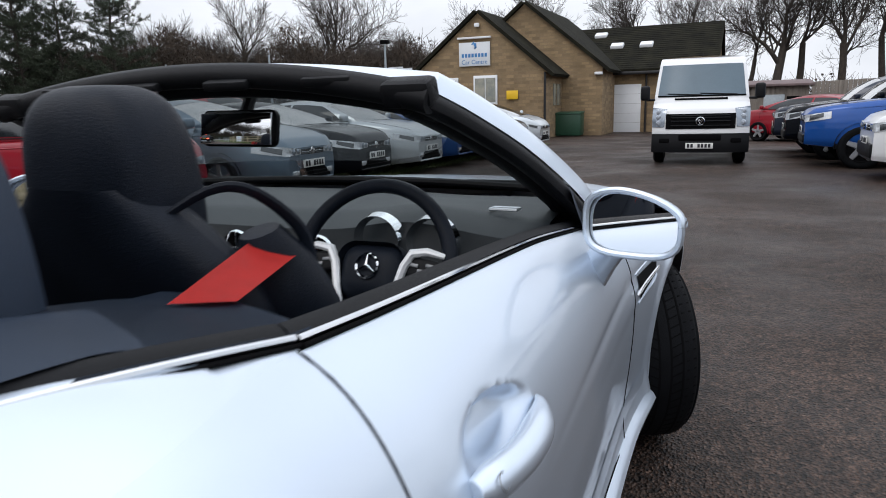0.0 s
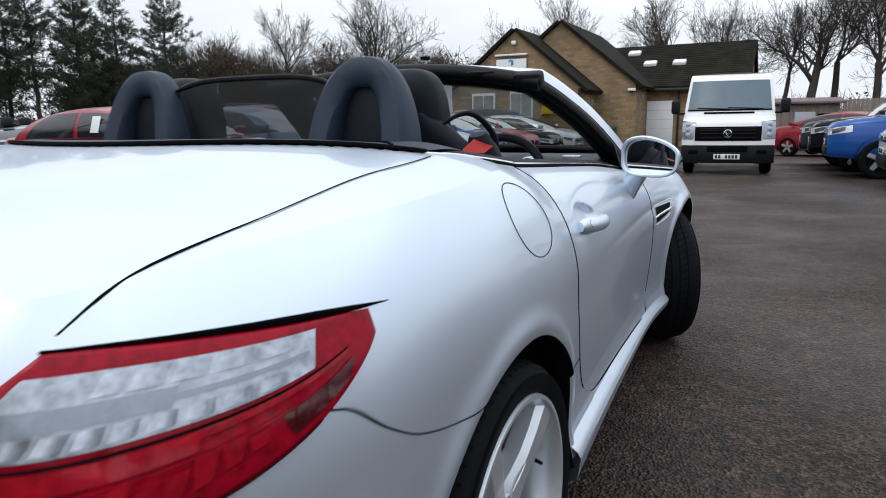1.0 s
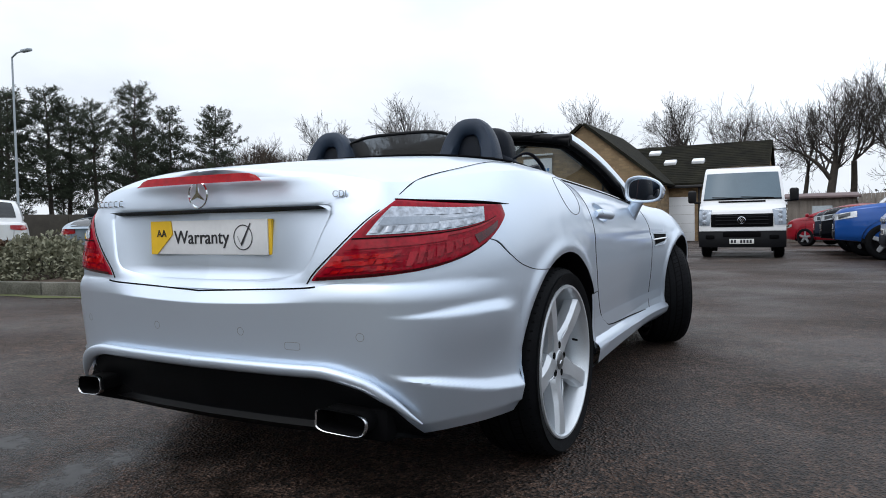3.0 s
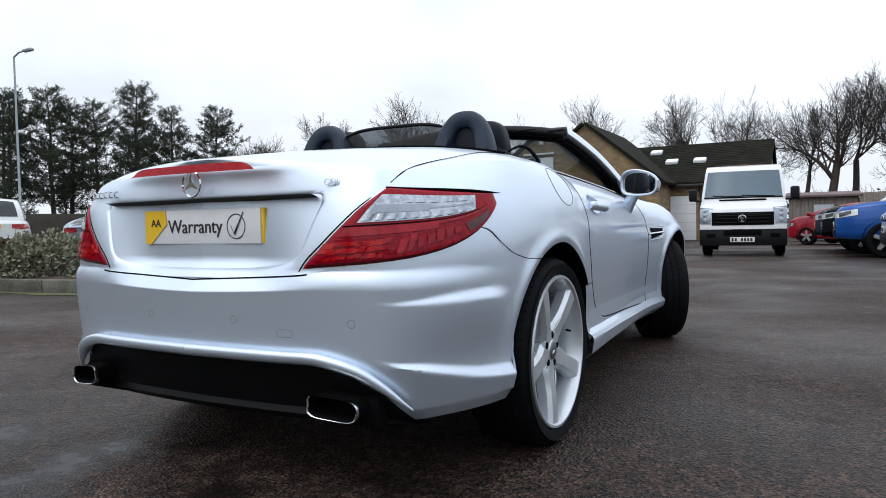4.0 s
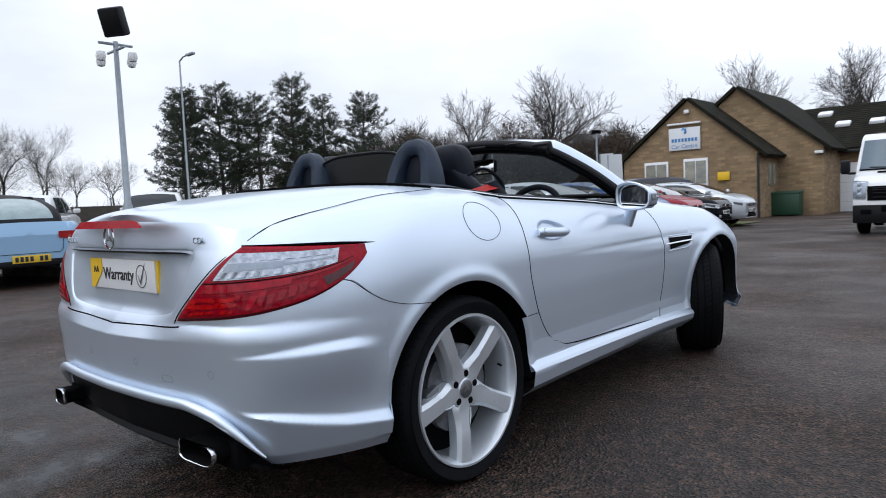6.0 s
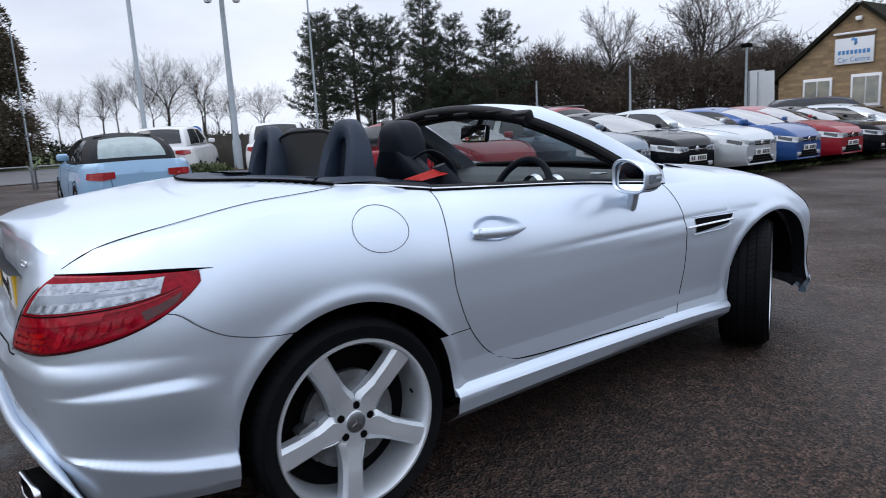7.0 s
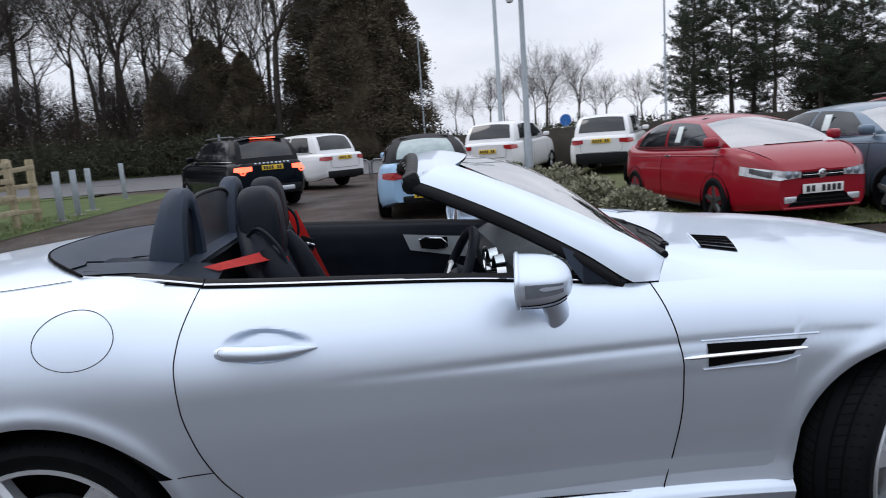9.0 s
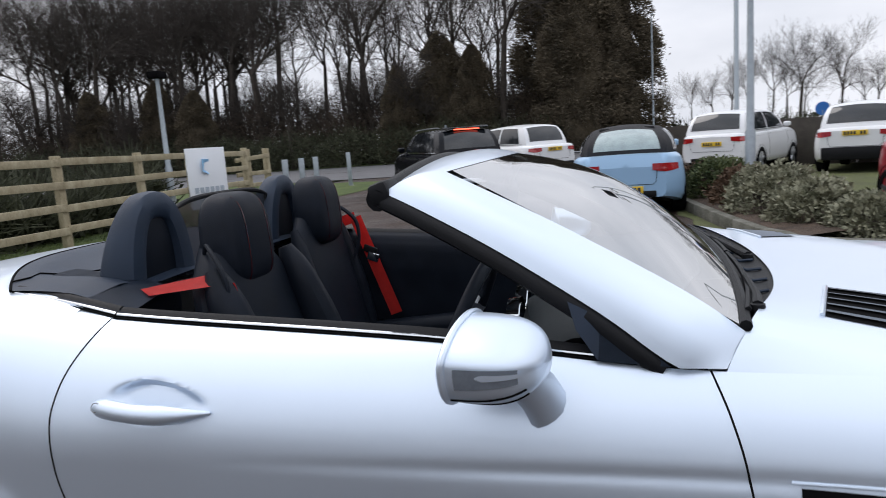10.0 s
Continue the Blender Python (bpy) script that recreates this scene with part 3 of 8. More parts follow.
# bonnet
def bonnet(q, w):
    e = deck_edge(q)
    k = (q - outline_q(1.76)) / (1 - outline_q(1.76))
    c = Vector((0, lerp(1.98, 3.27, k), 0))
    x, y = e.x * (1 - w), lerp(e.y, c.y, w)
    z = e.z + (HOOD_C(y) - e.z) * (1 - max(0, 1 - w) ** lerp(12.0, 2.6, min(1, max(0, (e.y - 1.8) / .5))))
    z += .013 * math.exp(-((y - 1.80) / .13) ** 2) * min(1, w / .06) * min(1, max(0, (x - .35) / .3))
    return Vector((x, y, z))


HOOD_Q = [(q, w) for q in frange(outline_q(1.70), outline_q(2.6), 50) for w in frange(0, .97, 32)]
HOOD_XY = np.array([bonnet(q, w)[:2] for q, w in HOOD_Q])


def hood_z(x, y):
    """Height of the bonnet over x, y."""
    q, w = HOOD_Q[int(np.argmin((HOOD_XY[:, 0] - abs(x)) ** 2 + (HOOD_XY[:, 1] - y) ** 2))]
    for _ in range(5):
        p, pq, pw = bonnet(q, w), bonnet(q + .002, w), bonnet(q, w + .002)
        a, b, c, d = (pq.x - p.x) / .002, (pw.x - p.x) / .002, (pq.y - p.y) / .002, (pw.y - p.y) / .002
        det = a * d - b * c
        if abs(det) < 1e-9:
            break
        ex, ey = abs(x) - p.x, y - p.y
        q, w = q + (d * ex - b * ey) / det, min(1, max(0, w + (a * ey - c * ex) / det))
    return bonnet(q, w).z


def cowl_y(x):
    """Rear edge of the bonnet: the seam to the pillar foot, then the curved cowl edge."""
    x = abs(x)
    if x > .692:
        return lerp(1.812, 1.748, min(1, (x - .692) / .076))
    return 1.955 - .143 * (x / .692) ** 2.3


def bonnet_start(w):
    lo, hi = outline_q(1.62), outline_q(2.2)
    for _ in range(26):
        q = (lo + hi) / 2
        p = bonnet(q, w)
        if p.y < cowl_y(p.x):
            lo = q
        else:
            hi = q
    return hi


BON_W = sorted([w ** 1.6 for w in frange(0, 1, 34)] + [.02, .04, .06, .08, .10, .12])
BON_Q0 = {w: bonnet_start(w) for w in BON_W}


bm = bmesh.new()
for s in (1, -1):
    sheet(bm, lambda u, w: bonnet(lerp(BON_Q0[w], 1, u), w), [a ** 1.3 for a in frange(0, 1, 54)], BON_W, s)
bmesh.ops.remove_doubles(bm, verts=bm.verts, dist=.0006)
bonnet_ob = part("bonnet", bm, SILVER, slk)


# sills
def sill(a, v):
    y = lerp(.382, WB - .382, a)
    zt = lerp(.30, .272, a)
    prof = [(.17, .06), (.205, .012), (.225, -.012), (zt - .015, -.022), (zt, -.014), (zt + .02, .01), (zt + .10, .012)]
    k = min(int(v * 6), 5)
    f = v * 6 - k
    z, o = lerp(prof[k][0], prof[k + 1][0], f), lerp(prof[k][1], prof[k + 1][1], f)
    p = shell(outline_q(y), z, -o - .002 + inset(outline_q(y), z))
    return p


mirrored("side_sill", sill, frange(0, 1, 40), frange(0, 1, 18), SILVER)


def low_quarter(a, b):
    z = lerp(.285, .5125, b)
    y0 = math.sqrt(max(.0, .38 ** 2 - (z - HUB_Z) ** 2)) if z > HUB_Z else .38
    return shell(outline_q(lerp(y0, DOOR_R(z) - .001, a)), z)


mirrored("rocker_panel", low_quarter, frange(0, 1, 20), frange(0, 1, 24), SILVER)


# wheel houses, dark
for s in (1, -1):
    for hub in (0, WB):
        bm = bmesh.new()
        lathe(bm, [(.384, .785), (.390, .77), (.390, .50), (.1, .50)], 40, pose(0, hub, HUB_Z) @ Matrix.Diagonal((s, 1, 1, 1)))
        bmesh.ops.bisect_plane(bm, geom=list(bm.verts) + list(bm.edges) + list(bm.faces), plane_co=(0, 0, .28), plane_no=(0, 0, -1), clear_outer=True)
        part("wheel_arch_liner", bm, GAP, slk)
        bm = bmesh.new()

        def lip(a, v):
            y, z = hub + .3803 * math.cos(a), HUB_Z + .3803 * math.sin(a)
            p = shell(outline_q(y), max(z, .25))
            return Vector((p[0] - .075 * v, lerp(y, hub + .384 * math.cos(a), v), lerp(z, HUB_Z + .384 * math.sin(a), v)))
        sheet(bm, lip, frange(-.15, math.pi + .15, 44), frange(0, 1, 3), s)
        part("arch_lip", bm, TRIM, slk)


# seams
def seam(pts, r=.0026, parent=None, s=1, mat=GAP):
    bm = bmesh.new()
    tube(bm, [(p[0] * s, p[1], p[2]) for p in pts], r, 6)
    return part("panel_gap", bm, mat, parent or slk)


for s in (1, -1):
    d = doors[0] if s > 0 else doors[1]
    seam([shell(outline_q(DOOR_R(z)), z) for z in frange(.375, 1.0, 40)], .0019, d, s)
    seam([shell(outline_q(DOOR_F(z)), z) for z in frange(.288, .895, 30)], .0021, d, s)
    seam([shell(outline_q(y), DOOR_B(y)) for y in frange(.60, 1.735, 30)], .003, d, s)
    seam([shell(q, BUMP_T(q)) for q in frange(.25, Q_ARCH, 24)], .0014, None, s)
    seam([shell(q, BUMP_T(q) - .002) for q in frange(0, .098, 24)], .0027, boot_lid, s)
    seam([shell(outline_q(y), .512) for y in frange(.375, .469, 6)], .0016, None, s)
    # seam of the lid along the deck
    SEAM_X = curve(-.652, .652, -.6, .665, -.5, .683, -.39, .693, -.28, .697, -.1, .694, 0, .686, .12, .664)
    line = [Vector(shell(LID_Q(z), z)) for z in frange(.645, .931, 30)] + [deck_point(SEAM_X(y), y) for y in frange(-.62, .085, 38)]
    for _ in range(6):
        line = line[:1] + [(a + b * 2 + c) / 4 for a, b, c in zip(line, line[1:], line[2:])] + line[-1:]
    line = [p + Vector((0, 0, .0016 * ease(k, 22, 34))) for k, p in enumerate(line)]
    seam(line, [.0026] * 26 + [.0026 - .00012 * k for k in range(14)] + [.0010] * (len(line) - 40), boot_lid, s)

# fuel flap
bm = bmesh.new()
tube(bm, [on_shell(outline_q(.15 + .103 * math.cos(a)), .905 + .072 * math.sin(a), .0004) for a in frange(0, 2 * math.pi, 48)], .0011, 6, cap=False)
part("fuel_flap_gap", bm, GAP, slk)

# tail lamps
for s in (1, -1):
    Q_TIP = outline_q(-.42)

    def lamp_at(a, b, out=.005):
        zb = .652 + .05 * a + .135 * a ** 5
        zt = .8795 - .016 * a
        z = lerp(zb, zt, b)
        q = lerp(LID_Q(z) + .002, Q_TIP, a)
        edge = min(a, 1 - a, b, 1 - b)
        return on_shell(q, z, out - .006 * math.exp(-edge / .012))
    bm = bmesh.new()
    sheet(bm, lamp_at, sorted(frange(0, 1, 60) + [.006, .994]), sorted(frange(0, 1, 30) + [.01, .99]), s)
    lamp = part("tail_lamp", bm, REDGLASS, slk, "red and clear tail lamp")

    def lens(name, a0, a1, b0, b1, out, mat, n=16, m=4, lab="", slant=.05):
        """A facet of the lamp; its ends lean with the seam."""
        bm = bmesh.new()
        sheet(bm, lambda a, b: lamp_at(lerp(a0 - slant * lerp(b0, b1, b), a1 + slant * .6 * lerp(b0, b1, b), a), lerp(b0, b1, b), out), frange(0, 1, n), frange(0, 1, m), s)
        return part(name, bm, mat, lamp, lab)
    lens("clear_band", .105, .815, .555, .90, .0072, CLEARLENS, 40, 10, "clear indicator band")
    lens("light_bar", .13, .50, .67, .77, .0084, LAMPGREY, 20, 3)
    lens("light_bar", .55, .80, .70, .735, .0084, LAMPGREY, 20, 2)
    for k in range(9):
        bm = bmesh.new()
        a0 = .085 + .078 * k
        sheet(bm, lambda a, b: lamp_at(a0 + .060 * a, lerp(.575, .655, b), .0078 + .0035 * math.sin(a * math.pi)), frange(0, 1, 5), frange(0, 1, 3), s)
        part("lens_rib", bm, CLEARLENS, lamp)
    for k in range(5):
        bm = bmesh.new()
        a0 = .30 + .10 * k
        sheet(bm, lambda a, b: lamp_at(a0 + .085 * a, lerp(.79, .88, b), .0078 + .002 * math.sin(a * math.pi)), frange(0, 1, 5), frange(0, 1, 3), s)
        part("lens_rib", bm, CLEARLENS, lamp)
    lens("dark_divider", .045, .90, .508, .525, .0078, GAP, 40, 2)
    lens("smoked_strip", .60, .90, .455, .505, .0072, REDMID, 24, 3)
    lens("reflector", .055, .58, .385, .50, .0072, REDMID, 24, 3)
    for a0, a1, b0, b1 in ((.05, .80, .352, .362), (.06, .70, .262, .270), (.06, .68, .175, .182)):
        lens("lens_rib", a0, a1, b0, b1, .0076, REDMID, 30, 2)
    dice = random.Random(5)
    for i in range(9):
        for j in range(3):
            a0, b0 = .03 + .034 * i + dice.uniform(-.006, .006), .085 + .085 * j + dice.uniform(-.012, .012)
            lens("reflector_tile", a0, a0 + dice.uniform(.02, .03), b0, b0 + dice.uniform(.04, .075), .0074 + dice.uniform(0, .001), dice.choice((REDLIT, REDLIT, REDMID)), 2, 2, slant=dice.uniform(.0, .1))
    for i in range(7):
        a0 = .40 + .052 * i
        lens("lens_rib", a0, a0 + dice.uniform(.008, .02), .10 + .02 * i, dice.uniform(.28, .36), .0075, REDMID, 2, 4, slant=.06)
    lens("smoked_corner", .80, .90, .13, .34, .0072, REDDARK, 14, 8, slant=.12)
    lens("dark_edge", .02, .84, .012, .05, .0070, REDDARK, 40, 3)
    # gap and lip shadow over the lamp as a black bar, widest near its outer end
    bm = bmesh.new()
    tube(bm, [on_shell(lerp(LID_Q(.88), outline_q(-.385), t), .8795 - .013 * t, .0005) for t in frange(0, 1, 30)], [.0022, .0024, .0028, .0034, .004, .0048, .0055, .006, .0058, .004, .0006], 8)
    part("lamp_surround", bm, GAP, lamp)

# third brake light, badge, lettering bars
bm = bmesh.new()
sheet(bm, lambda x, v: (x, -.880 + .14 * x * x + .012 * v, .944 + .026 * v * (1 - (abs(x) / .268) ** 14) - .012 * x * x), sorted(frange(-.268, .268, 24) + [-.266, -.262, .262, .266]), frange(0, 1, 4))
bmesh.ops.solidify(bm, geom=bm.faces, thickness=.010)
part("brake_light", bm, BRAKELENS, boot_lid, "red third brake light strip")
bm = bmesh.new()
star = pose(0, -.854, .912)
lathe(bm, [(.037, -.003), (.040, .003), (.043, 0), (.040, -.004), (.037, -.003)], 36, star @ pose(0, 0, 0, 0, 0, -90))
for k in range(3):
    a = math.radians(90 + 120 * k)
    tip = [(.039 * math.cos(a), .039 * math.sin(a)), (.008 * math.cos(a + 1.05), .008 * math.sin(a + 1.05)), (0, 0), (.008 * math.cos(a - 1.05), .008 * math.sin(a - 1.05))]
    prism(bm, tip, .004, star @ pose(0, -.003, 0))
part("badge", bm, CHROME, boot_lid, "round chrome badge", smooth=False)
def lid_face(x, z):
    q = min(frange(0, .2, 200), key=lambda a: abs(shell(a, z)[0] - abs(x)))
    return shell(q, z)[1] - .004


for k in range(6):
    x = -.60 + .032 * k
    bm = bmesh.new()
    for dz in (.009, -.009):
        box(bm, (.020, .004, .004), pose(x, lid_face(x, .897) - .001, .898 + dz, 0, 0, -12), .001)
    box(bm, (.004, .004, .020), pose(x - .010, lid_face(x, .897) - .001, .898), .001)
    part("letter_bar", bm, CHROME, boot_lid)
words("lettering", "CDI", .027, pose(.50, lid_face(.50, .897) - .002, .898, 0, 0, 12) @ pose(0, 0, 0, 90), CHROME, boot_lid, .002)
# grip under the lip of the lid, with the lip's shadow drawn as black
bm = bmesh.new()
sheet(bm, lambda x, v: (x, -.846 + .06 * x * x + .045 * v ** .7, .866 - .013 * v), frange(-.455, .455, 24), frange(0, 1, 5))
part("boot_grip", bm, TRIM, boot_lid, "black grip strip above the plate")
# the plate holder with the warranty card
bm = bmesh.new()
box(bm, (.520, .012, .108), pose(0, -.808, .779), .003)
plate = part("plate", bm, YELLOW, boot_lid, "dealer warranty card on yellow plate")
bm = bmesh.new()
box(bm, (.509, .006, .1085), pose(-.006, -.816, .779), .0015)
part("card", bm, WHITE, plate)
bm = bmesh.new()
prism(bm, [(-.2605, .7248), (-.2605, .8332), (-.165, .8332), (-.158, .79), (-.235, .7248)], .003, pose(0, -.8225, 0))
part("corner_flash", bm, YELLOW, plate, smooth=False)
TXT = pose(0, 0, 0, 90, 0, 0)
words("lettering", "AA", .034, pose(-.208, -.8235, .792) @ TXT, INK, plate)
words("lettering", "Warranty", .062, pose(-.03, -.8205, .778) @ TXT, INK, plate)
bm = bmesh.new()
lathe(bm, [(.036, 0), (.038, .001), (.0395, 0), (.038, -.001), (.036, 0)], 32, pose(.15, -.820, .778, 0, 0, 90))
part("ring_mark", bm, INK, plate)
bm = bmesh.new()
tube(bm, [(.128, -.821, .782), (.143, -.821, .755), (.182, -.821, .822)], [.002, .005, .002], 6, flat=.2)
part("tick_mark", bm, INK, plate)


# ---- wheels of the roadster ----
def alloy_wheel(parent, m, spin=46.0, rim_r=.271, tyre_r=.337, width=.235):
    """A five-spoke wheel about the x axis, outer face towards +x at x = 0."""
    bm = bmesh.new()
    w = width
    lathe(bm, [(rim_r - .004, -.012), (rim_r + .012, .0), (rim_r + .045, .006), (tyre_r - .022, -.001), (tyre_r - .006, -.014), (tyre_r, -.032), (tyre_r, -w + .032), (tyre_r - .008, -w + .012), (rim_r + .03, -w), (rim_r, -w + .01)], 64)
    wheel = part("wheel", bm, RUBBER, parent, "tyre on five-spoke alloy wheel")
    wheel.matrix_basis = m
    bm = bmesh.new()
    for x in (-.06, -.10, -.14, -.18):
        lathe(bm, [(tyre_r + .0004, x - .004), (tyre_r + .0008, x), (tyre_r + .0004, x + .004)], 64)
    for k in range(66):
        for x, lean in ((-.032, 14), (-w + .032, -14), (-.08, 24), (-.16, -24)):
            box(bm, (.036, .0042, .0014), Matrix.Rotation(2 * math.pi * k / 66 + x, 4, 'X') @ pose(x, 0, tyre_r - (.0022 if x in (-.032, -w + .032) else .0), 0, 0 if x in (-.08, -.16) else (9 if x == -.032 else -9), lean))
    part("tread_groove", bm, GAP, wheel, smooth=False)
    bm = bmesh.new()
    lathe(bm, [(rim_r + .004, -.004), (rim_r + .002, .003), (rim_r - .006, .003), (rim_r - .011, -.006), (rim_r - .02, -.03), (rim_r - .03, -.10), (rim_r - .03, -w + .02)], 64)
    # spokes: a dished star, each with a broad flat crown and wide chamfers
    for k in range(5):
        rot = Matrix.Rotation(radians(spin + 72 * k), 4, 'X')
        secs = []
        for r, half, top in ((.028, .022, -.030), (.052, .037, -.029), (.072, .050, -.030), (.088, .046, -.028), (.105, .041, -.025), (.130, .037, -.021), (.150, .036, -.017), (.152, .036, -.0165), (.200, .036, -.011), (rim_r - .007, .040, -.006)):
            flat = .60 if r < .15 else .70
            secs.append([bm.verts.new(rot @ Vector((x, r, t))) for t, x in ((-half, top - .050), (-half, top - .015), (-half * flat, top), (0, top + .001), (half * flat, top), (half, top - .015), (half, top - .050))])
        for p, q in zip(secs, secs[1:]):
            for i in range(6):
                bm.faces.new((p[i], p[i + 1], q[i + 1], q[i]))
        # raised ridge running out from the hub
        tube(bm, [rot @ Vector((-.0275, .070, .033)), rot @ Vector((-.0225, .100, .030)), rot @ Vector((-.0185, .132, .023))], [.0016, .0028, .0012], 6)
    lathe(bm, [(.0, -.026), (.034, -.026), (.038, -.030), (.072, -.031), (.078, -.06)], 40)
    part("rim", bm, ALLOY, wheel, "silver five-spoke alloy rim", sharp=24)
    bm = bmesh.new()
    lathe(bm, [(.0, -.0215), (.028, -.0215), (.033, -.0245), (.034, -.027)], 28)
    cap = part("hub_cap", bm, STEEL, wheel, "dull grey hub cap")
    bm = bmesh.new()
    for k in range(3):
        a = radians(90 + 120 * k)
        tube(bm, [(-.021, 0, 0), (-.021, .02 * math.cos(a), .02 * math.sin(a))], [.003, .001], 5)
    part("emblem", bm, CHROME, cap)
    for k in range(5):
        a = radians(spin + 36 + 72 * k)
        bm = bmesh.new()
        lathe(bm, [(.0, -.0285), (.0125, -.0285), (.0135, -.032)], 14, Matrix.Translation((0, .055 * math.cos(a), .055 * math.sin(a))))
        part("wheel_bolt", bm, GAP, wheel)
    bm = bmesh.new()
    tube(bm, [(-.050, .226, .040), (-.030, .220, .038)], [.005, .004], 8)
    part("tyre_valve", bm, TRIM, wheel)
    bm = bmesh.new()
    lathe(bm, [(.05, -.07), (.16, -.07), (.16, -.095), (.05, -.095)], 40)
    part("brake_disc", bm, STEEL, wheel)
    bm = bmesh.new()
    box(bm, (.06, .07, .13), pose(-.075, -.13, -.03, 25), .012)
    part("brake_caliper", bm, STEEL, wheel)
    # black disc standing in for the shade behind the spokes
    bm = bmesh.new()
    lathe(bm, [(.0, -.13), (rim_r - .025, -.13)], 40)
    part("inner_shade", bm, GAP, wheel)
    return wheel


for s in (1, -1):
    for y, steer in ((0, 0), (WB, 27)):
        m = pose(s * .79, y, TYRE_R + ground_z(0, 0), 0, 0, steer) @ (Matrix.Identity(4) if s > 0 else Matrix.Diagonal((-1, 1, 1, 1))) @ pose(.108 if not steer else .062, 0, 0)
        alloy_wheel(slk, m, 46 if y == 0 else 20)

# ---- windscreen frame ----
PIL_LO = [(.740, 1.771, .899), (.757, 1.690, .904), (.727, 1.55, 1.0), (.672, 1.36, 1.11), (.612, 1.19, 1.192), (.570, 1.085, 1.236)]
PIL_HI = [(.692, 1.8115, .954), (.682, 1.752, .999), (.655, 1.66, 1.055), (.60, 1.46, 1.16), (.545, 1.30, 1.235), (.505, 1.215, 1.272)]


def along(pts, t):
    k = min(int(t * (len(pts) - 1)), len(pts) - 2)
    f = t * (len(pts) - 1) - k
    p0, p1, p2, p3 = (Vector(pts[min(max(k + i, 0), len(pts) - 1)]) for i in (-1, 0, 1, 2))
    return .5 * ((2 * p1) + (p2 - p0) * f + (2 * p0 - 5 * p1 + 4 * p2 - p3) * f * f + (3 * p1 - p0 - 3 * p2 + p3) * f ** 3)


def pillar(t, v):
    lo = along(PIL_LO, t) if t > .2 else Vector(PIL_LO[0]).lerp(Vector(PIL_LO[1]), t * 5)
    p = lo.lerp(along(PIL_HI, t), v)
    bulge = math.sin(v * math.pi) * .018 * min(1, t * 4)
    return p + Vector((bulge, 0, bulge * .8))


bm = bmesh.new()
for s in (1, -1):
    sheet(bm, pillar, frange(0, 1, 25), frange(0, 1, 8), s)



def header(u, v):
    """Top rail from the glass edge back over to the inner seal."""
    k = u * u
    x = u * lerp(.505, .570, v) + math.copysign(.018 * math.sin(v * math.pi) * abs(u) ** 6, u)
    p = Vector((x, 1.30 - .085 * k, 1.292 - .02 * k)).lerp(Vector((x, 1.115 - .03 * k, 1.300 - .064 * k)), v)
    p.z += .0145 * math.sin(v * math.pi)
    return p


sheet(bm, header, frange(-1, 1, 40), frange(0, 1, 8))
bmesh.ops.remove_doubles(bm, verts=bm.verts, dist=.0015)
screen_frame = part("windscreen_frame", bm, SILVER, slk)
bm = bmesh.new()
for s in (1, -1):
    tube(bm, [Vector((p.x * s, p.y, p.z)) for p in (along(PIL_LO, t) + Vector((-.022, -.012, -.012)) for t in frange(.22, 1, 16))], [.02] + [.028] * 15 + [.03], 10, flat=.8)
    tube(bm, [Vector((p.x * s, p.y, p.z)) for p in (along(PIL_LO, t) + Vector((-.055, .02, -.01)) for t in frange(.24, 1, 16))], .036, 10)
tube(bm, [(x, 1.10 - .03 * (x / .56) ** 2, 1.283 - .06 * (x / .56) ** 2) for x in frange(-.575, .575, 30)], .026, 10)
tube(bm, [(x, 1.16 - .03 * (x / .56) ** 2, 1.272 - .06 * (x / .56) ** 2) for x in frange(-.565, .565, 30)], .034, 10)
part("inner_seal", bm, TRIM, screen_frame, "black roof seal and inner trim")
for x, sz, z, bv in ((-.36, (.11, .03, .02), 1.262, .006), (-.12, (.11, .03, .02), 1.262, .006), (.12, (.11, .03, .02), 1.262, .006), (.36, (.11, .03, .02), 1.262, .006), (.53, (.10, .05, .05), 1.235, .012), (-.53, (.10, .05, .05), 1.235, .012)):
    bm = bmesh.new()
    box(bm, sz, pose(x, 1.075, z, 20), bv)
    part("roof_latch", bm, TRIM, screen_frame)
bm = bmesh.new()


def screen(u, v):
    x = u
    k = (x / .70) ** 2
    low = Vector((x, 1.852 - .045 * k, .984 - .018 * k))
    xt = x * .505 / .697
    kt = (xt / .56) ** 2
    top = Vector((xt, 1.30 - .085 * kt, 1.290 - .02 * kt))
    p = low.lerp(top, v)
    p.z += .065 * math.sin(v * math.pi) * (1 - .92 * k)
    return p


sheet(bm, screen, frange(-.70, .70, 30), frange(0, 1, 16))
wind = part("windscreen", bm, GLASS, screen_frame, "raked clear windscreen")
wind.visible_shadow = False
bm = bmesh.new()
tube(bm, [screen(x, -.005) for x in frange(-.69, .69, 30)], .012, 8)
part("screen_seal", bm, TRIM, screen_frame)
# cowl and wipers
bm = bmesh.new()


def cowl(x, v):
    a, b = Vector(screen(x, -.01)), Vector((x * .995, cowl_y(x * .995) + .002, hood_z(x * .995, cowl_y(x * .995)) - .006))
    p = a.lerp(b, v)
    return p + Vector((0, 0, -.016 * math.sin(v * math.pi) * (1 - (x / .70) ** 4)))


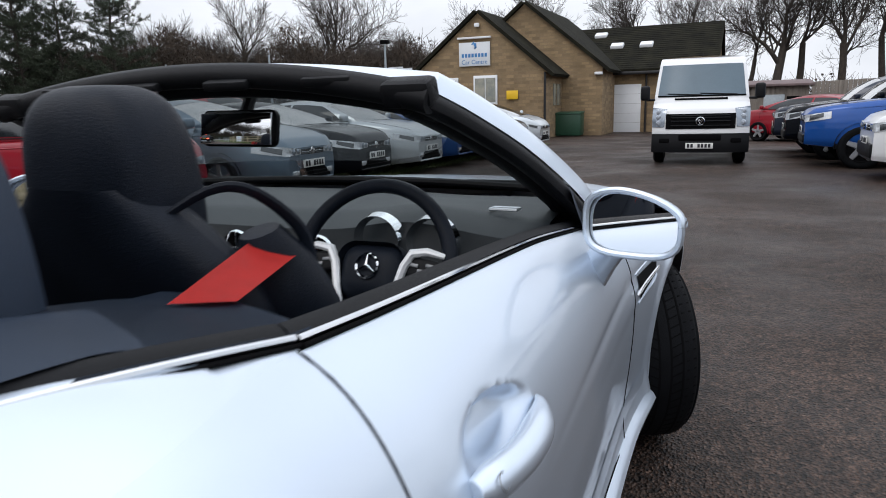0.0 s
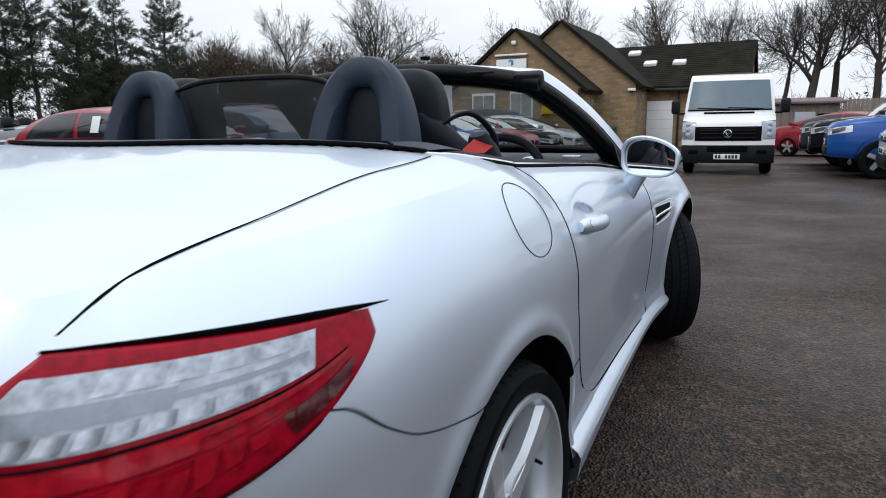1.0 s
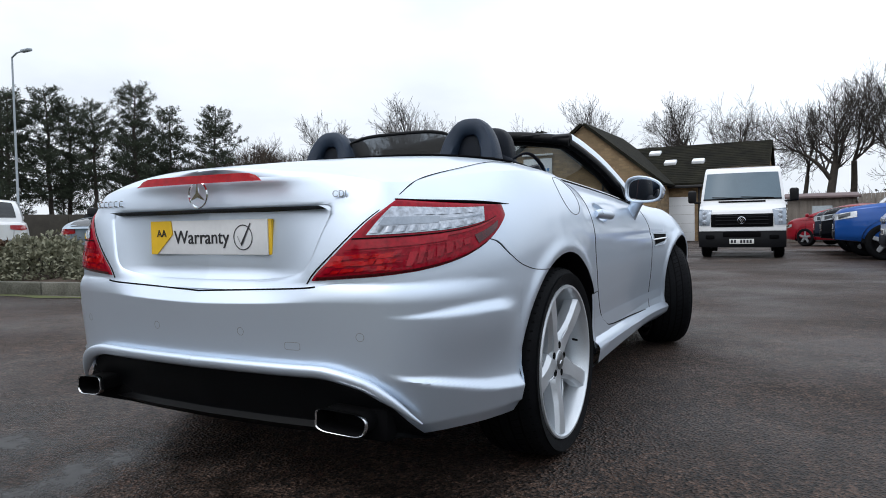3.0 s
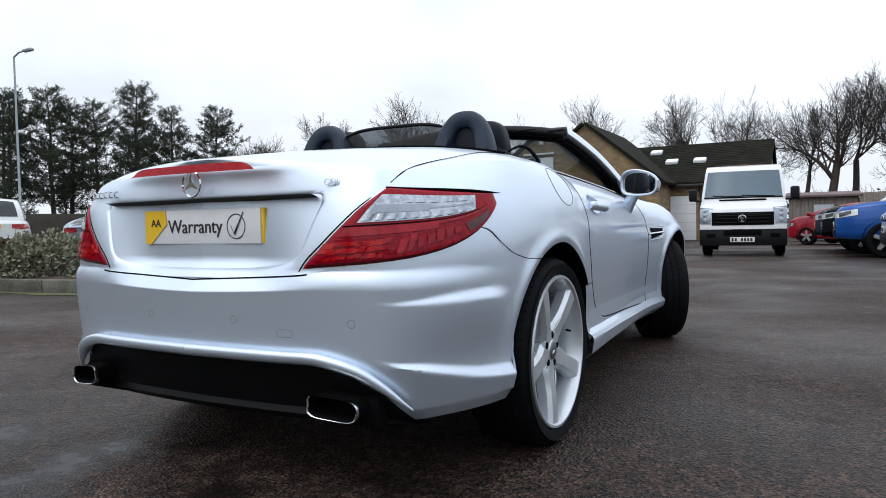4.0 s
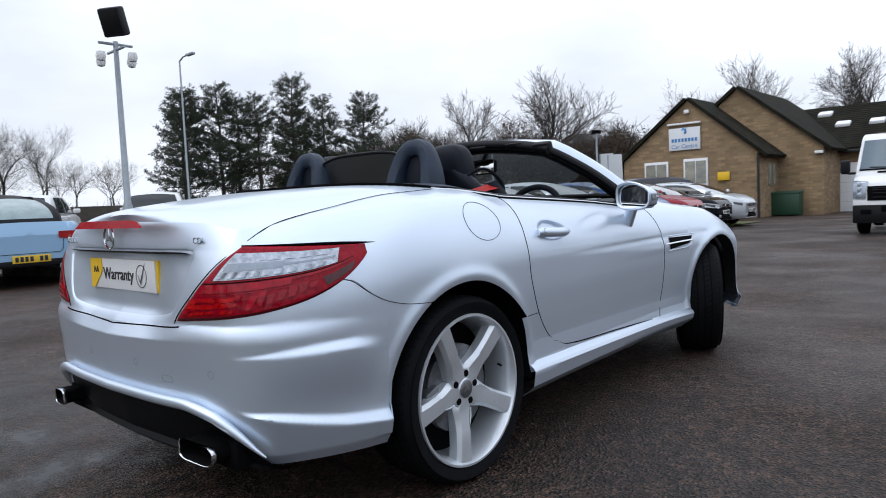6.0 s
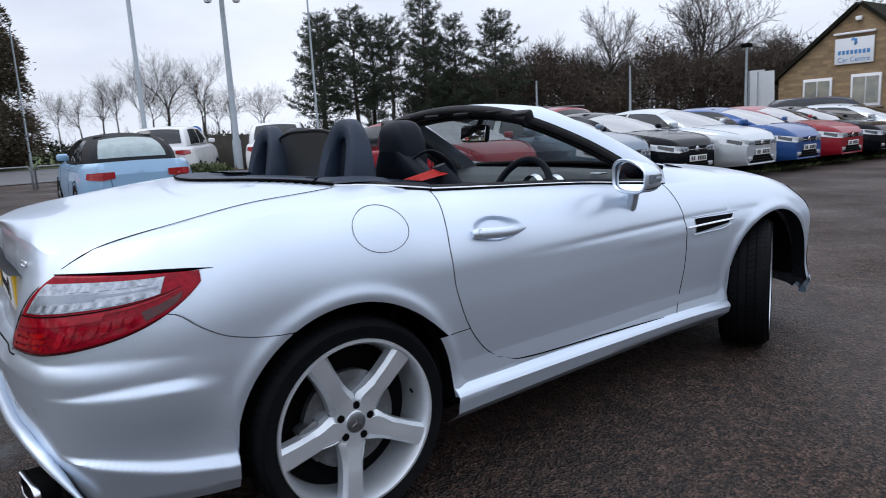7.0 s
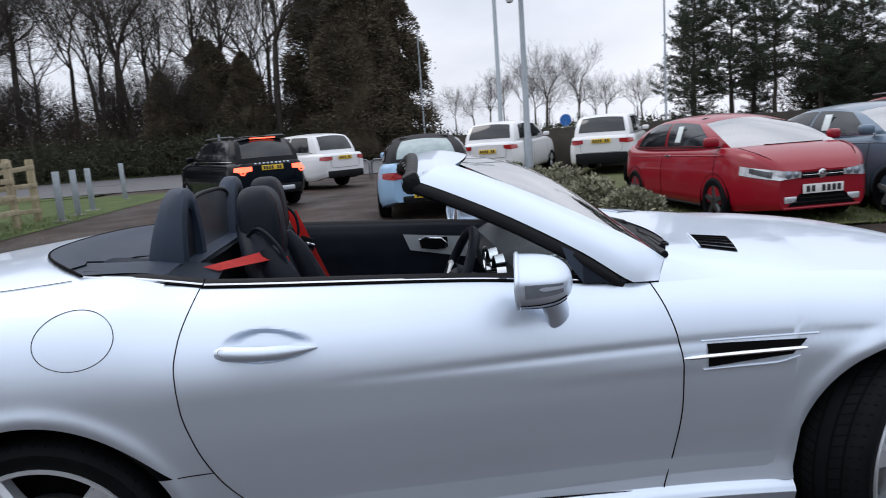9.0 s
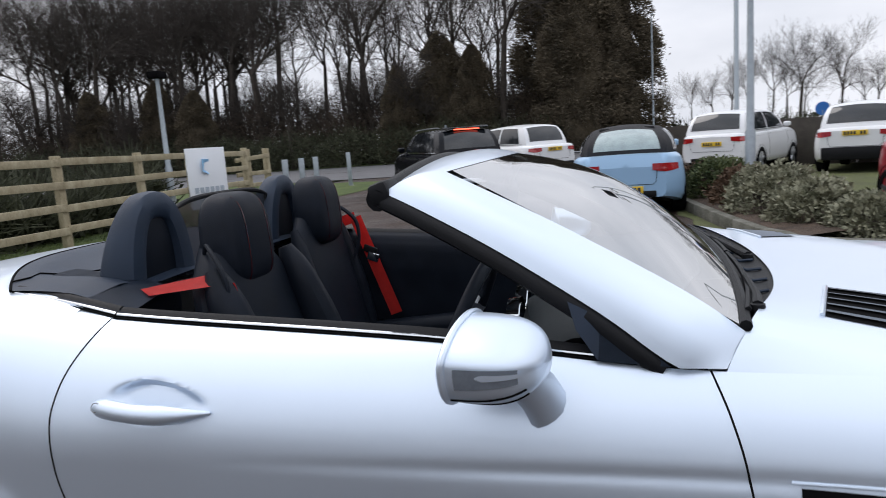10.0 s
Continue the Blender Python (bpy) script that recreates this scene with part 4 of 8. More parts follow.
sheet(bm, cowl, frange(-.694, .694, 40), frange(0, 1, 8))
cowl_ob = part("cowl", bm, TRIM, slk, "black plastic windscreen cowl")
for k in range(9):
    x = -.52 + .13 * k
    bm = bmesh.new()
    tube(bm, [cowl(x, v) + Vector((0, 0, .003)) for v in (.25, .5, .85)], .004, 6)
    part("cowl_rib", bm, GREYTRIM, cowl_ob)
for x0, x1 in ((.62, .02), (.0, -.60)):
    bm = bmesh.new()
    tube(bm, [cowl(x, .16 + .10 * math.sin((x - x0) / (x1 - x0) * math.pi)) + Vector((0, 0, .014)) for x in frange(x0, x1, 14)], .007, 6)
    tube(bm, [cowl(x0 - .02, .75) + Vector((0, 0, .012)), cowl(lerp(x0, x1, .2), .5) + Vector((0, 0, .02)), cowl(lerp(x0, x1, .5), .26) + Vector((0, 0, .02))], [.013, .010, .007], 8)
    lathe(bm, [(0, .02), (.014, .018), (.016, 0)], 14, Matrix.Translation(cowl(x0 - .02, .75)) @ pose(0, 0, 0, 0, -90, 0))
    part("wiper", bm, TRIM, slk)
LOUVRE = shader("louvre_grey", (.09, .115, .15), .4, .3, var=.1, scale=20)
# bonnet louvres, flush with long fins
for s in (1, -1):
    def louvre(a, b, up=.0015):
        p = Vector((.37, 2.03, 0)).lerp(Vector((.42, 2.14, 0)), a).lerp(Vector((.60, 1.965, 0)).lerp(Vector((.625, 2.075, 0)), a), b)
        return Vector((p.x, p.y, hood_z(p.x, p.y) + up))
    bm = bmesh.new()
    sheet(bm, louvre, frange(0, 1, 8), frange(0, 1, 12), s)
    vent = part("bonnet_vent", bm, GAP, bonnet_ob, "dark bonnet louvre with long fins")
    for k in range(5):
        bm = bmesh.new()
        sheet(bm, lambda a, b: louvre(a, (k + .18 + .5 * b) / 5, .0022 + .004 * b), frange(.03, .97, 6), frange(0, 1, 2), s)
        part("slat", bm, LOUVRE, vent)
    bm = bmesh.new()
    tube(bm, [Vector((p.x * s, p.y, p.z)) for p in [louvre(-.03, b, .002) for b in frange(0, 1, 8)]], .005, 6)
    part("vent_lip", bm, SILVER, vent)

# fender vents
for s in (1, -1):
    bm = bmesh.new()
    sheet(bm, lambda a, b: shell(outline_q(lerp(1.875 + .0 * b, 2.12 + .045 * b, a)), lerp(.655 + .02 * a, .722 - .006 * a, b), .003), frange(0, 1, 24), frange(0, 1, 8), s)
    v = part("wing_vent", bm, GAP, slk, "black wing vent with bright blade")
    bm = bmesh.new()
    tube(bm, [Vector((p[0] * s, p[1], p[2])) for p in (shell(outline_q(y), .688 + .012 * (y - 1.8), .009) for y in frange(1.80, 2.16, 14))], [.003] + [.006] * 12 + [.003], 8, flat=.8)
    part("blade", bm, CHROME, v)
    bm = bmesh.new()
    tube(bm, [Vector((p[0] * s, p[1], p[2])) for p in [shell(outline_q(y), .729 - .004 * (y - 1.87), .0) for y in frange(1.86, 2.20, 10)]], .0032, 8)
    tube(bm, [Vector((p[0] * s, p[1], p[2])) for p in [shell(outline_q(y), .648 + .02 * (y - 1.87) + .25 * max(0, y - 2.08), .001) for y in frange(1.86, 2.14, 12)]], .0036, 8)
    part("vent_frame", bm, SILVER, v)

# door handles with their scoops, mirrors
for s, d in ((1, doors[0]), (-1, doors[1])):
    bm = bmesh.new()
    pts = [on_shell(outline_q(lerp(.513, .775, a)), .836 - .010 * a - .018 * math.sin(a * math.pi) * .5, .003 + .024 * math.sin(a * math.pi) ** .7) for a in frange(0, 1, 16)]
    tube(bm, [Vector((p[0] * s, p[1], p[2])) for p in pts], [.013, .019] + [.0205] * 9 + [.019, .0165, .0135, .0105, .007, .003], 14, flat=1.0)
    handle = part("handle", bm, SILVER, d)
    bm = bmesh.new()
    p, n = Vector(pts[1]), shell_n(outline_q(.53), .836)
    p += n * .0195
    p.x, n.x = p.x * s, n.x * s
    lathe(bm, [(.0085, .0), (.0095, .0008), (.0105, .0)], 18, Matrix.Translation(p) @ n.to_track_quat('X', 'Z').to_matrix().to_4x4())
    part("key_cover", bm, STEEL, handle)
    # mirror: shell, arm, glass, indicator
    bm = bmesh.new()

    def housing(u, a):
        """u runs from the glass rim (rear) to the nose (front)."""
        hx, hz = .092, .066
        k = max(0, 1 - u ** 3.6) ** .46
        y = 1.325 + .145 * u
        cx, cz = .893 + .010 * u, .970 - .008 * u
        ex = 1.0 if math.cos(a) > 0 else 1.08
        c, sn = math.cos(a), math.sin(a)
        rr = (abs(c) ** 3.4 + abs(sn) ** 3.4) ** (-1 / 3.4)
        taper = 1 - .52 * (max(0, c * rr + .35) / 1.35) ** 1.6 * (sn > 0)
        return Vector((cx + hx * k * rr * c * ex, y - .02 * c * k, cz + hz * k * rr * sn * taper))
    sheet(bm, housing, [0, .08, .2, .32, .44, .55, .65, .74, .81, .87, .91, .94, .96, .975, .985, .993, .998, 1.0], frange(0, 2 * math.pi, 48), s)
    mirror = part("door_mirror", bm, SILVER, slk, "silver door mirror")
    bm = bmesh.new()
    tube(bm, [((housing(0, a).x) * s, housing(0, a).y - .002, housing(0, a).z) for a in frange(0, 2 * math.pi, 40)], .007, 8, cap=False)
    part("mirror_rim", bm, SILVER, mirror)
    bm = bmesh.new()
    ring = []
    for a in frange(0, 2 * math.pi, 40)[:-1]:
        h = housing(0, a)
        dx, dz = (h.x - .896) * .93, (h.z - .970) * .93
        ring.append(bm.verts.new(((.896 + dx) * s, 1.336 - .17 * dx + .08 * dz, .970 + dz)))
    bm.faces.new(ring)
    back = [bm.verts.new(v.co + Vector((0, .02, 0))) for v in ring]
    bm.faces.new(list(reversed(back)))
    for i in range(40):
        bm.faces.new((ring[i], back[i], back[(i + 1) % 40], ring[(i + 1) % 40]))
    part("mirror_glass", bm, MIRRORGLASS, mirror, smooth=False)
    def strip_a(u, b):
        return housing(u, radians(lerp(15, -21, b) + 10 * (u - .4)))
    for b, r in ((1.5, .0022), (1.95, .0022)):
        bm = bmesh.new()
        tube(bm, [Vector((p.x * s, p.y, p.z)) for p in (strip_a(u, b) for u in frange(.03, .86, 16))], r, 6)
        part("mirror_groove", bm, GAP, mirror)
    bm = bmesh.new()
    sheet(bm, lambda u, b: strip_a(u, b) + Vector((.0025, .0015, 0)), frange(.12, .80, 16), frange(0, 1, 5), s)
    lens = part("indicator", bm, LAMPGREY, mirror, "clear indicator strip")
    bm = bmesh.new()
    sheet(bm, lambda u, b: strip_a(u, lerp(.36, .66, .5 + (b - .5) * min(1, (u - .34) / .1))) + Vector((.0045, .003, 0)), frange(.36, .86, 12), frange(0, 1, 4), s)
    part("strip_island", bm, SILVER, lens)
    bm = bmesh.new()
    tube(bm, [(.79 * s, 1.455, .832), (.815 * s, 1.440, .875), (.85 * s, 1.41, .925)], [.046, .043, .04], 14, flat=.62)
    part("mirror_arm", bm, SILVER, mirror)
    # black sail triangle
    bm = bmesh.new()
    vs = [bm.verts.new((x * s, y, z)) for x, y, z in ((.752, 1.675, .905), (.746, 1.545, .912), (.736, 1.505, .97), (.722, 1.49, 1.022), (.724, 1.55, .992))]
    bm.faces.new(vs)
    bmesh.ops.solidify(bm, geom=bm.faces, thickness=.02)
    part("sail_panel", bm, GREYTRIM, d, smooth=False)


# belt line strips
def belt(y, dx=0, dz=0):
    p = Vector(shell(outline_q(max(y, .46)), EDGE_Z(outline_q(max(y, .46)))))
    if y < .46:
        k = (.46 - y) / .36
        p = Vector((lerp(p.x, .652, k), y, lerp(p.z, 1.030, k) + .004 * math.sin(math.pi * k)))
    return Vector((p.x - dx, p.y, p.z + dz))


# shoulders beside the cabin's rear corners
for s in (1, -1):
    bm = bmesh.new()

    def shoulder(y, v):
        e = Vector(shell(outline_q(y), EDGE_Z(outline_q(y))))
        p = e.lerp(Vector(belt(y, .012, .0)), v)
        return p + Vector((0, 0, .003 * math.sin(v * math.pi)))
    sheet(bm, shoulder, frange(.33, .462, 8), frange(0, 1, 5), s)
    part("rear_shoulder", bm, SILVER, slk)


for s, d in ((1, doors[0]), (-1, doors[1])):
    bm = bmesh.new()
    for y0, y1 in ((.10, .455), (.470, 1.655)):
        tube(bm, [Vector((p.x * s, p.y, p.z)) for p in (belt(y, .008, .009) for y in frange(y0, y1, 24))], .0042, 8)
    part("belt_chrome", bm, CHROME, d, "bright belt strip")
    bm = bmesh.new()
    for y0, y1 in ((.10, .455), (.470, 1.74)):
        tube(bm, [Vector((p.x * s, p.y, p.z)) for p in (belt(y, .002, .003) for y in frange(y0, y1, 24))], .0028, 6)
    part("belt_gap", bm, GAP, d)
    bm = bmesh.new()
    for y0, y1 in ((.10, .455), (.470, 1.66)):
        sheet(bm, lambda y, v: belt(y, .014 + .032 * v, .010 + .012 * math.sin(v * math.pi)), frange(y0, y1, 24), frange(0, 1, 4), s)
    part("belt_rubber", bm, TRIM, d, "black window seal")
    # inner trim
    bm = bmesh.new()

    def inner(y, v):
        p = belt(y, .035, .008)
        prof = [(0, 0), (.010, .002), (.028, -.012), (.045, -.05), (.05, -.14), (.045, -.19), (.04, -.33), (.04, -.55)]
        k = min(int(v * 7), 6)
        f = v * 7 - k
        return Vector((p.x - lerp(prof[k][0], prof[k + 1][0], f), p.y, p.z + lerp(prof[k][1], prof[k + 1][1], f)))
    sheet(bm, inner, frange(.42, 1.72, 20), frange(0, 1, 21), s)
    trim = part("door_trim", bm, LEATHER, d, "dark inner door panel")
    bm = bmesh.new()
    sheet(bm, lambda a, b: Vector((inner(lerp(1.05, 1.50, a), .50).x - .008, lerp(1.05, 1.50, a) + .03 * (1 - b) * (1 - a), lerp(.828 - .085 * a, .908 - .05 * a, b))), frange(0, 1, 12), frange(0, 1, 4), s)
    part("handle_plate", bm, ALLOY, trim, "brushed metal door handle plate")
    bm = bmesh.new()
    box(bm, (.012, .13, .05), pose((inner(1.2, .5).x - .014) * s, 1.20, .855), .005)
    part("inner_handle", bm, GAP, trim)
    bm = bmesh.new()
    tube(bm, [((inner(1.15, .5).x - .016) * s, y, z) for y, z in ((1.135, .838), (1.13, .876), (1.16, .882), (1.235, .874), (1.26, .85), (1.25, .828), (1.20, .826), (1.135, .838))], .006, 6)
    part("inner_lever", bm, CHROME, trim)


# ---- cabin of the roadster ----
bm = bmesh.new()
box(bm, (1.36, 1.9, .04), pose(0, 1.15, .22), .01)
box(bm, (1.30, .03, .75), pose(0, .30, .62), .01)
box(bm, (1.36, .05, .6), pose(0, 2.0, .60), .01)
box(bm, (.24, 1.5, .30), pose(0, 1.15, .40), .05)
part("cabin_tub", bm, TRIM, slk, "dark carpeted cabin floor and tunnel")


def tonneau(x, v):
    y = lerp(ton_y(x), .385 - .05 * (abs(x) / .65) ** 4, v)
    q = outline_q(y)
    e = deck_edge(q)
    w = 1 - min(1, abs(x) / max(e.x, .01))
    z = e.z + (deck_centre(y) - e.z) * (1 - (1 - w) ** 4.0)
    return Vector((x, y, z + .007 - .036 * (1 - (1 - min(1, max(0, v - .14) / .4)) ** 2) * min(1, max(0, (.56 - abs(x)) / .12)) - .03 * max(0, v - .8)))


bm = bmesh.new()
sheet(bm, tonneau, frange(-.652, .652, 90), frange(0, 1, 18))
ton = part("tonneau_cover", bm, GREYTRIM, slk, "dark blue-grey plastic cover behind the seats")
bm = bmesh.new()
tube(bm, [tonneau(x, 0) + Vector((0, .001, -.001)) for x in frange(-.652, .652, 90)], .0042, 6)
part("panel_gap", bm, GAP, ton)
for s in (1, -1):
    bm = bmesh.new()
    tube(bm, [tonneau(x * s, .0) + Vector((0, .004, .003)) if k == 0 else tonneau(x * s, v) + Vector((0, 0, .002)) for k, (x, v) in enumerate(((.60, .0), (.57, .18), (.52, .22), (.50, .45), (.36, .55), (.30, .9)))], .0025, 6)
    part("panel_gap", bm, GAP, ton)
    bm = bmesh.new()
    sheet(bm, lambda y, v: belt(y, .012 + .20 * v, .012 + .022 * math.sin(v * 2.0)), frange(.12, .50, 10), frange(0, 1, 6), s)
    bmesh.ops.solidify(bm, geom=bm.faces, thickness=.02)
    part("side_cover", bm, GREYTRIM, ton)

for s in (1, -1):
    # roll hoop: broad arch leaning back a little
    cx = .375 * s
    bm = bmesh.new()
    rows = []
    n = 30
    for i in range(n + 1):
        a = math.pi * i / n
        c, sn = math.cos(a), math.sin(a)
        sx = abs(c) ** .75 * (1 if c > 0 else -1)
        ring = []
        wd = lerp(.062, .034, sn)
        thick = .038
        base = Vector((cx + lerp(.110, .094, sn) * sx, .296, 1.005 + .218 * sn ** .8))
        lean = Vector((0, .028 * sn, 0))
        for k in range(12):
            b = 2 * math.pi * k / 12
            cb, sb = math.cos(b), math.sin(b)
            cb, sb = abs(cb) ** .6 * (1 if cb > 0 else -1), abs(sb) ** .6 * (1 if sb > 0 else -1)
            ring.append(bm.verts.new(base + lean + Vector((c * thick * cb, wd * sb, sn * thick * cb))))
        rows.append(ring)
    for p, q in zip(rows, rows[1:]):
        for k in range(12):
            bm.faces.new((p[k], p[(k + 1) % 12], q[(k + 1) % 12], q[k]))
    hoop = part("roll_hoop", bm, GREYTRIM, slk, "dark padded roll-over hoop")
    bm = bmesh.new()
    box(bm, (.19, .03, .32), pose(cx, .318, 1.05, -4), .012)
    part("hoop_infill", bm, LEATHER, hoop)

    # seat
    cx, back_y, rake, bol = (.355, .545, .165, .07) if s > 0 else (-.385, .445, .11, .02)
    bm = bmesh.new()
    box(bm, (.50, .50, .16), pose(cx, back_y + .36, .50, 6), .05, 4)
    seat = part("seat", bm, LEATHER, slk, "dark leather sports seat")
    for bx in (-.21, .21):
        bm = bmesh.new()
        box(bm, (.09, .48, .15), pose(cx + bx, back_y + .36, .57, 6), .04, 4)
        part("cushion_bolster", bm, LEATHER, seat)
    bm = bmesh.new()

    def back(u, v):
        z = lerp(.55, 1.125, v)
        half = lerp(.23, .215, v) * (1 - .62 * max(0, (v - .72) / .28) ** 1.7)
        th = .075 if s > 0 else .05
        c, sn = math.cos(u), math.sin(u)
        return Vector((cx + half * abs(c) ** .6 * (1 if c > 0 else -1), back_y + rake * (1 - v) + th * abs(sn) ** .8 * (1 if sn > 0 else -1) * (1 - .3 * v), z))
    sheet(bm, back, frange(0, 2 * math.pi, 28), frange(0, 1, 14))
    part("backrest", bm, LEATHER, seat)
    for bx in (-1, 1):
        bm = bmesh.new()
        tube(bm, [(cx + bx * lerp(.215, .19, v), back_y + bol + rake * (1 - v), lerp(.58, 1.065, v)) for v in frange(0, 1, 10)], [(1 if s > 0 else .62) * r for r in (.04, .05, .055, .06, .062, .062, .06, .055, .05, .04, .02)], 12, flat=1.3)
        part("back_bolster", bm, LEATHER, seat)
    def head_y(x, z):
        """Front face of the headrest over its local x, z."""
        w = .112 - .016 * max(0, z / .13)
        f = 1 - abs(x / w) ** 3.4 - abs(z / .128) ** 3.4
        return .068 * max(0, f) ** (1 / 3.4)
    bm = bmesh.new()
    for sg in (1, -1):
        def pad(a, b):
            z = .128 * math.sin(lerp(-math.pi / 2, math.pi / 2, b))
            w = (.112 - .016 * max(0, z / .13)) * max(0, 1 - abs(z / .128) ** 3.4) ** (1 / 3.4)
            x = w * math.sin(lerp(-math.pi / 2, math.pi / 2, a))
            return Vector((cx + x, back_y + .03 - .06 * z + sg * head_y(x, z), 1.118 + z))
        sheet(bm, pad, frange(0, 1, 24), frange(0, 1, 24))
    bmesh.ops.remove_doubles(bm, verts=bm.verts, dist=.0005)
    head = part("headrest", bm, LEATHER, seat, sharp=80)
    for bx in (-.055, .055):
        bm = bmesh.new()
        tube(bm, [(cx + bx, back_y + .0305 - .06 * z + head_y(bx, z), 1.118 + z) for z in frange(-.115, .118, 14)], .0011, 5)
        part("red_stitching", bm, REDDARK, head)
    # belts
    out = cx + .22 * s
    bm = bmesh.new()
    line = [(out + .10 * s, .36, 1.01), (out + .02 * s, .50, 1.035), (out - .0 * s, .62, 1.05)]
    if s > 0:
        upper, lower = ((.575, .447, 1.031), (.537, .619, 1.057)), ((.615, .498, 1.021), (.582, .643, 1.034))
        sheet(bm, lambda t, v: Vector(upper[0]).lerp(Vector(upper[1]), t).lerp(Vector(lower[0]).lerp(Vector(lower[1]), t), v), frange(-.12, 1, 8), frange(0, 1, 2))
    else:
        sheet(bm, lambda t, v: Vector((-.63, .42, 1.03)).lerp(Vector((-.617, .528, 1.06)), t) + Vector((0, 0, .022 * (2 * v - 1))), frange(0, 1, 6), frange(0, 1, 2))
    bmesh.ops.solidify(bm, geom=bm.faces, thickness=.002)
    belt_ob = part("seat_belt", bm, REDBELT, seat, "red seat belt webbing")
    bm = bmesh.new()
    if s > 0:
        sheet(bm, lambda t, v: Vector((.555, .655, 1.035)).lerp(Vector((.56, .80, .62)), t) + Vector((.0, .022 * (2 * v - 1), 0)), frange(0, 1, 8), frange(0, 1, 2))
    else:
        sheet(bm, lambda t, v: Vector((-.615, .532, 1.06)).lerp(Vector((-.585, .69, .66)), t) + Vector((.0, .024 * (2 * v - 1), .008 * (2 * v - 1))), frange(0, 1, 8), frange(0, 1, 2))
    bmesh.ops.solidify(bm, geom=bm.faces, thickness=.002)
    part("webbing", bm, REDBELT, belt_ob)
    if s < 0:
        bm = bmesh.new()
        box(bm, (.008, .05, .035), pose(-.596, .603, .895, -20), .003)
        part("buckle_tongue", bm, CHROME, belt_ob)
        bm = bmesh.new()
        box(bm, (.012, .06, .03), pose(-.599, .592, .925, -20), .004)
        part("tongue_cover", bm, TRIM, belt_ob)
    bm = bmesh.new()
    dy, dx = (0, 0) if s > 0 else (-.06, -.02)
    loop = [(s * (x + dx), y + dy * 1.8, z) for x, y, z in ((.46, .535, 1.085), (.505, .575, 1.118), (.538, .605, 1.118), (.565, .645, 1.082), (.577, .668, 1.04), (.573, .672, .97), (.558, .65, .90))]
    tube(bm, [along(loop, t) for t in frange(0, 1, 24)], [.005, .007, .008, .009, .009, .008, .006], 8, flat=.7)
    part("belt_guide", bm, LEATHER, seat)

# wind deflector between the hoops
bm = bmesh.new()
sheet(bm, lambda x, v: Vector((x, .325, lerp(1.03, 1.225 - .5 * x ** 4 * 10, v))), frange(-.27, .27, 10), frange(0, 1, 6))
net = part("wind_deflector", bm, glass("dark_net", (.16, .18, .2), .3), slk, "dark net wind deflector")
bm = bmesh.new()
tube(bm, [(-.27, .325, 1.03)] + [(x, .325, 1.225 - 5 * x ** 4) for x in frange(-.27, .27, 16)] + [(.27, .325, 1.03)], .008, 8)
part("deflector_frame", bm, TRIM, net)

# dashboard
bm = bmesh.new()


def dash(x, v):
    prof = [(1.80, .958), (1.68, .952), (1.52, .935), (1.42, .90), (1.39, .84), (1.41, .74), (1.50, .62), (1.6, .5)]
    k = min(int(v * 7), 6)
    f = v * 7 - k
    y, z = lerp(prof[k][0], prof[k + 1][0], f), lerp(prof[k][1], prof[k + 1][1], f)
    hump = math.exp(-((x - .37) / .17) ** 2)
    return Vector((x, y - .06 * (x / .68) ** 2 * max(0, 1 - 2 * v) - .05 * hump * (v < .6) - .10 * (x / .68) ** 4 * 0, z + .045 * hump * math.exp(-((v - .38) / .2) ** 2)))


sheet(bm, dash, frange(-.68, .68, 50), frange(0, 1, 35))
dash_ob = part("dashboard", bm, shader("dash_skin", (.010, .015, .019), .5, var=.2, scale=10, bump=.0006, bscale=700), slk, "dark soft-touch dashboard")
for x in (-.52, -.16, .10, .60):
    bm = bmesh.new()
    m = pose(x, 1.385, .845, 0, 0, -90)
    lathe(bm, [(.040, 0), (.046, .008), (.050, 0)], 28, m)
    for k in range(2):
        box(bm, (.006, .086, .006), m @ pose(.004, 0, 0, 90 * k, 0, 0), .002)
    vent = part("air_vent", bm, CHROME, dash_ob, "round metal air vent")
    bm = bmesh.new()
    lathe(bm, [(0, -.002), (.042, -.002)], 24, m)
    part("vent_dark", bm, GAP, vent)
bm = bmesh.new()
p = dash(.56, .26)
tube(bm, [p + Vector((x, y, .012)) for x, y in ((-.035, -.014), (.035, -.018), (.035, .014), (-.035, .016), (-.035, -.014))], .004, 6)
part("dash_vent", bm, ALLOY, dash_ob)
for x in (.30, .44):
    bm = bmesh.new()
    lathe(bm, [(.052, 0), (.060, .03), (.066, 0)], 30, pose(x, 1.36, .90, 0, 0, -90))
    part("dial", bm, CHROME, dash_ob, "chrome-ringed instrument tube")

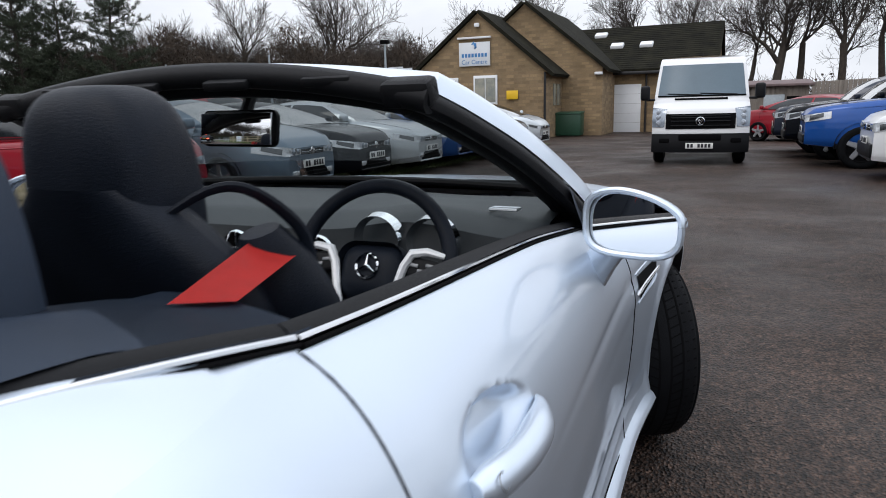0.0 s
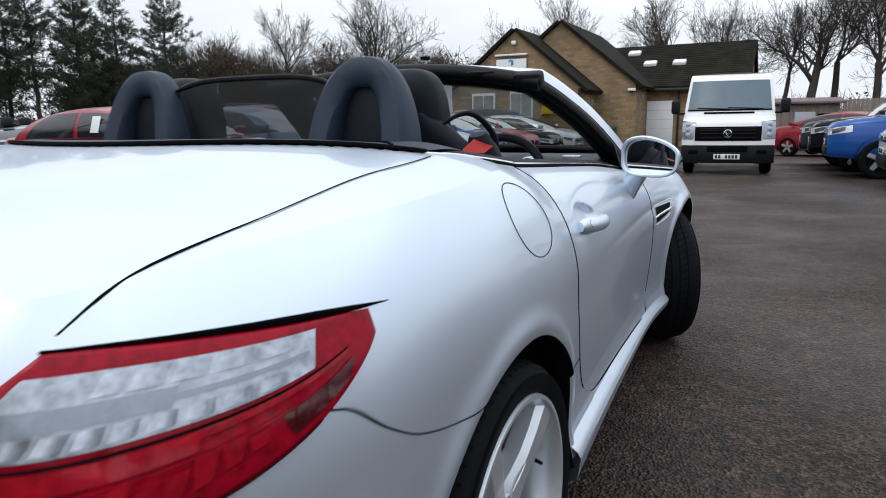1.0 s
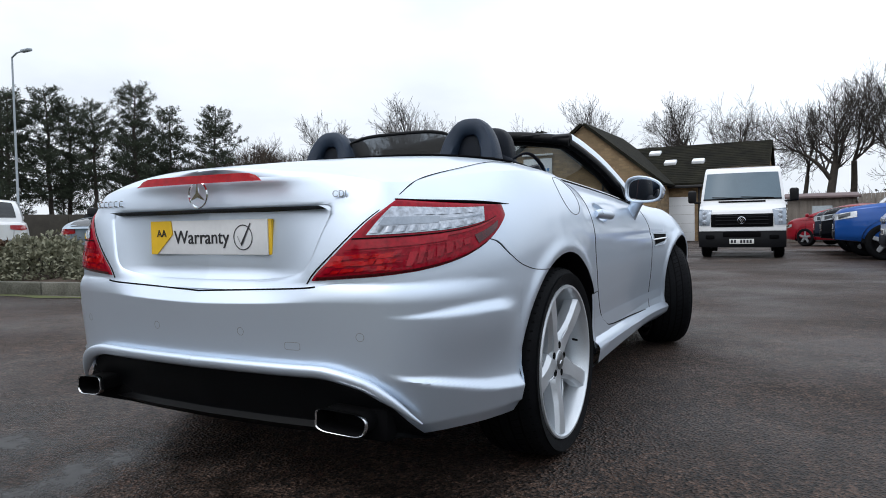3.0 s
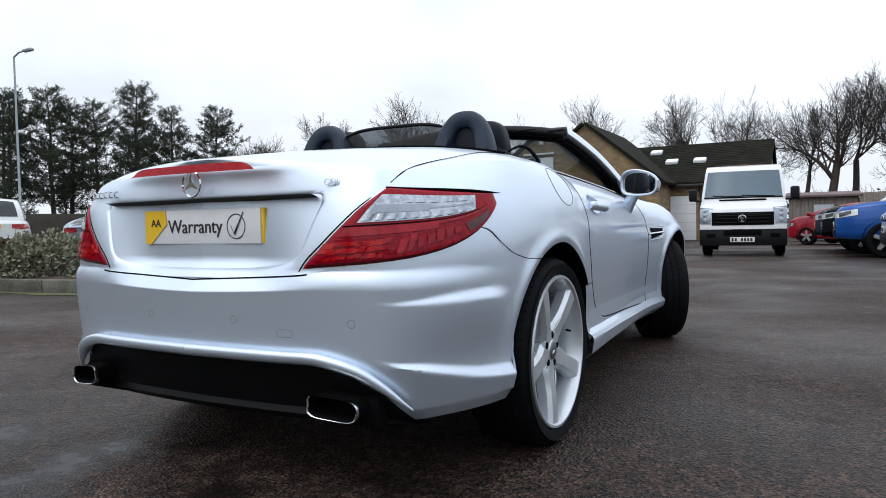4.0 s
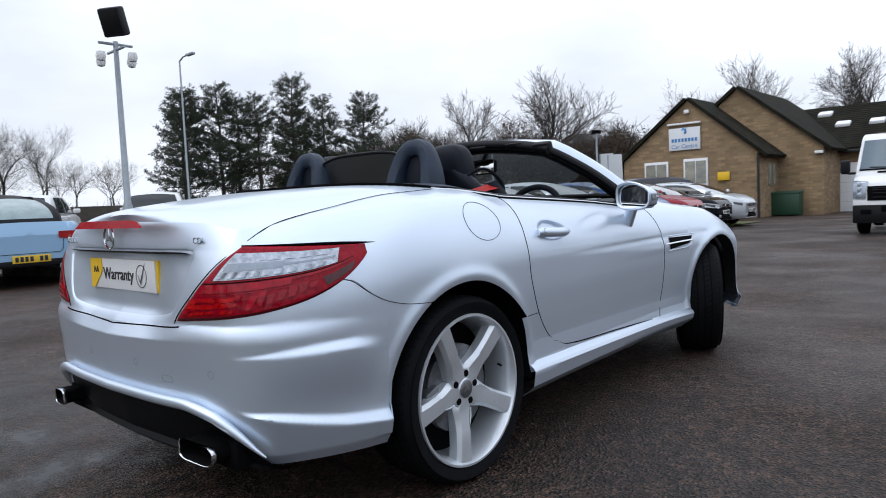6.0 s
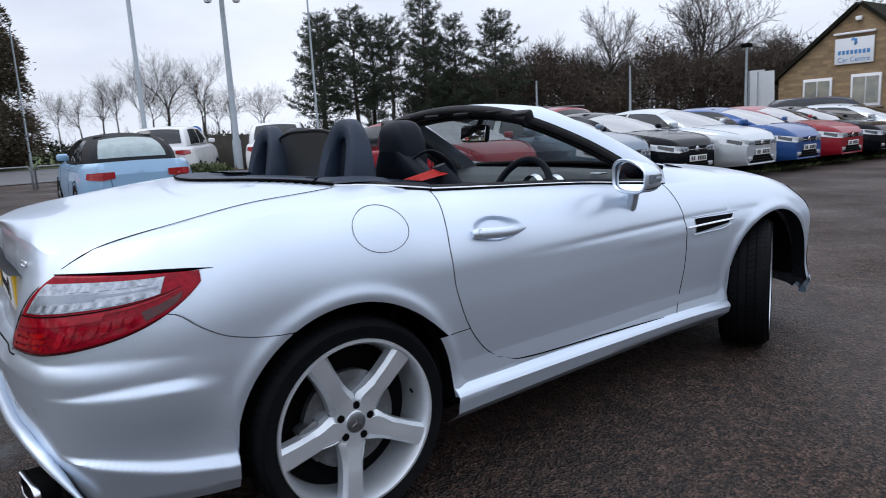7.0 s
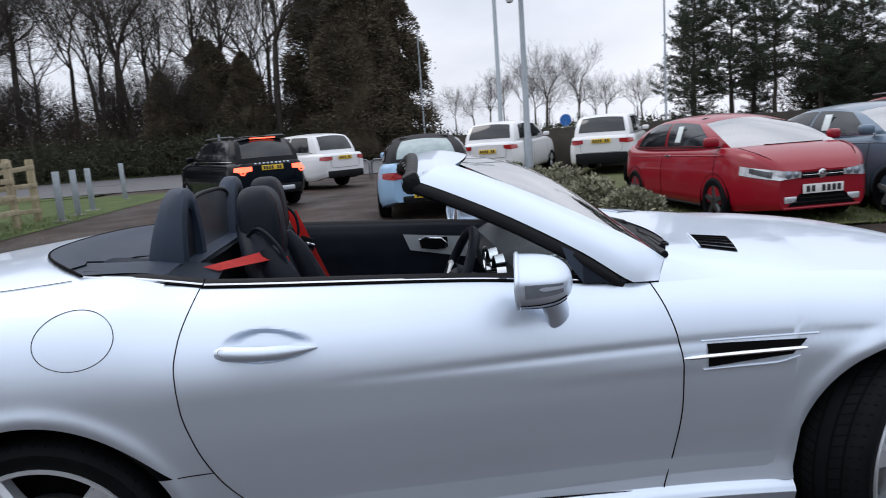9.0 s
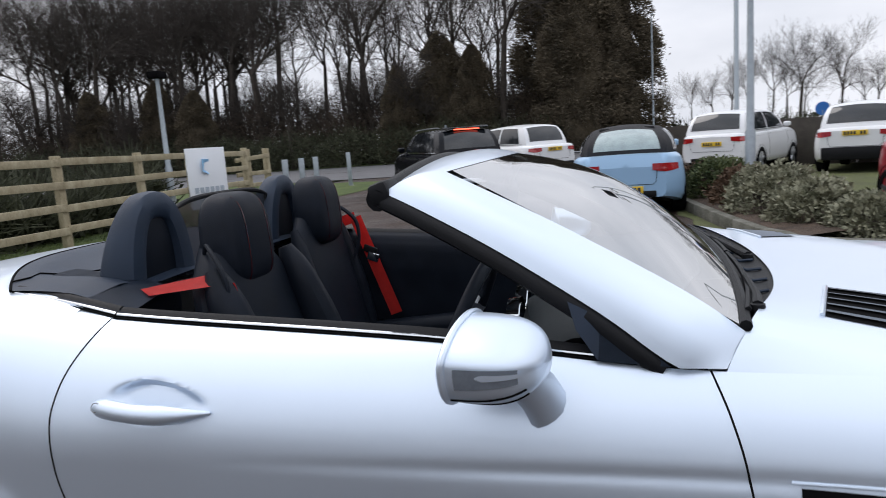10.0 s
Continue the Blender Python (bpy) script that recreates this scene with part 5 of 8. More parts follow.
# steering wheel
SPOKE = shader("bright_spoke", (.78, .80, .82), .3, .2, coat=.4, var=.05, scale=14)
sw = pose(.360, 1.20, .87, 0, 0, 0) @ pose(0, 0, 0, -24, 0, 0)
bm = bmesh.new()
tube(bm, [sw @ Vector((.185 * math.cos(a), 0, .185 * math.sin(a))) for a in frange(0, 2 * math.pi, 48)], .0165, 10, cap=False)
wheel = part("steering_wheel", bm, LEATHER, slk, "black leather steering wheel")
bm = bmesh.new()
box(bm, (.165, .05, .135), sw @ pose(0, .008, -.012), .045, 5)
part("airbag_pad", bm, LEATHER, wheel)
for s in (1, -1):
    bm = bmesh.new()
    tube(bm, [sw @ Vector((s * x, -.012, z)) for x, z in ((.176, .032), (.135, .040), (.100, .034), (.084, .006), (.070, -.050), (.056, -.090), (.050, -.130), (.058, -.172))], [.006, .009, .011, .010, .009, .009, .008, .006], 8)
    spoke = part("spoke", bm, SPOKE, wheel, "silver spoke")
    bm = bmesh.new()
    box(bm, (.075, .018, .046), sw @ pose(s * .128, -.002, .004, 0, s * 8, 0), .008, 3)
    pad = part("button_pad", bm, TRIM, spoke)
    for k in range(3):
        bm = bmesh.new()
        box(bm, (.020, .004, .008), sw @ pose(s * (.108 + .018 * k), -.0125, .010 - .012 * (k % 2), 0, s * 8, 0), .0015)
        part("button", bm, STEEL, spoke)
bm = bmesh.new()
lathe(bm, [(.022, 0), (.026, .004), (.029, 0)], 28, sw @ pose(0, -.021, 0, 0, 0, -90))
for k in range(3):
    a = radians(90 + 120 * k)
    tube(bm, [sw @ Vector((0, -.023, 0)), sw @ Vector((.025 * math.cos(a), -.023, .025 * math.sin(a)))], [.005, .001], 6)
part("badge", bm, CHROME, wheel)
bm = bmesh.new()
tube(bm, [sw @ Vector((0, .03, 0)), sw @ Vector((0, .30, .02))], .05, 14)
part("column", bm, TRIM, wheel)
# rear-view mirror
bm = bmesh.new()
box(bm, (.25, .03, .085), pose(-.01, 1.255, 1.168, -8, 0, -8), .02, 4)
rv = part("rear_view_mirror", bm, TRIM, slk)
bm = bmesh.new()
box(bm, (.235, .004, .072), pose(-.01, 1.238, 1.168, -8, 0, -8), .001)
part("mirror_glass", bm, MIRRORGLASS, rv)
bm = bmesh.new()
tube(bm, [(0, 1.26, 1.19), (0, 1.31, 1.27)], .014, 8)
part("stem", bm, TRIM, rv)


# ---- parked vehicles ----
P_RED = car_paint("red_paint", (.25, .003, .013), .0, .3, .4)
P_STEEL = car_paint("steel_blue_paint", (.12, .17, .225), .5, .3)
P_BLACK = shader("black_paint", (.0025, .0035, .006), .16, 0, coat=.12, spec=.12, var=.03, scale=1.5, bscale=900)
P_SILV = car_paint("pale_silver_paint", (.55, .59, .62), .6)
P_BLUE = car_paint("blue_paint", (.015, .07, .24), .2)
P_BRIGHT = car_paint("bright_blue_paint", (.006, .07, .30), .2)
P_WHITE = car_paint("white_paint", (.72, .73, .74))
P_PALEBLUE = car_paint("pale_blue_paint", (.30, .48, .68), .1)
P_NAVY = car_paint("dark_blue_paint", (.012, .018, .035), .2)
P_GREYB = car_paint("grey_blue_paint", (.3, .36, .42), .5)
SOFTTOP = shader("black_canvas", (.016, .016, .018), .9, var=.3, scale=30, bump=.001, bscale=500)
HEADLAMP = shader("headlamp_lens", (.58, .61, .64), .1, .4, coat=1.0, var=.2, scale=16, bscale=60)
LAMPDARK = shader("dark_lamp_inner", (.05, .055, .06), .15, .3, coat=1.0, var=.3, scale=30)
REARLAMP = shader("rear_lamp_lens", (.35, .01, .012), .1, coat=1.0, var=.25, scale=30)
BRAKEON = glow("lit_brake_lamp", (1.0, .10, .05), 3.5)
PLATE_W = shader("white_plate", (.72, .72, .7), .5, var=.04)
PLATE_Y = shader("yellow_plate", (.75, .5, .03), .5, var=.04)
PAPER = shader("price_card", (.7, .78, .78), .6, var=.06, scale=5)
PALEGLASS = shader("pale_rear_window", (.30, .37, .37), .08, spec=.6, var=.15, scale=6)
DARKRIM = shader("dark_alloy", (.10, .105, .11), .35, .7, var=.2)
MIDRIM = shader("grey_alloy", (.42, .44, .46), .35, .7, var=.1)


def car(name, label, m, L=4.4, W=1.80, H=1.46, nose=.66, hood=.96, tail=.95, belt=.95, ya=1.15, yrf=.45, yrr=-1.0, yrb=-1.75, round_f=.30, round_r=.2, wheel_r=.32, wb=2.64, over_f=.86,
        paint=None, rim=None, roof_paint=None, glass_mat=None, rails=False, lit=False, lower_black=.0, plate_kind="both", boot=None, low=.20, group="parked cars", cards=0, grille=1.0, tail_flat=.93, seg=1.0, category="car", roof_w=.66, end_in=.10, tumble=1.5, dome=.05, lamp_top=.72, rear_plate=None):
    """A parked car facing +y with its middle at the origin; heights and lengths in metres."""
    paint, rim, glass_mat = paint or P_SILV, rim or MIDRIM, glass_mat or CARGLASS
    ob = thing(name, label, category, group, m)
    hw = W / 2
    y0, y1 = -L / 2, L / 2
    boot = tail if boot is None else boot
    top = curve(y0, tail * tail_flat, y0 + .06, tail, min(yrb, y0 + .3) if yrb > y0 + .12 else y0 + .1, boot, max(yrb, y0 + .35) + .05, belt + .0, ya - .02, hood, lerp(ya, y1, .5), lerp(hood, nose, .38), y1 - .12, nose, y1, nose - .12)

    def half(y):
        d0, d1 = (y - y0), (y1 - y)
        w = hw
        if d1 < .8:
            w -= round_f * (1 - d1 / .8) ** 2.6
        if d0 < .6:
            w -= round_r * (1 - d0 / .6) ** 2.6
        return w
    prof = [(.80, 0), (.93, .02), (.985, .14), (1.0, .42), (.992, .60), (.965, .80), (.93, .93), (.86, 1.0), (.5, 1.012), (0, 1.02)]

    def skin(y, v, out=0.0):
        k = min(int(v * 9), 8)
        f = v * 9 - k
        px, pz = lerp(prof[k][0], prof[k + 1][0], f), lerp(prof[k][1], prof[k + 1][1], f)
        t = top(y)
        lo = low + .10 * max(0, 1 - (y1 - y) / .5) * .5 + .12 * max(0, 1 - (y - y0) / .5)
        return Vector((half(y) * px + out * (1 if v < .75 else 0), y, lo + (t - lo) * pz + out * (0 if v < .75 else 1)))
    zf, xf = [p[1] for p in prof], [p[0] for p in prof]

    def wall_at(y, z, out):
        """A point of the side at a given height."""
        t = top(y)
        lo = low + .10 * max(0, 1 - (y1 - y) / .5) * .5 + .12 * max(0, 1 - (y - y0) / .5)
        return Vector((half(y) * float(np.interp(min(.88, (z - lo) / (t - lo)), zf, xf)) + out, y, z))
    ys = sorted(set([y0, y0 + .02, y0 + .06, y0 + .12] + [round(a, 3) for a in frange(y0 + .2, y1 - .2, 26)] + [y1 - .12, y1 - .06, y1 - .02, y1]))
    bm = bmesh.new()
    for s in (1, -1):
        sheet(bm, skin, ys, frange(0, 1, 27), s)
    for y in (y0, y1):
        for s in (1, -1):
            sheet(bm, lambda a, v: Vector((skin(y, v).x * a, y, skin(y, v).z if v < .9 else skin(y, v).z)), frange(0, 1, 2), frange(0, 1, 14), s)
    bmesh.ops.remove_doubles(bm, verts=bm.verts, dist=.002)
    body = part("body", bm, paint, ob, sharp=50)
    # greenhouse
    bw, rw = hw * .90, hw * roof_w
    rp = roof_paint or paint

    def side(u, v, out=0.0):
        yb, yt = lerp(yrb, ya, u), lerp(yrr, yrf, u)
        zb = lerp(belt, max(belt, hood - .0), u) - .015
        zt = H - .06 - .06 * abs(2 * u - .9) ** 2.5
        x = lerp(bw * (1 - end_in * abs(2 * u - 1) ** 4), rw * (1 - end_in * .8 * abs(2 * u - 1) ** 4), v ** tumble) + out
        zz = lerp(zb, zt, v) if tumble < 1.5 else zb + (zt - zb) * (1 - max(0, 1 - v) ** 1.25)
        y = lerp(yb, yt, v) - dome * math.sin(v * math.pi) * max(0, 1 - 3 * u) + .04 * math.sin(v * math.pi) * max(0, 3 * u - 2)
        return Vector((x, y, zz))

    def roof(u, w):
        p = side(u, 1)
        return Vector((p.x * w, p.y, p.z + .06 * (1 - w * w) * 1.0))
    bm = bmesh.new()
    for s in (1, -1):
        sheet(bm, side, frange(0, 1, 14), frange(0, 1, 8), s)
    sheet(bm, roof, frange(0, 1, 14), frange(-1, 1, 12))
    cabin = part("roof", bm, rp, ob, sharp=50)

    def screen_f(a, v, out=0.0):
        p = side(1, v)
        bow = .10 * (1 - a * a)
        return Vector((p.x * a, p.y + bow * (1 - .5 * v) + out, p.z + .06 * (1 - a * a) * v + out))

    def screen_r(a, v, out=0.0):
        p = side(0, v)
        bow = .10 * (1 - a * a)
        return Vector((p.x * a, p.y - bow * (1 - .4 * v) - out, p.z + .06 * (1 - a * a) * v + out * .5))
    # inner dark volume: seats and dash silhouettes
    for sx in (-1, 1):
        for yy in (lerp(yrb, ya, .62), lerp(yrb, ya, .30)):
            bm = bmesh.new()
            box(bm, (.42, .16, .62), pose(sx * .36, yy, belt + .02, -12), .06, 2)
            box(bm, (.22, .10, .18), pose(sx * .36, yy - .06, belt + .36, -12), .04, 2)
            part("seat", bm, TRIM, ob)
    bm = bmesh.new()
    box(bm, (hw * 1.6, .5, .12), pose(0, ya - .12, belt - .02), .04, 2)
    box(bm, (hw * 1.7, ya - yrb, .02), pose(0, (ya + yrb) / 2, belt - .25))
    part("dashboard", bm, TRIM, ob)
    bm = bmesh.new()
    sheet(bm, screen_f, frange(-1, 1, 12), frange(0, 1, 8))
    part("windscreen", bm, glass_mat, ob).visible_shadow = False
    bm = bmesh.new()
    sheet(bm, screen_r, frange(-1, 1, 12), frange(0, 1, 8))
    part("rear_panel", bm, rp, cabin)
    bm = bmesh.new()
    sheet(bm, lambda a, v: screen_r(a, v, .006), frange(-.84, .84, 12), frange(.16, .86, 6))
    part("rear_window", bm, DARKGLASS if roof_paint is not SOFTTOP else PALEGLASS, cabin)
    for s in (1, -1):
        for u0, u1 in ((.47, .90), (.10, .44)):
            bm = bmesh.new()
            sheet(bm, lambda u, v: side(u, v, .005), frange(u0, u1, 6), frange(.10, .86, 5), s)
            part("side_window", bm, DARKGLASS, cabin)
        bm = bmesh.new()
        tube(bm, [Vector((p.x * s, p.y, p.z)) for p in (side(u, .06, .006) for u in frange(.06, .94, 12))], .007, 5)
        part("window_trim", bm, CHROME if paint in (P_STEEL, P_BLACK) else TRIM, cabin)
        if cards:
            bm = bmesh.new()
            box(bm, (.006, .16, .24), Matrix.Translation((side(.5, .45).x * s + .012 * s, side(.62, .45).y, side(.5, .45).z)) @ pose(0, 0, 0, 0, -18 * s, 0), .002)
            part("price_card", bm, PAPER, cabin)
        # door lines, handles, mirrors
        for u in (.44, .92):
            bm = bmesh.new()
            yy = lerp(yrb, ya, u) + (.05 if u > .9 else 0)
            tube(bm, [Vector((p.x * s, p.y, p.z)) for p in (skin(yy, v, .001) for v in frange(.16, .76, 10))], .004, 4)
            part("door_gap", bm, GAP, body)
        bm = bmesh.new()
        p = skin(lerp(yrb, ya, .5), .62, .014)
        box(bm, (.02, .17, .03), pose(p.x * s, p.y, p.z), .008, 2)
        part("door_handle", bm, paint if paint is not P_RED else CHROME, body)
        bm = bmesh.new()
        p = side(.96, .10)
        box(bm, (.20, .10, .13), pose((p.x + .13) * s, p.y - .05, p.z + .05, 0, 0, -14 * s), .04, 3)
        part("door_mirror", bm, paint, body)
        # lamps
        bm = bmesh.new()
        zl, zh = skin(y1 - .02, .53).z, skin(y1 - .03, lamp_top + .02).z
        sheet(bm, lambda a, b: wall_at(y1 - .40 * a, lerp(zl + .07 * a, zh + .06 * a, b), .010), frange(0, 1, 10), frange(0, 1, 5), s)
        sheet(bm, lambda a, b: Vector((lerp(half(y1) * .50, wall_at(y1, lerp(zl, zh, b), .010).x, a), y1 + .012, lerp(lerp(zl + .02, zl, a), lerp(zh - .03, zh, a), b))), frange(0, 1, 5), frange(0, 1, 5), s)
        bmesh.ops.remove_doubles(bm, verts=bm.verts, dist=.013)
        hl = part("headlight", bm, HEADLAMP, body, "clear headlamp")
        bm = bmesh.new()
        sheet(bm, lambda a, b: wall_at(y1 - .06 - .22 * a, lerp(zl + .025 + .07 * a, zh - .02 + .055 * a, b), .013), frange(0, 1, 5), frange(0, 1, 3), s)
        part("lamp_inner", bm, LAMPDARK, hl)
        for xf_, rr in ((.62, .034), (.80, .040)):
            bm = bmesh.new()
            lathe(bm, [(0, .012), (rr * .6, .010), (rr, .002), (rr * 1.15, 0)], 14, pose(s * half(y1) * xf_, y1 + .016, lerp(zl, zh, .5), 0, 0, 90))
            part("projector", bm, LAMPGREY, hl)
        bm = bmesh.new()
        tube(bm, [Vector((p.x * s, p.y, p.z + .001)) for p in (skin(y, .80) for y in frange(ya + .10, y1 - .16, 10))], .0045, 4)
        part("bonnet_gap", bm, GAP, body)
        bm = bmesh.new()
        tube(bm, [Vector((p.x * s, p.y, p.z)) for p in (skin(y, .60 + .03 * (y - y0) / L, .0) for y in frange(y0 + .45, y1 - .55, 14))], [.002] + [.009] * 12 + [.002], 6)
        part("side_crease", bm, paint, body)
        bm = bmesh.new()
        tube(bm, [Vector((p.x * s, p.y, p.z)) for p in (skin(y, .12, .004) for y in frange(y1 - over_f - wb + wheel_r * 1.2, y1 - over_f - wheel_r * 1.2, 8))], .018, 6)
        part("sill_strip", bm, TRIM, body)
        bm = bmesh.new()
        zl, zh = skin(y0 + .01, .54).z, skin(y0 + .02, .70).z
        sheet(bm, lambda a, b: wall_at(y0 + .20 * a, lerp(zl + .03 * a, zh - .01 * a, b), .010), frange(0, 1, 6), frange(0, 1, 5), s)
        sheet(bm, lambda a, b: Vector((lerp(half(y0) * .66, wall_at(y0, lerp(zl, zh, b), .010).x, a), y0 - .012, lerp(lerp(zl + .03, zl, a), zh, b))), frange(0, 1, 5), frange(0, 1, 5), s)
        bmesh.ops.remove_doubles(bm, verts=bm.verts, dist=.013)
        part("rear_lamp", bm, BRAKEON if lit else REARLAMP, body, "lit red brake lamp" if lit else "red rear lamp")
        bm = bmesh.new()
        box(bm, (.16, .02, .08), pose(s * half(y1) * .74, y1 + .004, low + .17, 0, 0, 0), .01, 2)
        part("fog_lamp", bm, HEADLAMP, body)
        # arches and wheels
        for yw in (y1 - over_f, y1 - over_f - wb):
            bm = bmesh.new()
            lathe(bm, [(wheel_r * 1.14, hw + .002), (wheel_r * 1.16, hw - .02), (wheel_r * 1.12, hw - .05), (wheel_r * .8, hw - .06), (0, hw - .06)], 28, pose(0, yw, wheel_r) @ Matrix.Diagonal((s, 1, 1, 1)))
            bmesh.ops.bisect_plane(bm, geom=list(bm.verts) + list(bm.edges) + list(bm.faces), plane_co=(0, 0, low - .02), plane_no=(0, 0, -1), clear_outer=True)
            part("wheel_arch", bm, GAP if not lower_black else TRIM, body)
            bm = bmesh.new()
            r = wheel_r
            lathe(bm, [(r * .68, .0), (r * .86, .012), (r * .96, -.004), (r, -.03), (r, -.19), (r * .8, -.21)], 28)
            w = part("wheel", bm, RUBBER, ob, "tyre on alloy wheel")
            w.matrix_basis = pose(s * (hw + .004), yw, r) @ Matrix.Diagonal((s, 1, 1, 1))
            bm = bmesh.new()
            lathe(bm, [(r * .70, .002), (r * .66, .004), (r * .62, -.03), (r * .2, -.035), (0, -.035)], 24, mat=1)
            for k in range(5):
                a = radians(20 + 72 * k)
                rot = Matrix.Rotation(a, 4, 'X')
                secs = [[bm.verts.new(rot @ Vector((x, rr, tt))) for tt, x in ((-hf, -.03), (-hf * .7, .0), (hf * .7, .0), (hf, -.03))] for rr, hf in ((.0, r * .16), (r * .3, r * .14), (r * .67, r * .12))]
                for p, q in zip(secs, secs[1:]):
                    for i in range(3):
                        bm.faces.new((p[i], p[i + 1], q[i + 1], q[i])).material_index = 0
            part("rim", bm, [rim, GAP], w, "alloy rim")
    # front face
    bm = bmesh.new()
    gw = half(y1) * .50 * grille
    sheet(bm, lambda a, b: Vector((lerp(-gw, gw, a), y1 + .010 - .03 * (2 * a - 1) ** 2 * 0, skin(y1, lerp(.56, .72, b)).z)), frange(0, 1, 6), frange(0, 1, 3))
    gr = part("grille", bm, GAP, body, "dark radiator grille")
    for k in range(3):
        bm = bmesh.new()
        box(bm, (gw * 1.9, .012, .012), pose(0, y1 + .014, lerp(skin(y1, .565).z, skin(y1, .715).z, (k + .5) / 3)), .004)
        part("grille_bar", bm, TRIM if k != 1 else CHROME, gr)
    bm = bmesh.new()
    lathe(bm, [(0, .012), (.045, .010), (.055, 0)], 20, pose(0, y1 + .012, skin(y1, .64).z, 0, 0, 90))
    part("badge", bm, CHROME, gr)
    bm = bmesh.new()
    hb = half(y1)
    prism(bm, [(-hb * .80, low + .09), (hb * .80, low + .09), (hb * .52, low + .235), (-hb * .52, low + .235)], .03, pose(0, y1 - .016, 0), bevel=.006)
    lg = part("lower_grille", bm, GAP, body)
    for k in range(2):
        bm = bmesh.new()
        box(bm, (hb * (1.25 - .2 * k), .008, .010), pose(0, y1 + .016, low + .135 + .05 * k), .003)
        part("grille_bar", bm, TRIM, lg)
    bm = bmesh.new()
    tube(bm, [(x * hb, y1 + .010 - .02 * x * x, low + .065) for x in frange(-.9, .9, 10)], .020, 8)
    part("front_lip", bm, paint if not lower_black else TRIM, body)
    # wiper at the foot of the windscreen, tailgate outline and wiper behind
    bm = bmesh.new()
    tube(bm, [screen_f(a, .035, .010) for a in frange(-.70, .45, 10)], .006, 5)
    part("wiper", bm, TRIM, cabin)
    bm = bmesh.new()
    tube(bm, [Vector((x * half(y0) * .78, y0 - .006, z)) for x, z in ((-1, skin(y0, .80).z), (-.96, skin(y0, .40).z), (-.86, skin(y0, .34).z), (.86, skin(y0, .34).z), (.96, skin(y0, .40).z), (1, skin(y0, .80).z))], .004, 4)
    part("tailgate_gap", bm, GAP, body)
    bm = bmesh.new()
    box(bm, (half(y0) * 1.5, .03, .10), pose(0, y0 - .004, low + .17), .02, 2)
    part("rear_valance", bm, TRIM, body)
    if lower_black:
        for y, sg in ((y0, -1), (y1, 1)):
            bm = bmesh.new()
            box(bm, (half(y) * 1.9, .06, lower_black), pose(0, y + sg * .005, low + .08 + lower_black / 2), .03, 2)
            part("lower_bumper", bm, TRIM, body, "black plastic lower bumper")
        for s in (1, -1):
            bm = bmesh.new()
            box(bm, (.03, wb - 2.4 * wheel_r, .12), pose(s * (hw - .005), y1 - over_f - wb / 2, low + .10), .01, 2)
            part("side_cladding", bm, TRIM, body, "black plastic side cladding")
    for y, sg, pm, kd in ((y1, 1, PLATE_W, "front"), (y0, -1, PLATE_Y, "rear")):
        zz = skin(y1, .40).z if sg > 0 else rear_plate or skin(y0, .52 if not lower_black else .66).z
        bm = bmesh.new()
        box(bm, (.52, .012, .112), pose(0, y + sg * .028, zz), .003)
        pl = part("number_plate", bm, pm, body, "number plate with plain dark bars")
        for k in range(7):
            if k == 4:
                continue
            bm = bmesh.new()
            box(bm, (.045, .004, .075), pose(-.20 + .066 * k, y + sg * .036, zz), .001)
            part("bar", bm, INK, pl)
    if rails:
        for s in (1, -1):
            bm = bmesh.new()
            tube(bm, [(rw * .88 * s, lerp(yrr, yrf, u), H - .02 + .035 * math.sin(u * math.pi) ** .3) for u in frange(.02, .95, 10)], .016, 6)
            part("roof_rail", bm, STEEL, cabin)
    return ob


def facing(x, y, deg, lift=0.0):
    """Pose of a vehicle at x, y whose front points deg degrees left of +y."""
    return pose(x, y, ground_z(x, y) + lift, 0, 0, deg)


HATCH = dict(L=4.27, W=1.77, H=1.46, nose=.83, hood=1.01, belt=.96, tail=1.02, ya=1.40, yrf=.38, tumble=1.9, dome=.10, yrr=-1.1, yrb=-1.85, round_f=.34, wheel_r=.32, wb=2.63, over_f=.92)
ESTATE = dict(L=4.55, W=1.84, H=1.47, nose=.84, hood=1.03, belt=.97, tail=1.0, ya=1.10, yrf=.25, yrr=-1.05, yrb=-1.95, boot=1.0, wheel_r=.325, wb=2.74, over_f=.92, round_f=.36)
SALOON = dict(L=4.6, W=1.83, H=1.43, nose=.82, hood=1.0, belt=.95, tail=1.03, ya=1.05, yrf=.2, yrr=-.85, yrb=-1.6, boot=1.03, wheel_r=.33, wb=2.78, over_f=.82, round_f=.36)
SUV = dict(L=4.6, W=1.89, H=1.72, nose=.98, hood=1.16, belt=1.12, tail=1.10, ya=1.12, yrf=.42, yrr=-1.75, yrb=-2.1, wheel_r=.36, wb=2.74, over_f=.92, low=.27, round_f=.26, roof_w=.74, lower_black=.22)
PICK = dict(L=5.2, W=1.82, H=1.82, nose=1.08, hood=1.24, belt=1.19, tail=1.14, ya=1.10, yrf=.42, yrr=-.75, yrb=-.95, boot=1.14, wheel_r=.39, wb=3.0, over_f=.92, low=.38, round_f=.24, roof_w=.72, lower_black=.16)
BEETLE = dict(L=4.28, W=1.81, H=1.47, nose=.70, hood=1.0, belt=.97, tail=.98, ya=1.05, yrf=.35, yrr=-.85, yrb=-1.50, boot=.98, wheel_r=.33, wb=2.54, over_f=.9, round_f=.42, round_r=.30, roof_w=.60, end_in=.22, tumble=2.2, dome=.20, tail_flat=.80, rear_plate=.44)

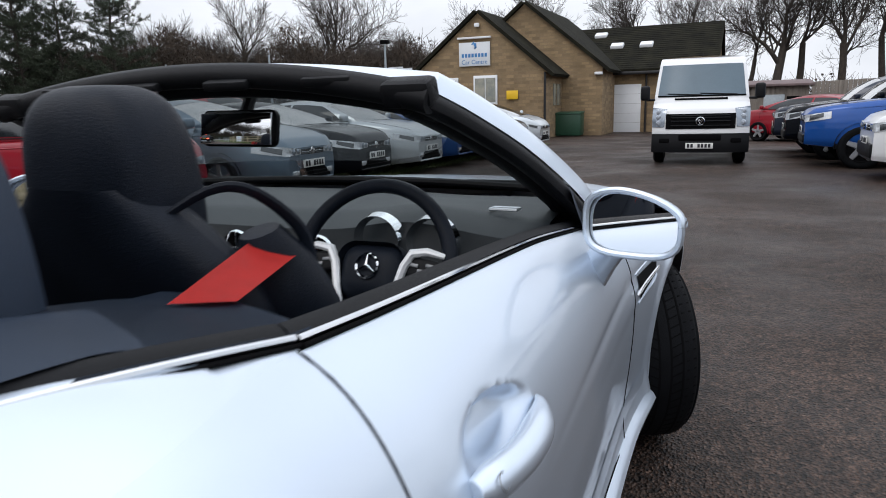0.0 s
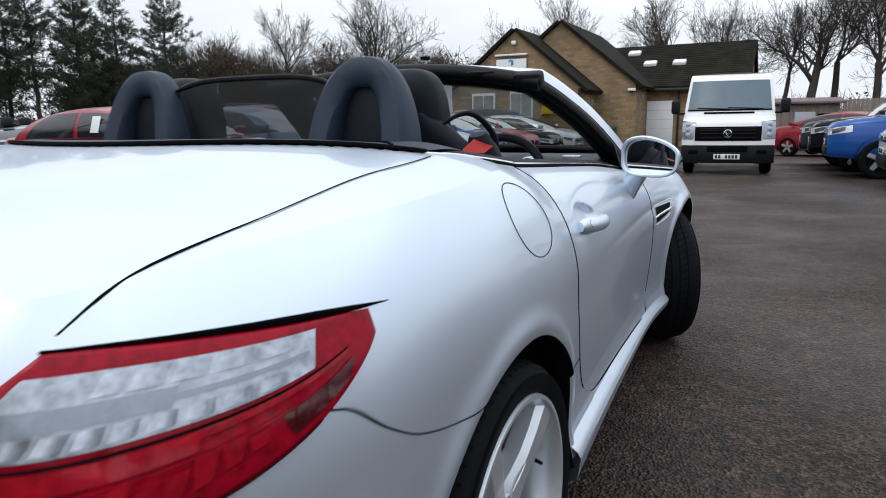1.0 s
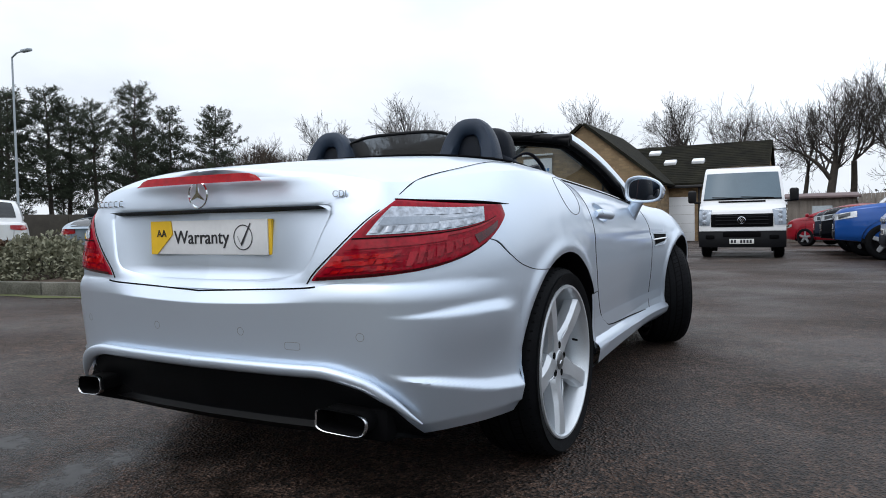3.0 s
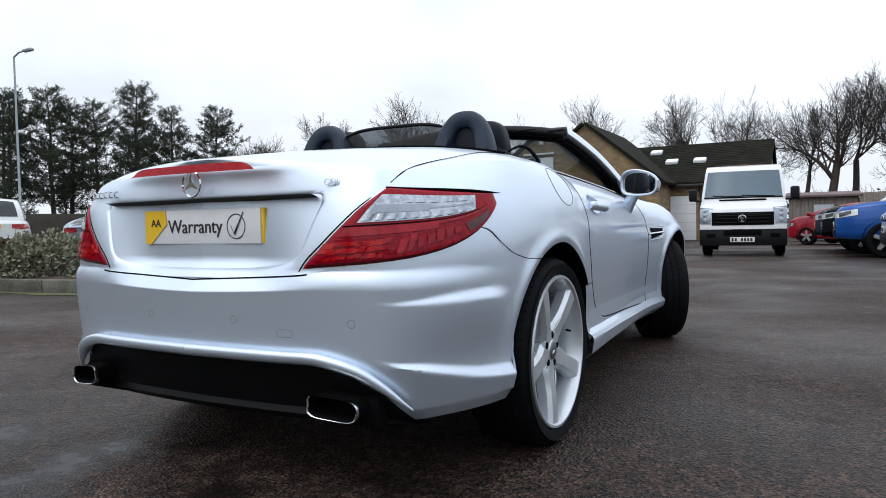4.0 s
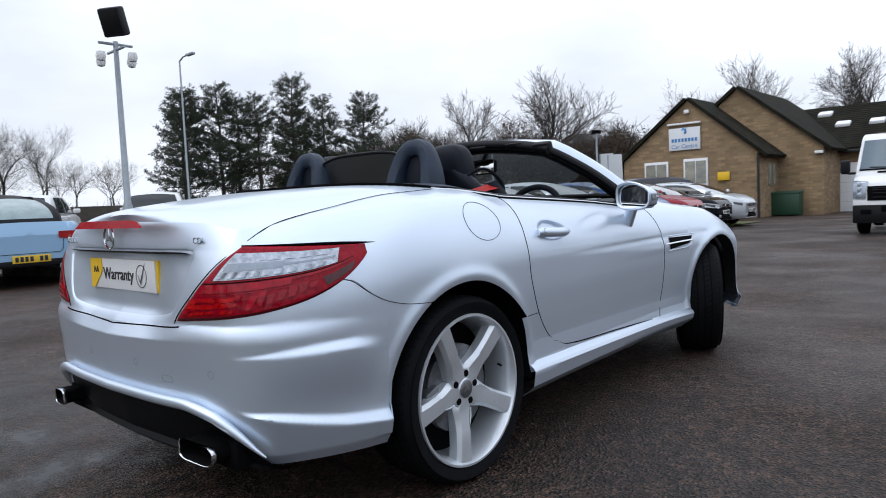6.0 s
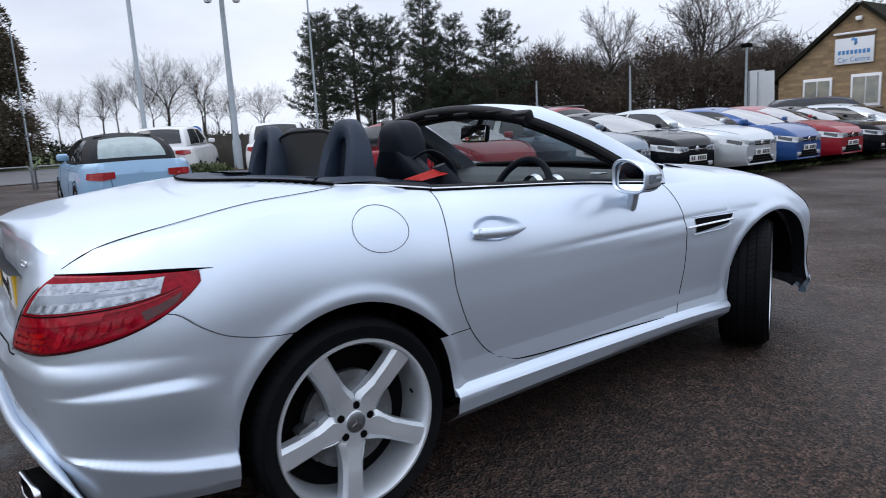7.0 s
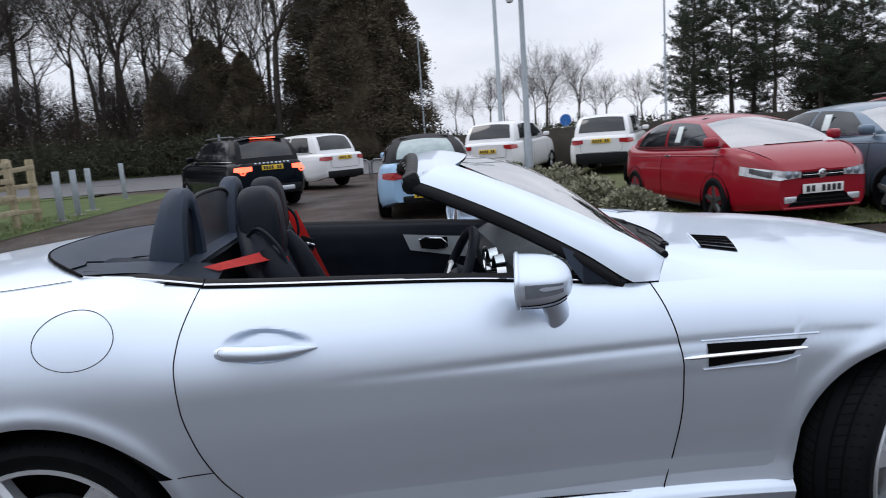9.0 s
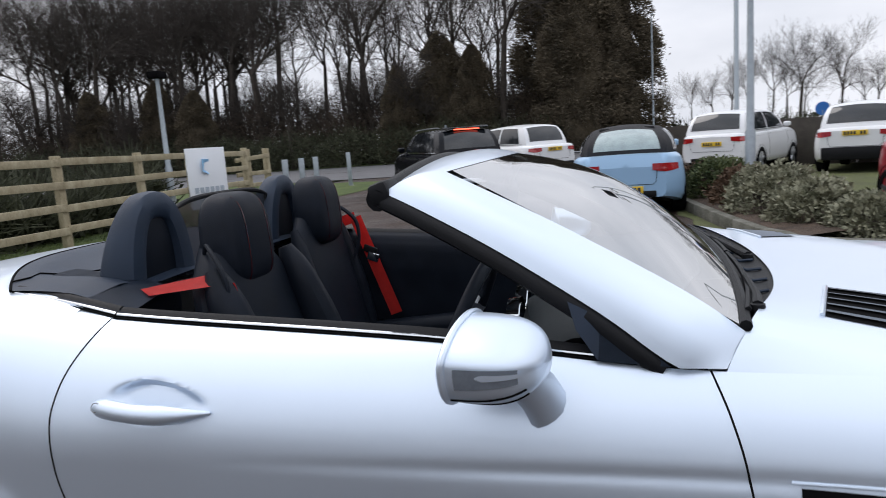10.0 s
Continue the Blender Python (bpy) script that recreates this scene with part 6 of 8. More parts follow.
# the row along the edge of the yard
car("hatchback", "red three-door hatchback with dark wheels parked on the grass edge", facing(-7.3, 6.1, -88, -.03), paint=P_RED, rim=DARKRIM, cards=1, **HATCH)
car("estate_car", "steel-blue hatchback with chrome window trim parked in a row", facing(-6.9, 8.25, -90), paint=P_STEEL, cards=1, **ESTATE)
car("saloon_car", "black saloon with bright window trim parked in a row", facing(-7.0, 10.25, -90), paint=P_BLACK, rim=DARKRIM, **SALOON)
car("hatchback", "pale silver five-door hatchback parked in a row", facing(-6.88, 12.3, -90), paint=P_SILV, rim=MIDRIM, **ESTATE)
car("hatchback", "dark blue hatchback parked in a row", facing(-6.74, 14.2, -90), paint=P_BLUE, **HATCH)
car("estate_car", "red estate car parked in a row", facing(-6.86, 16.2, -90), paint=P_RED, **ESTATE)
car("saloon_car", "black saloon car parked near the building", facing(-6.85, 18.2, -90), paint=P_BLACK, **SALOON)
car("hatchback", "silver hatchback parked near the building", facing(-6.6, 20.2, -90), paint=P_SILV, **HATCH)
car("estate_car", "dark red estate car with roof rails behind the row", facing(-11.6, 12.4, 90), paint=P_RED, rails=True, **{**SUV, "H": 1.68})
car("saloon_car", "silver saloon car behind the row", facing(-13.0, 15.8, 90), paint=P_SILV, **SALOON)
# beyond the planted bed and at the exit
car("convertible", "pale blue rounded convertible with black canvas roof up", facing(-11.2, 1.75, 88), paint=P_PALEBLUE, roof_paint=SOFTTOP, **BEETLE)
car("suv", "white compact sport utility car parked beyond the bed", facing(-19.2, 5.0, 62), paint=P_WHITE, **{**SUV, "lower_black": .0})
car("suv", "white off-road car with black bumper and dark rear window", facing(-18.0, 7.9, 64), paint=P_WHITE, **{**SUV, "lower_black": .3})
car("hatchback", "grey-blue small car beyond the bed", facing(-13.0, 8.4, 40, -.04), paint=P_GREYB, **{**HATCH, "L": 3.7, "H": 1.26})
disco = car("suv", "black off-road car with lit brake lamps at the exit", facing(-15.6, -2.9, 122), paint=P_BLACK, lit=True, rails=True, **SUV)
bm = bmesh.new()
box(bm, (.62, .04, .03), pose(0, -1.90, 1.665, 0, 0, 0), .008, 2)
part("high_brake_lamp", bm, BRAKEON, disco, "lit high brake lamp strip")
bm = bmesh.new()
box(bm, (1.1, .26, .03), pose(0, -1.80, 1.70, 4), .012, 2)
part("roof_spoiler", bm, P_BLACK, disco)
bm = bmesh.new()
box(bm, (1.0, .03, .11), pose(0, -2.335, .47, 0, 0, 0), .02, 2)
part("skid_plate", bm, ALLOY, disco, "bright silver rear guard")
for k in range(9):
    bm = bmesh.new()
    box(bm, (.055, .008, .045), pose(-.40 + .10 * k, -2.316, 1.075), .004)
    part("letter_bar", bm, CHROME, disco)
for s in (1, -1):
    bm = bmesh.new()
    lathe(bm, [(.045, .0), (.058, .012), (.072, .0)], 20, pose(s * .72, -2.318, .90, 0, 0, -90))
    part("lamp_ring", bm, BRAKEON, disco, "lit ring in the brake lamp")
car("pickup", "white pickup with a hard canopy on the road", facing(-21.2, -2.0, 132), paint=P_WHITE, **{**SUV, "L": 5.0, "H": 1.78})
# the row across the yard
car("pickup", "bright blue pickup truck parked across the yard", facing(4.68, 15.2, 90), paint=P_BRIGHT, group="parked pickups", **PICK)
car("pickup", "black pickup truck beside the blue one", facing(4.45, 17.4, 90), paint=P_BLACK, group="parked pickups", **PICK)
car("pickup", "dark grey pickup truck beside the black one", facing(4.3, 19.6, 90), paint=P_NAVY, group="parked pickups", **PICK)
car("suv", "white sport utility car parked across the yard", facing(5.12, 12.6, 90), paint=P_WHITE, **SUV)
car("hatchback", "red hatchback parked by the sheds", facing(2.9, 25.0, 60), paint=P_RED, **HATCH)

car("minibus", "dark blue passenger van behind the parked row", facing(-8.5, 23.8, -66), paint=P_NAVY, **{**SUV, "L": 5.0, "H": 1.78, "lower_black": .0})


# ---- white panel van ----
def panel_van(m):
    ob = thing("van", "white panel van with black bumper and grille, parked facing the yard", "van", "", m)
    W, H = .93, 2.18

    def face(x, v):
        """The front from the bumper up over bonnet and screen: v 0 low, 1 roof."""
        prof = [(.0, .26), (.0, .53), (-.02, .93), (-.10, 1.12), (-.34, 1.25), (-.42, 1.33), (-.80, 2.02), (-.92, 2.12), (-1.2, H)]
        k = min(int(v * 8), 7)
        f = v * 8 - k
        y, z = lerp(prof[k][0], prof[k + 1][0], f), lerp(prof[k][1], prof[k + 1][1], f)
        w = W * (1 - .13 * max(0, (z - 1.15) / 1.13) ** 1.3)
        return Vector((x * w, y - .16 * abs(x) ** 3.2, z))
    bm = bmesh.new()
    sheet(bm, face, frange(-1, 1, 20), frange(0, 1, 40))
    for s in (1, -1):
        sheet(bm, lambda a, v: Vector((face(s, v).x, lerp(face(s, v).y, -5.2, a), face(s, v).z)), frange(0, 1, 8), frange(0, 1, 24))
    sheet(bm, lambda a, x: Vector((face(x, 1).x, lerp(face(x, 1).y, -5.2, a), H + .03 * (1 - x * x))), frange(0, 1, 6), frange(-1, 1, 10))
    bmesh.ops.remove_doubles(bm, verts=bm.verts, dist=.003)
    body = part("body", bm, P_WHITE, ob, sharp=45)
    bm = bmesh.new()
    sheet(bm, lambda x, v: face(x, v) + Vector((0, .008, .004)), frange(-.93, .93, 18), frange(.632, .75, 8))
    part("windscreen", bm, shader("van_screen", (.10, .145, .18), .35, 0, var=.15, scale=1.4, spec=.4), ob, "broad tinted windscreen")
    bm = bmesh.new()
    sheet(bm, lambda x, v: face(x, v) + Vector((0, .012, 0)), frange(-.71, .71, 12), frange(.188, .318, 5))
    g = part("grille", bm, GAP, body, "black grille with slats")
    for k in range(4):
        bm = bmesh.new()
        tube(bm, [face(x, .208 + .028 * k) + Vector((0, .02, 0)) for x in frange(-.6, .6, 8)], .012, 6)
        part("grille_bar", bm, TRIM, g)
    bm = bmesh.new()
    lathe(bm, [(.070, .0), (.078, .008), (.086, .0)], 28, pose(0, .03, .885, 0, 0, 90))
    for a, b in (((-.05, .04), (0, -.055)), ((.05, .04), (0, -.055)), ((-.028, .045), (0, -.0)), ((.028, .045), (0, 0))):
        tube(bm, [(a[0], .034, .885 + a[1]), (b[0], .034, .885 + b[1])], .008, 5)
    part("badge", bm, CHROME, g, "round bright badge")
    bm = bmesh.new()
    sheet(bm, lambda x, v: face(x, v) + Vector((0, .02 + .02 * math.sin(v * 20), 0)), frange(-1.0, 1.0, 16), frange(.0, .158, 8))
    bp = part("bumper", bm, TRIM, ob, "black plastic front bumper")
    bm = bmesh.new()
    box(bm, (.8, .03, .12), pose(0, .035, .56), .02)
    part("air_intake", bm, GAP, bp)
    bm = bmesh.new()
    box(bm, (.52, .012, .112), pose(0, .06, .40), .003)
    pl = part("number_plate", bm, PLATE_W, bp, "number plate with plain dark bars")
    for k in range(7):
        if k != 4:
            bm = bmesh.new()
            box(bm, (.045, .004, .075), pose(-.19 + .066 * k, .068, .40), .001)
            part("bar", bm, INK, pl)
    for s in (1, -1):
        bm = bmesh.new()
        sheet(bm, lambda a, b: face(lerp(.74 - .05 * b, 1.0, a) * s, lerp(.20, .385 + .03 * a, b)) + Vector((0, .014, 0)), frange(0, 1, 6), frange(0, 1, 5))
        hl = part("headlight", bm, LAMPGREY, body, "tall clear headlamp")
        for v in (.225, .275, .34):
            bm = bmesh.new()
            p = face(.86 * s, v)
            lathe(bm, [(0, .018), (.045, .012), (.055, 0)], 16, pose(p.x, p.y + .016, p.z, 0, 0, 90))
            part("lens", bm, CLEARLENS, hl)
        bm = bmesh.new()
        box(bm, (.19, .13, .30), pose(s * 1.10, -.42, 1.46, 0, 0, 0), .05, 3)
        part("door_mirror", bm, TRIM, ob, "black door mirror")
        bm = bmesh.new()
        box(bm, (.16, .06, .05), pose(s * .98, -.44, 1.32), .02)
        part("mirror_arm", bm, TRIM, ob)
        for yw in (-.85, -3.9):
            bm = bmesh.new()
            lathe(bm, [(.2, .0), (.29, .01), (.335, -.02), (.34, -.05), (.34, -.2), (.25, -.22)], 28)
            w = part("wheel", bm, RUBBER, ob)
            w.matrix_basis = pose(s * .90, yw, .34) @ Matrix.Diagonal((s, 1, 1, 1))
            bm = bmesh.new()
            lathe(bm, [(.21, .002), (.18, -.03), (0, -.03)], 20)
            part("rim", bm, MIDRIM, w)
    bm = bmesh.new()
    tube(bm, [face(x, .598) + Vector((0, .01, .012)) for x in frange(-.55, .55, 8)], .02, 6)
    part("bonnet_vent", bm, GAP, body)
    bm = bmesh.new()
    tube(bm, [face(x, .634) + Vector((0, .012, .006)) for x in frange(-.93, .93, 12)], .016, 6)
    part("screen_seal", bm, GAP, body)
    for xa, xb in ((-.75, .02), (-.02, .72)):
        bm = bmesh.new()
        tube(bm, [face(lerp(xa, xb, t), .637 + .006 * t) + Vector((0, .02, .008)) for t in frange(0, 1, 6)], .010, 5)
        part("wiper", bm, TRIM, ob)
    bm = bmesh.new()
    sheet(bm, lambda x, v: face(x, v) + Vector((0, .016, 0)), frange(-.98, .98, 14), frange(.160, .182, 3))
    part("bumper_lip", bm, P_WHITE, body)
    for s in (1, -1):
        bm = bmesh.new()
        box(bm, (.20, .03, .09), pose(s * .68, -.015, .50, 0, 0, -12 * s), .02, 2)
        part("fog_recess", bm, GAP, bp)
        bm = bmesh.new()
        tube(bm, [face(s, v) + Vector((s * .002, -.55, 0)) for v in (.18, .35, .52, .60)], .006, 5)
        part("door_gap", bm, GAP, body)
    bm = bmesh.new()
    tube(bm, [(0, -1.25, H + .02), (0, -1.28, H + .10)], [.012, .006], 6)
    part("aerial", bm, TRIM, body)
    return ob


panel_van(pose(.22, 14.75, ground_z(0, 15.3), 0, 0, 184))

# ---- the sales building ----


def stone_wall():
    """Tan coursed stone: small blocks with pale joints, weathered in patches."""
    m = shader("tan_brick", (.22, .155, .088), .9, color2=(.33, .24, .145), scale=1.2, bump=.006, bscale=30)
    n, l = m.node_tree.nodes, m.node_tree.links
    b = n["Principled BSDF"]
    src = b.inputs["Base Color"].links[0].from_socket
    tc, sp, ad, cb, br = n.new("ShaderNodeTexCoord"), n.new("ShaderNodeSeparateXYZ"), n.new("ShaderNodeMath"), n.new("ShaderNodeCombineXYZ"), n.new("ShaderNodeTexBrick")
    l.new(tc.outputs["Object"], sp.inputs[0])
    l.new(sp.outputs[0], ad.inputs[0])
    l.new(sp.outputs[1], ad.inputs[1])
    l.new(ad.outputs[0], cb.inputs[0])
    l.new(sp.outputs[2], cb.inputs[1])
    l.new(cb.outputs[0], br.inputs["Vector"])
    br.inputs["Scale"].default_value = 1.0
    br.inputs["Brick Width"].default_value, br.inputs["Row Height"].default_value, br.inputs["Mortar Size"].default_value = .34, .13, .012
    br.inputs["Color1"].default_value, br.inputs["Color2"].default_value, br.inputs["Mortar"].default_value = (.72, .70, .68, 1), (1.15, 1.12, 1.05, 1), (.85, .86, .86, 1)
    mx = n.new("ShaderNodeMix")
    mx.data_type, mx.blend_type = 'RGBA', 'MULTIPLY'
    mx.inputs[0].default_value = 1.0
    l.new(src, mx.inputs[6])
    l.new(br.outputs["Color"], mx.inputs[7])
    l.new(mx.outputs[2], b.inputs["Base Color"])
    return m


STONE = stone_wall()
ROOFT = shader("dark_roof_tiles", (.006, .006, .005), .95, color2=(.024, .023, .015), scale=1.6, bump=.012, bscale=22, spec=.12)
DOORW = shader("white_sheet_door", (.78, .80, .82), .5, var=.05, scale=2)
GUTTER = shader("black_gutter", (.015, .015, .017), .4, var=.2)
PANE = shader("window_pane", (.16, .18, .17), .1, 0, coat=.6, color2=(.38, .36, .28), scale=2.5)
SIGNW = shader("white_sign", (.74, .77, .8), .45, var=.03, scale=2)
SIGNB = shader("sign_blue", (.05, .22, .5), .45, var=.05)
TIMBER = shader("weathered_timber", (.23, .19, .11), .85, color2=(.42, .37, .25), scale=5, bump=.004, bscale=60, stretch=(1, 1, .3))
GALV = shader("galvanised_steel", (.33, .37, .40), .5, .6, var=.12, scale=12)
CONCRETE = shader("kerb_concrete", (.25, .24, .22), .9, var=.25, scale=6, bump=.004, bscale=60)

bld = thing("sales_building", "tan brick building with gables, dark roof and white garage door", "building")
GB = -.30


def gable_block(name, x0, x1, y0, y1, eave, apex, ax):
    bm = bmesh.new()
    prism(bm, [(x0, GB), (x1, GB), (x1, eave), (ax, apex), (x0, eave)], y1 - y0, pose(0, y0, 0))
    w = part("wall", bm, STONE, bld, "tan brick gable wall", smooth=False)
    for xa, xb in ((ax, x1), (ax, x0)):
        sg = 1 if xb > xa else -1
        d = Vector((xb - xa, 0, eave - apex)).normalized()
        bm = bmesh.new()
        n = Vector((-d.z * sg, 0, abs(d.x)))
        pts = [Vector((xa, y0 - .18, apex)) + n * .02, Vector((xb, y0 - .18, eave)) + d * .35 + n * .02]
        vs = [bm.verts.new(p + n * h + Vector((0, yy, 0))) for yy in (0, y1 - y0 + .2) for h in (0, .14) for p in pts]
        for q in ((0, 1, 3, 2), (4, 5, 7, 6), (0, 1, 5, 4), (2, 3, 7, 6), (0, 2, 6, 4), (1, 3, 7, 5)):
            bm.faces.new([vs[i] for i in q])
        part("roof", bm, ROOFT, bld, "dark tiled roof slope", smooth=False)
    return w


gable_block("front", -12.6, -6.55, 28.0, 37.5, 2.42, 4.9, -9.53)
gable_block("side", -11.8, -4.75, 30.5, 38.0, 2.6, 5.45, -8.25)
bm = bmesh.new()
prism(bm, [(33.5, GB), (42.5, GB), (42.5, 2.6), (38, 4.72), (33.5, 2.6)], 9.6, Matrix(((0, 1, 0, -10.0), (1, 0, 0, 0), (0, 0, 1, 0), (0, 0, 0, 1))))
part("wall", bm, STONE, bld, "tan brick garage wall", smooth=False)
for sg in (-1, 1):
    bm = bmesh.new()
    a, b = Vector((0, 38, 4.78)), Vector((0, 38 + sg * 4.9, 4.78 - 2.34))
    vs = [bm.verts.new(Vector((x, p.y, p.z + h))) for x in (-10.2, -.22) for h in (0, .14) for p in (a, b)]
    for q in ((0, 1, 3, 2), (4, 5, 7, 6), (0, 1, 5, 4), (2, 3, 7, 6), (0, 2, 6, 4), (1, 3, 7, 5)):
        bm.faces.new([vs[i] for i in q])
    part("roof", bm, ROOFT, bld, "dark mossy tiled roof slope", smooth=False)
# tile courses on the slope in view
for k in range(22):
    t = (k + .5) / 22
    bm = bmesh.new()
    box(bm, (9.9, .05, .009), pose(-5.2, 38 - 4.85 * t, 4.78 - 2.32 * t + .155, 25.5))
    part("tile_course", bm, ROOFT, bld, smooth=False)
for x, y, z in ((-6.1, 37.0, 4.36), (-5.04, 35.6, 3.70), (-3.63, 35.6, 3.70)):
    bm = bmesh.new()
    box(bm, (.62, .55, .22), pose(x, y, z + .1, 20), .06)
    part("roof_vent", bm, DOORW, bld, "white roof vent box")
# garage door: panel and seams
bm = bmesh.new()
box(bm, (2.45, .06, 2.2), pose(-4.75, 33.48, GB + 1.1), .01)
gd = part("garage_door", bm, DOORW, bld, "white roller garage door")
for k in range(4):
    bm = bmesh.new()
    box(bm, (2.4, .006, .008), pose(-4.75, 33.448, GB + .44 * (k + 1)))
    part("slat_line", bm, CONCRETE, gd)
bm = bmesh.new()
box(bm, (5.2, .14, .14), pose(-2.5, 33.1, 2.40), .03)
part("gutter", bm, GUTTER, bld, "black gutter")
for x, y in ((-6.6, 27.94), (-3.3, 33.4), (-.1, 33.4)):
    bm = bmesh.new()
    tube(bm, [(x, y, GB), (x, y, 2.4)], .05, 8)
    part("downpipe", bm, GUTTER, bld)
for x, y, w, h, z in ((-9.2, 27.97, .95, 1.1, 1.75), (-11.0, 27.97, 1.0, 1.1, 1.7)):
    bm = bmesh.new()
    box(bm, (w + .12, .06, h + .12), pose(x, y, z), .01)
    wd = part("window", bm, DOORW, bld, "white framed window")
    for sx in (-.25, .25):
        bm = bmesh.new()
        box(bm, (w * .46, .02, h * .9), pose(x + sx * w, y - .035, z))
        part("pane", bm, PANE, wd)
    bm = bmesh.new()
    box(bm, (w + .3, .16, .06), pose(x, y - .05, z - h / 2 - .1), .01)
    part("window_sill", bm, CONCRETE, wd)
for y in (29.3, 29.95):
    bm = bmesh.new()
    box(bm, (.06, .5, .9), pose(-6.53, y, 1.5), .01)
    part("window", bm, PANE, bld)
bm = bmesh.new()
box(bm, (.22, .12, .16), pose(-9.53, 27.9, 4.42), .03)
part("alarm_box", bm, DOORW, bld)
bm = bmesh.new()
box(bm, (.34, .2, .12), pose(-4.9, 30.4, 2.35), .03)
part("wall_lamp", bm, DOORW, bld)
# the hanging sign
sign = thing("wall_sign", "white sign board with blue mark on the gable", "sign", m=pose(-9.66, 27.93, 3.25))
bm = bmesh.new()
box(bm, (1.40, .05, .97), None, .01)
part("board", bm, SIGNW, sign)
bm = bmesh.new()
tube(bm, [(.02, -.03, .20), (.10, -.03, .27), (.08, -.03, .42), (-.04, -.03, .46), (-.12, -.03, .38)], [.03, .09, .10, .06, .02], 8, flat=.1)
part("mark", bm, SIGNB, sign)
for k, (t, w) in enumerate((("", 1.15), ("Car Centre", 1.2))):
    if t:
        words("lettering", t, .25, pose(.0, -.03, -.33) @ pose(0, 0, 0, 90), SIGNB, sign)
    else:
        bm = bmesh.new()
        for j in range(8):
            box(bm, (.10, .01, .15), pose(-.52 + .148 * j, -.03, -.05))
        part("name_bar", bm, SIGNB, sign)
bm = bmesh.new()
box(bm, (1.5, .12, .08), pose(0, -.04, .66), .02)
part("lamp_trough", bm, DOORW, sign)
ys = thing("notice", "yellow notice board on the wall", "sign", m=pose(-8.0, 27.93, 1.52))
bm = bmesh.new()
box(bm, (.5, .03, .36), None, .01)
part("board", bm, YELLOW, ys)
for x, y, h in ((-12.3, 25.2, 3.0), (-11.6, 24.6, 2.9)):
    fl = thing("banner_flag", "tall white feather banner beside the building", "banner", m=pose(x, y, -.27))
    bm = bmesh.new()
    sheet(bm, lambda a, v: Vector((lerp(0, .75 - .15 * v, a), .05 * math.sin(a * 4 + v * 3), lerp(.4, h, v))), frange(0, 1, 6), frange(0, 1, 10))
    bmesh.ops.solidify(bm, geom=bm.faces, thickness=.01)
    part("cloth", bm, SIGNW, fl)
    bm = bmesh.new()
    tube(bm, [(-.02, 0, 0), (-.02, 0, h)], .025, 6)
    part("pole", bm, GALV, fl)

# shed and boarded fence at the far end
BOARDS = shader("old_boards", (.13, .115, .10), .9, color2=(.24, .21, .18), scale=2, stretch=(6, 6, .5))
shed = thing("shed", "low weathered timber shed behind the parked cars", "shed", m=pose(1.95, 32.0, -.3))
for k in range(17):
    bm = bmesh.new()
    box(bm, (.145, .03, 1.9), pose(-1.2 + .15 * k, -1.2 + .006 * (k % 2), .95), .004)
    part("board", bm, BOARDS, shed)
bm = bmesh.new()
box(bm, (2.55, 2.3, 1.9), pose(0, 0, .95))
part("wall", bm, BOARDS, shed)
bm = bmesh.new()
box(bm, (2.9, 2.9, .10), pose(0, 0, 2.02, 4), .02)
part("roof", bm, shader("felt_roof", (.16, .12, .12), .9, var=.3, scale=3), shed, "faded felt roof")
# black slab on the wall for the shade inside the doorway
bm = bmesh.new()
box(bm, (.55, .05, 1.35), pose(.78, -1.23, .8))
part("doorway", bm, GAP, shed, "dark open doorway")
bm = bmesh.new()
box(bm, (.75, .06, 1.5), pose(.05, -1.24, .8), .01)
part("door", bm, GALV, shed, "pale grey door")
end_fence = thing("panel_fence", "grey weathered boarded fence behind the pickups", "fence", m=pose(3.3, 30.6, -.3))
for k in range(60):
    bm = bmesh.new()
    box(bm, (.145, .025, 2.0 + .004 * k + .01 * (k % 3)), pose(.075 + .15 * k, -.02 * k + .008 * (k % 2), 1.0 + .002 * k), .004)
    part("board", bm, BOARDS, end_fence)
cont = thing("container", "blue steel container behind the sheds", "container", m=pose(12.5, 30.0, -.3))
bm = bmesh.new()
box(bm, (6, 2.4, 2.6), pose(0, 0, 1.3), .03)
part("box", bm, P_NAVY, cont)
hedge_wall = thing("boundary_fence", "long dark boarded fence along the yard", "fence", m=pose(-20.5, 17, -.15))
for k in range(16):
    bm = bmesh.new()
    box(bm, (.05, 1.78, 1.5), pose(0, -13.2 + 1.8 * k, .75), .01)
    part("board_panel", bm, shader("dark_boards", (.05, .043, .035), .9, var=.3, scale=3) if k == 0 else bpy.data.materials["dark_boards"], hedge_wall)

# ---- verges, road ----
def strip(name, pts, z, material, label, kind="structure"):
    bm = bmesh.new()
    vs = [bm.verts.new((x, y, ground_z(x, y) + z)) for x, y in pts]
    bm.faces.new(vs)
    bmesh.ops.triangulate(bm, faces=bm.faces)
    return tagged(part(name, bm, material, smooth=False), label, name, kind=kind)


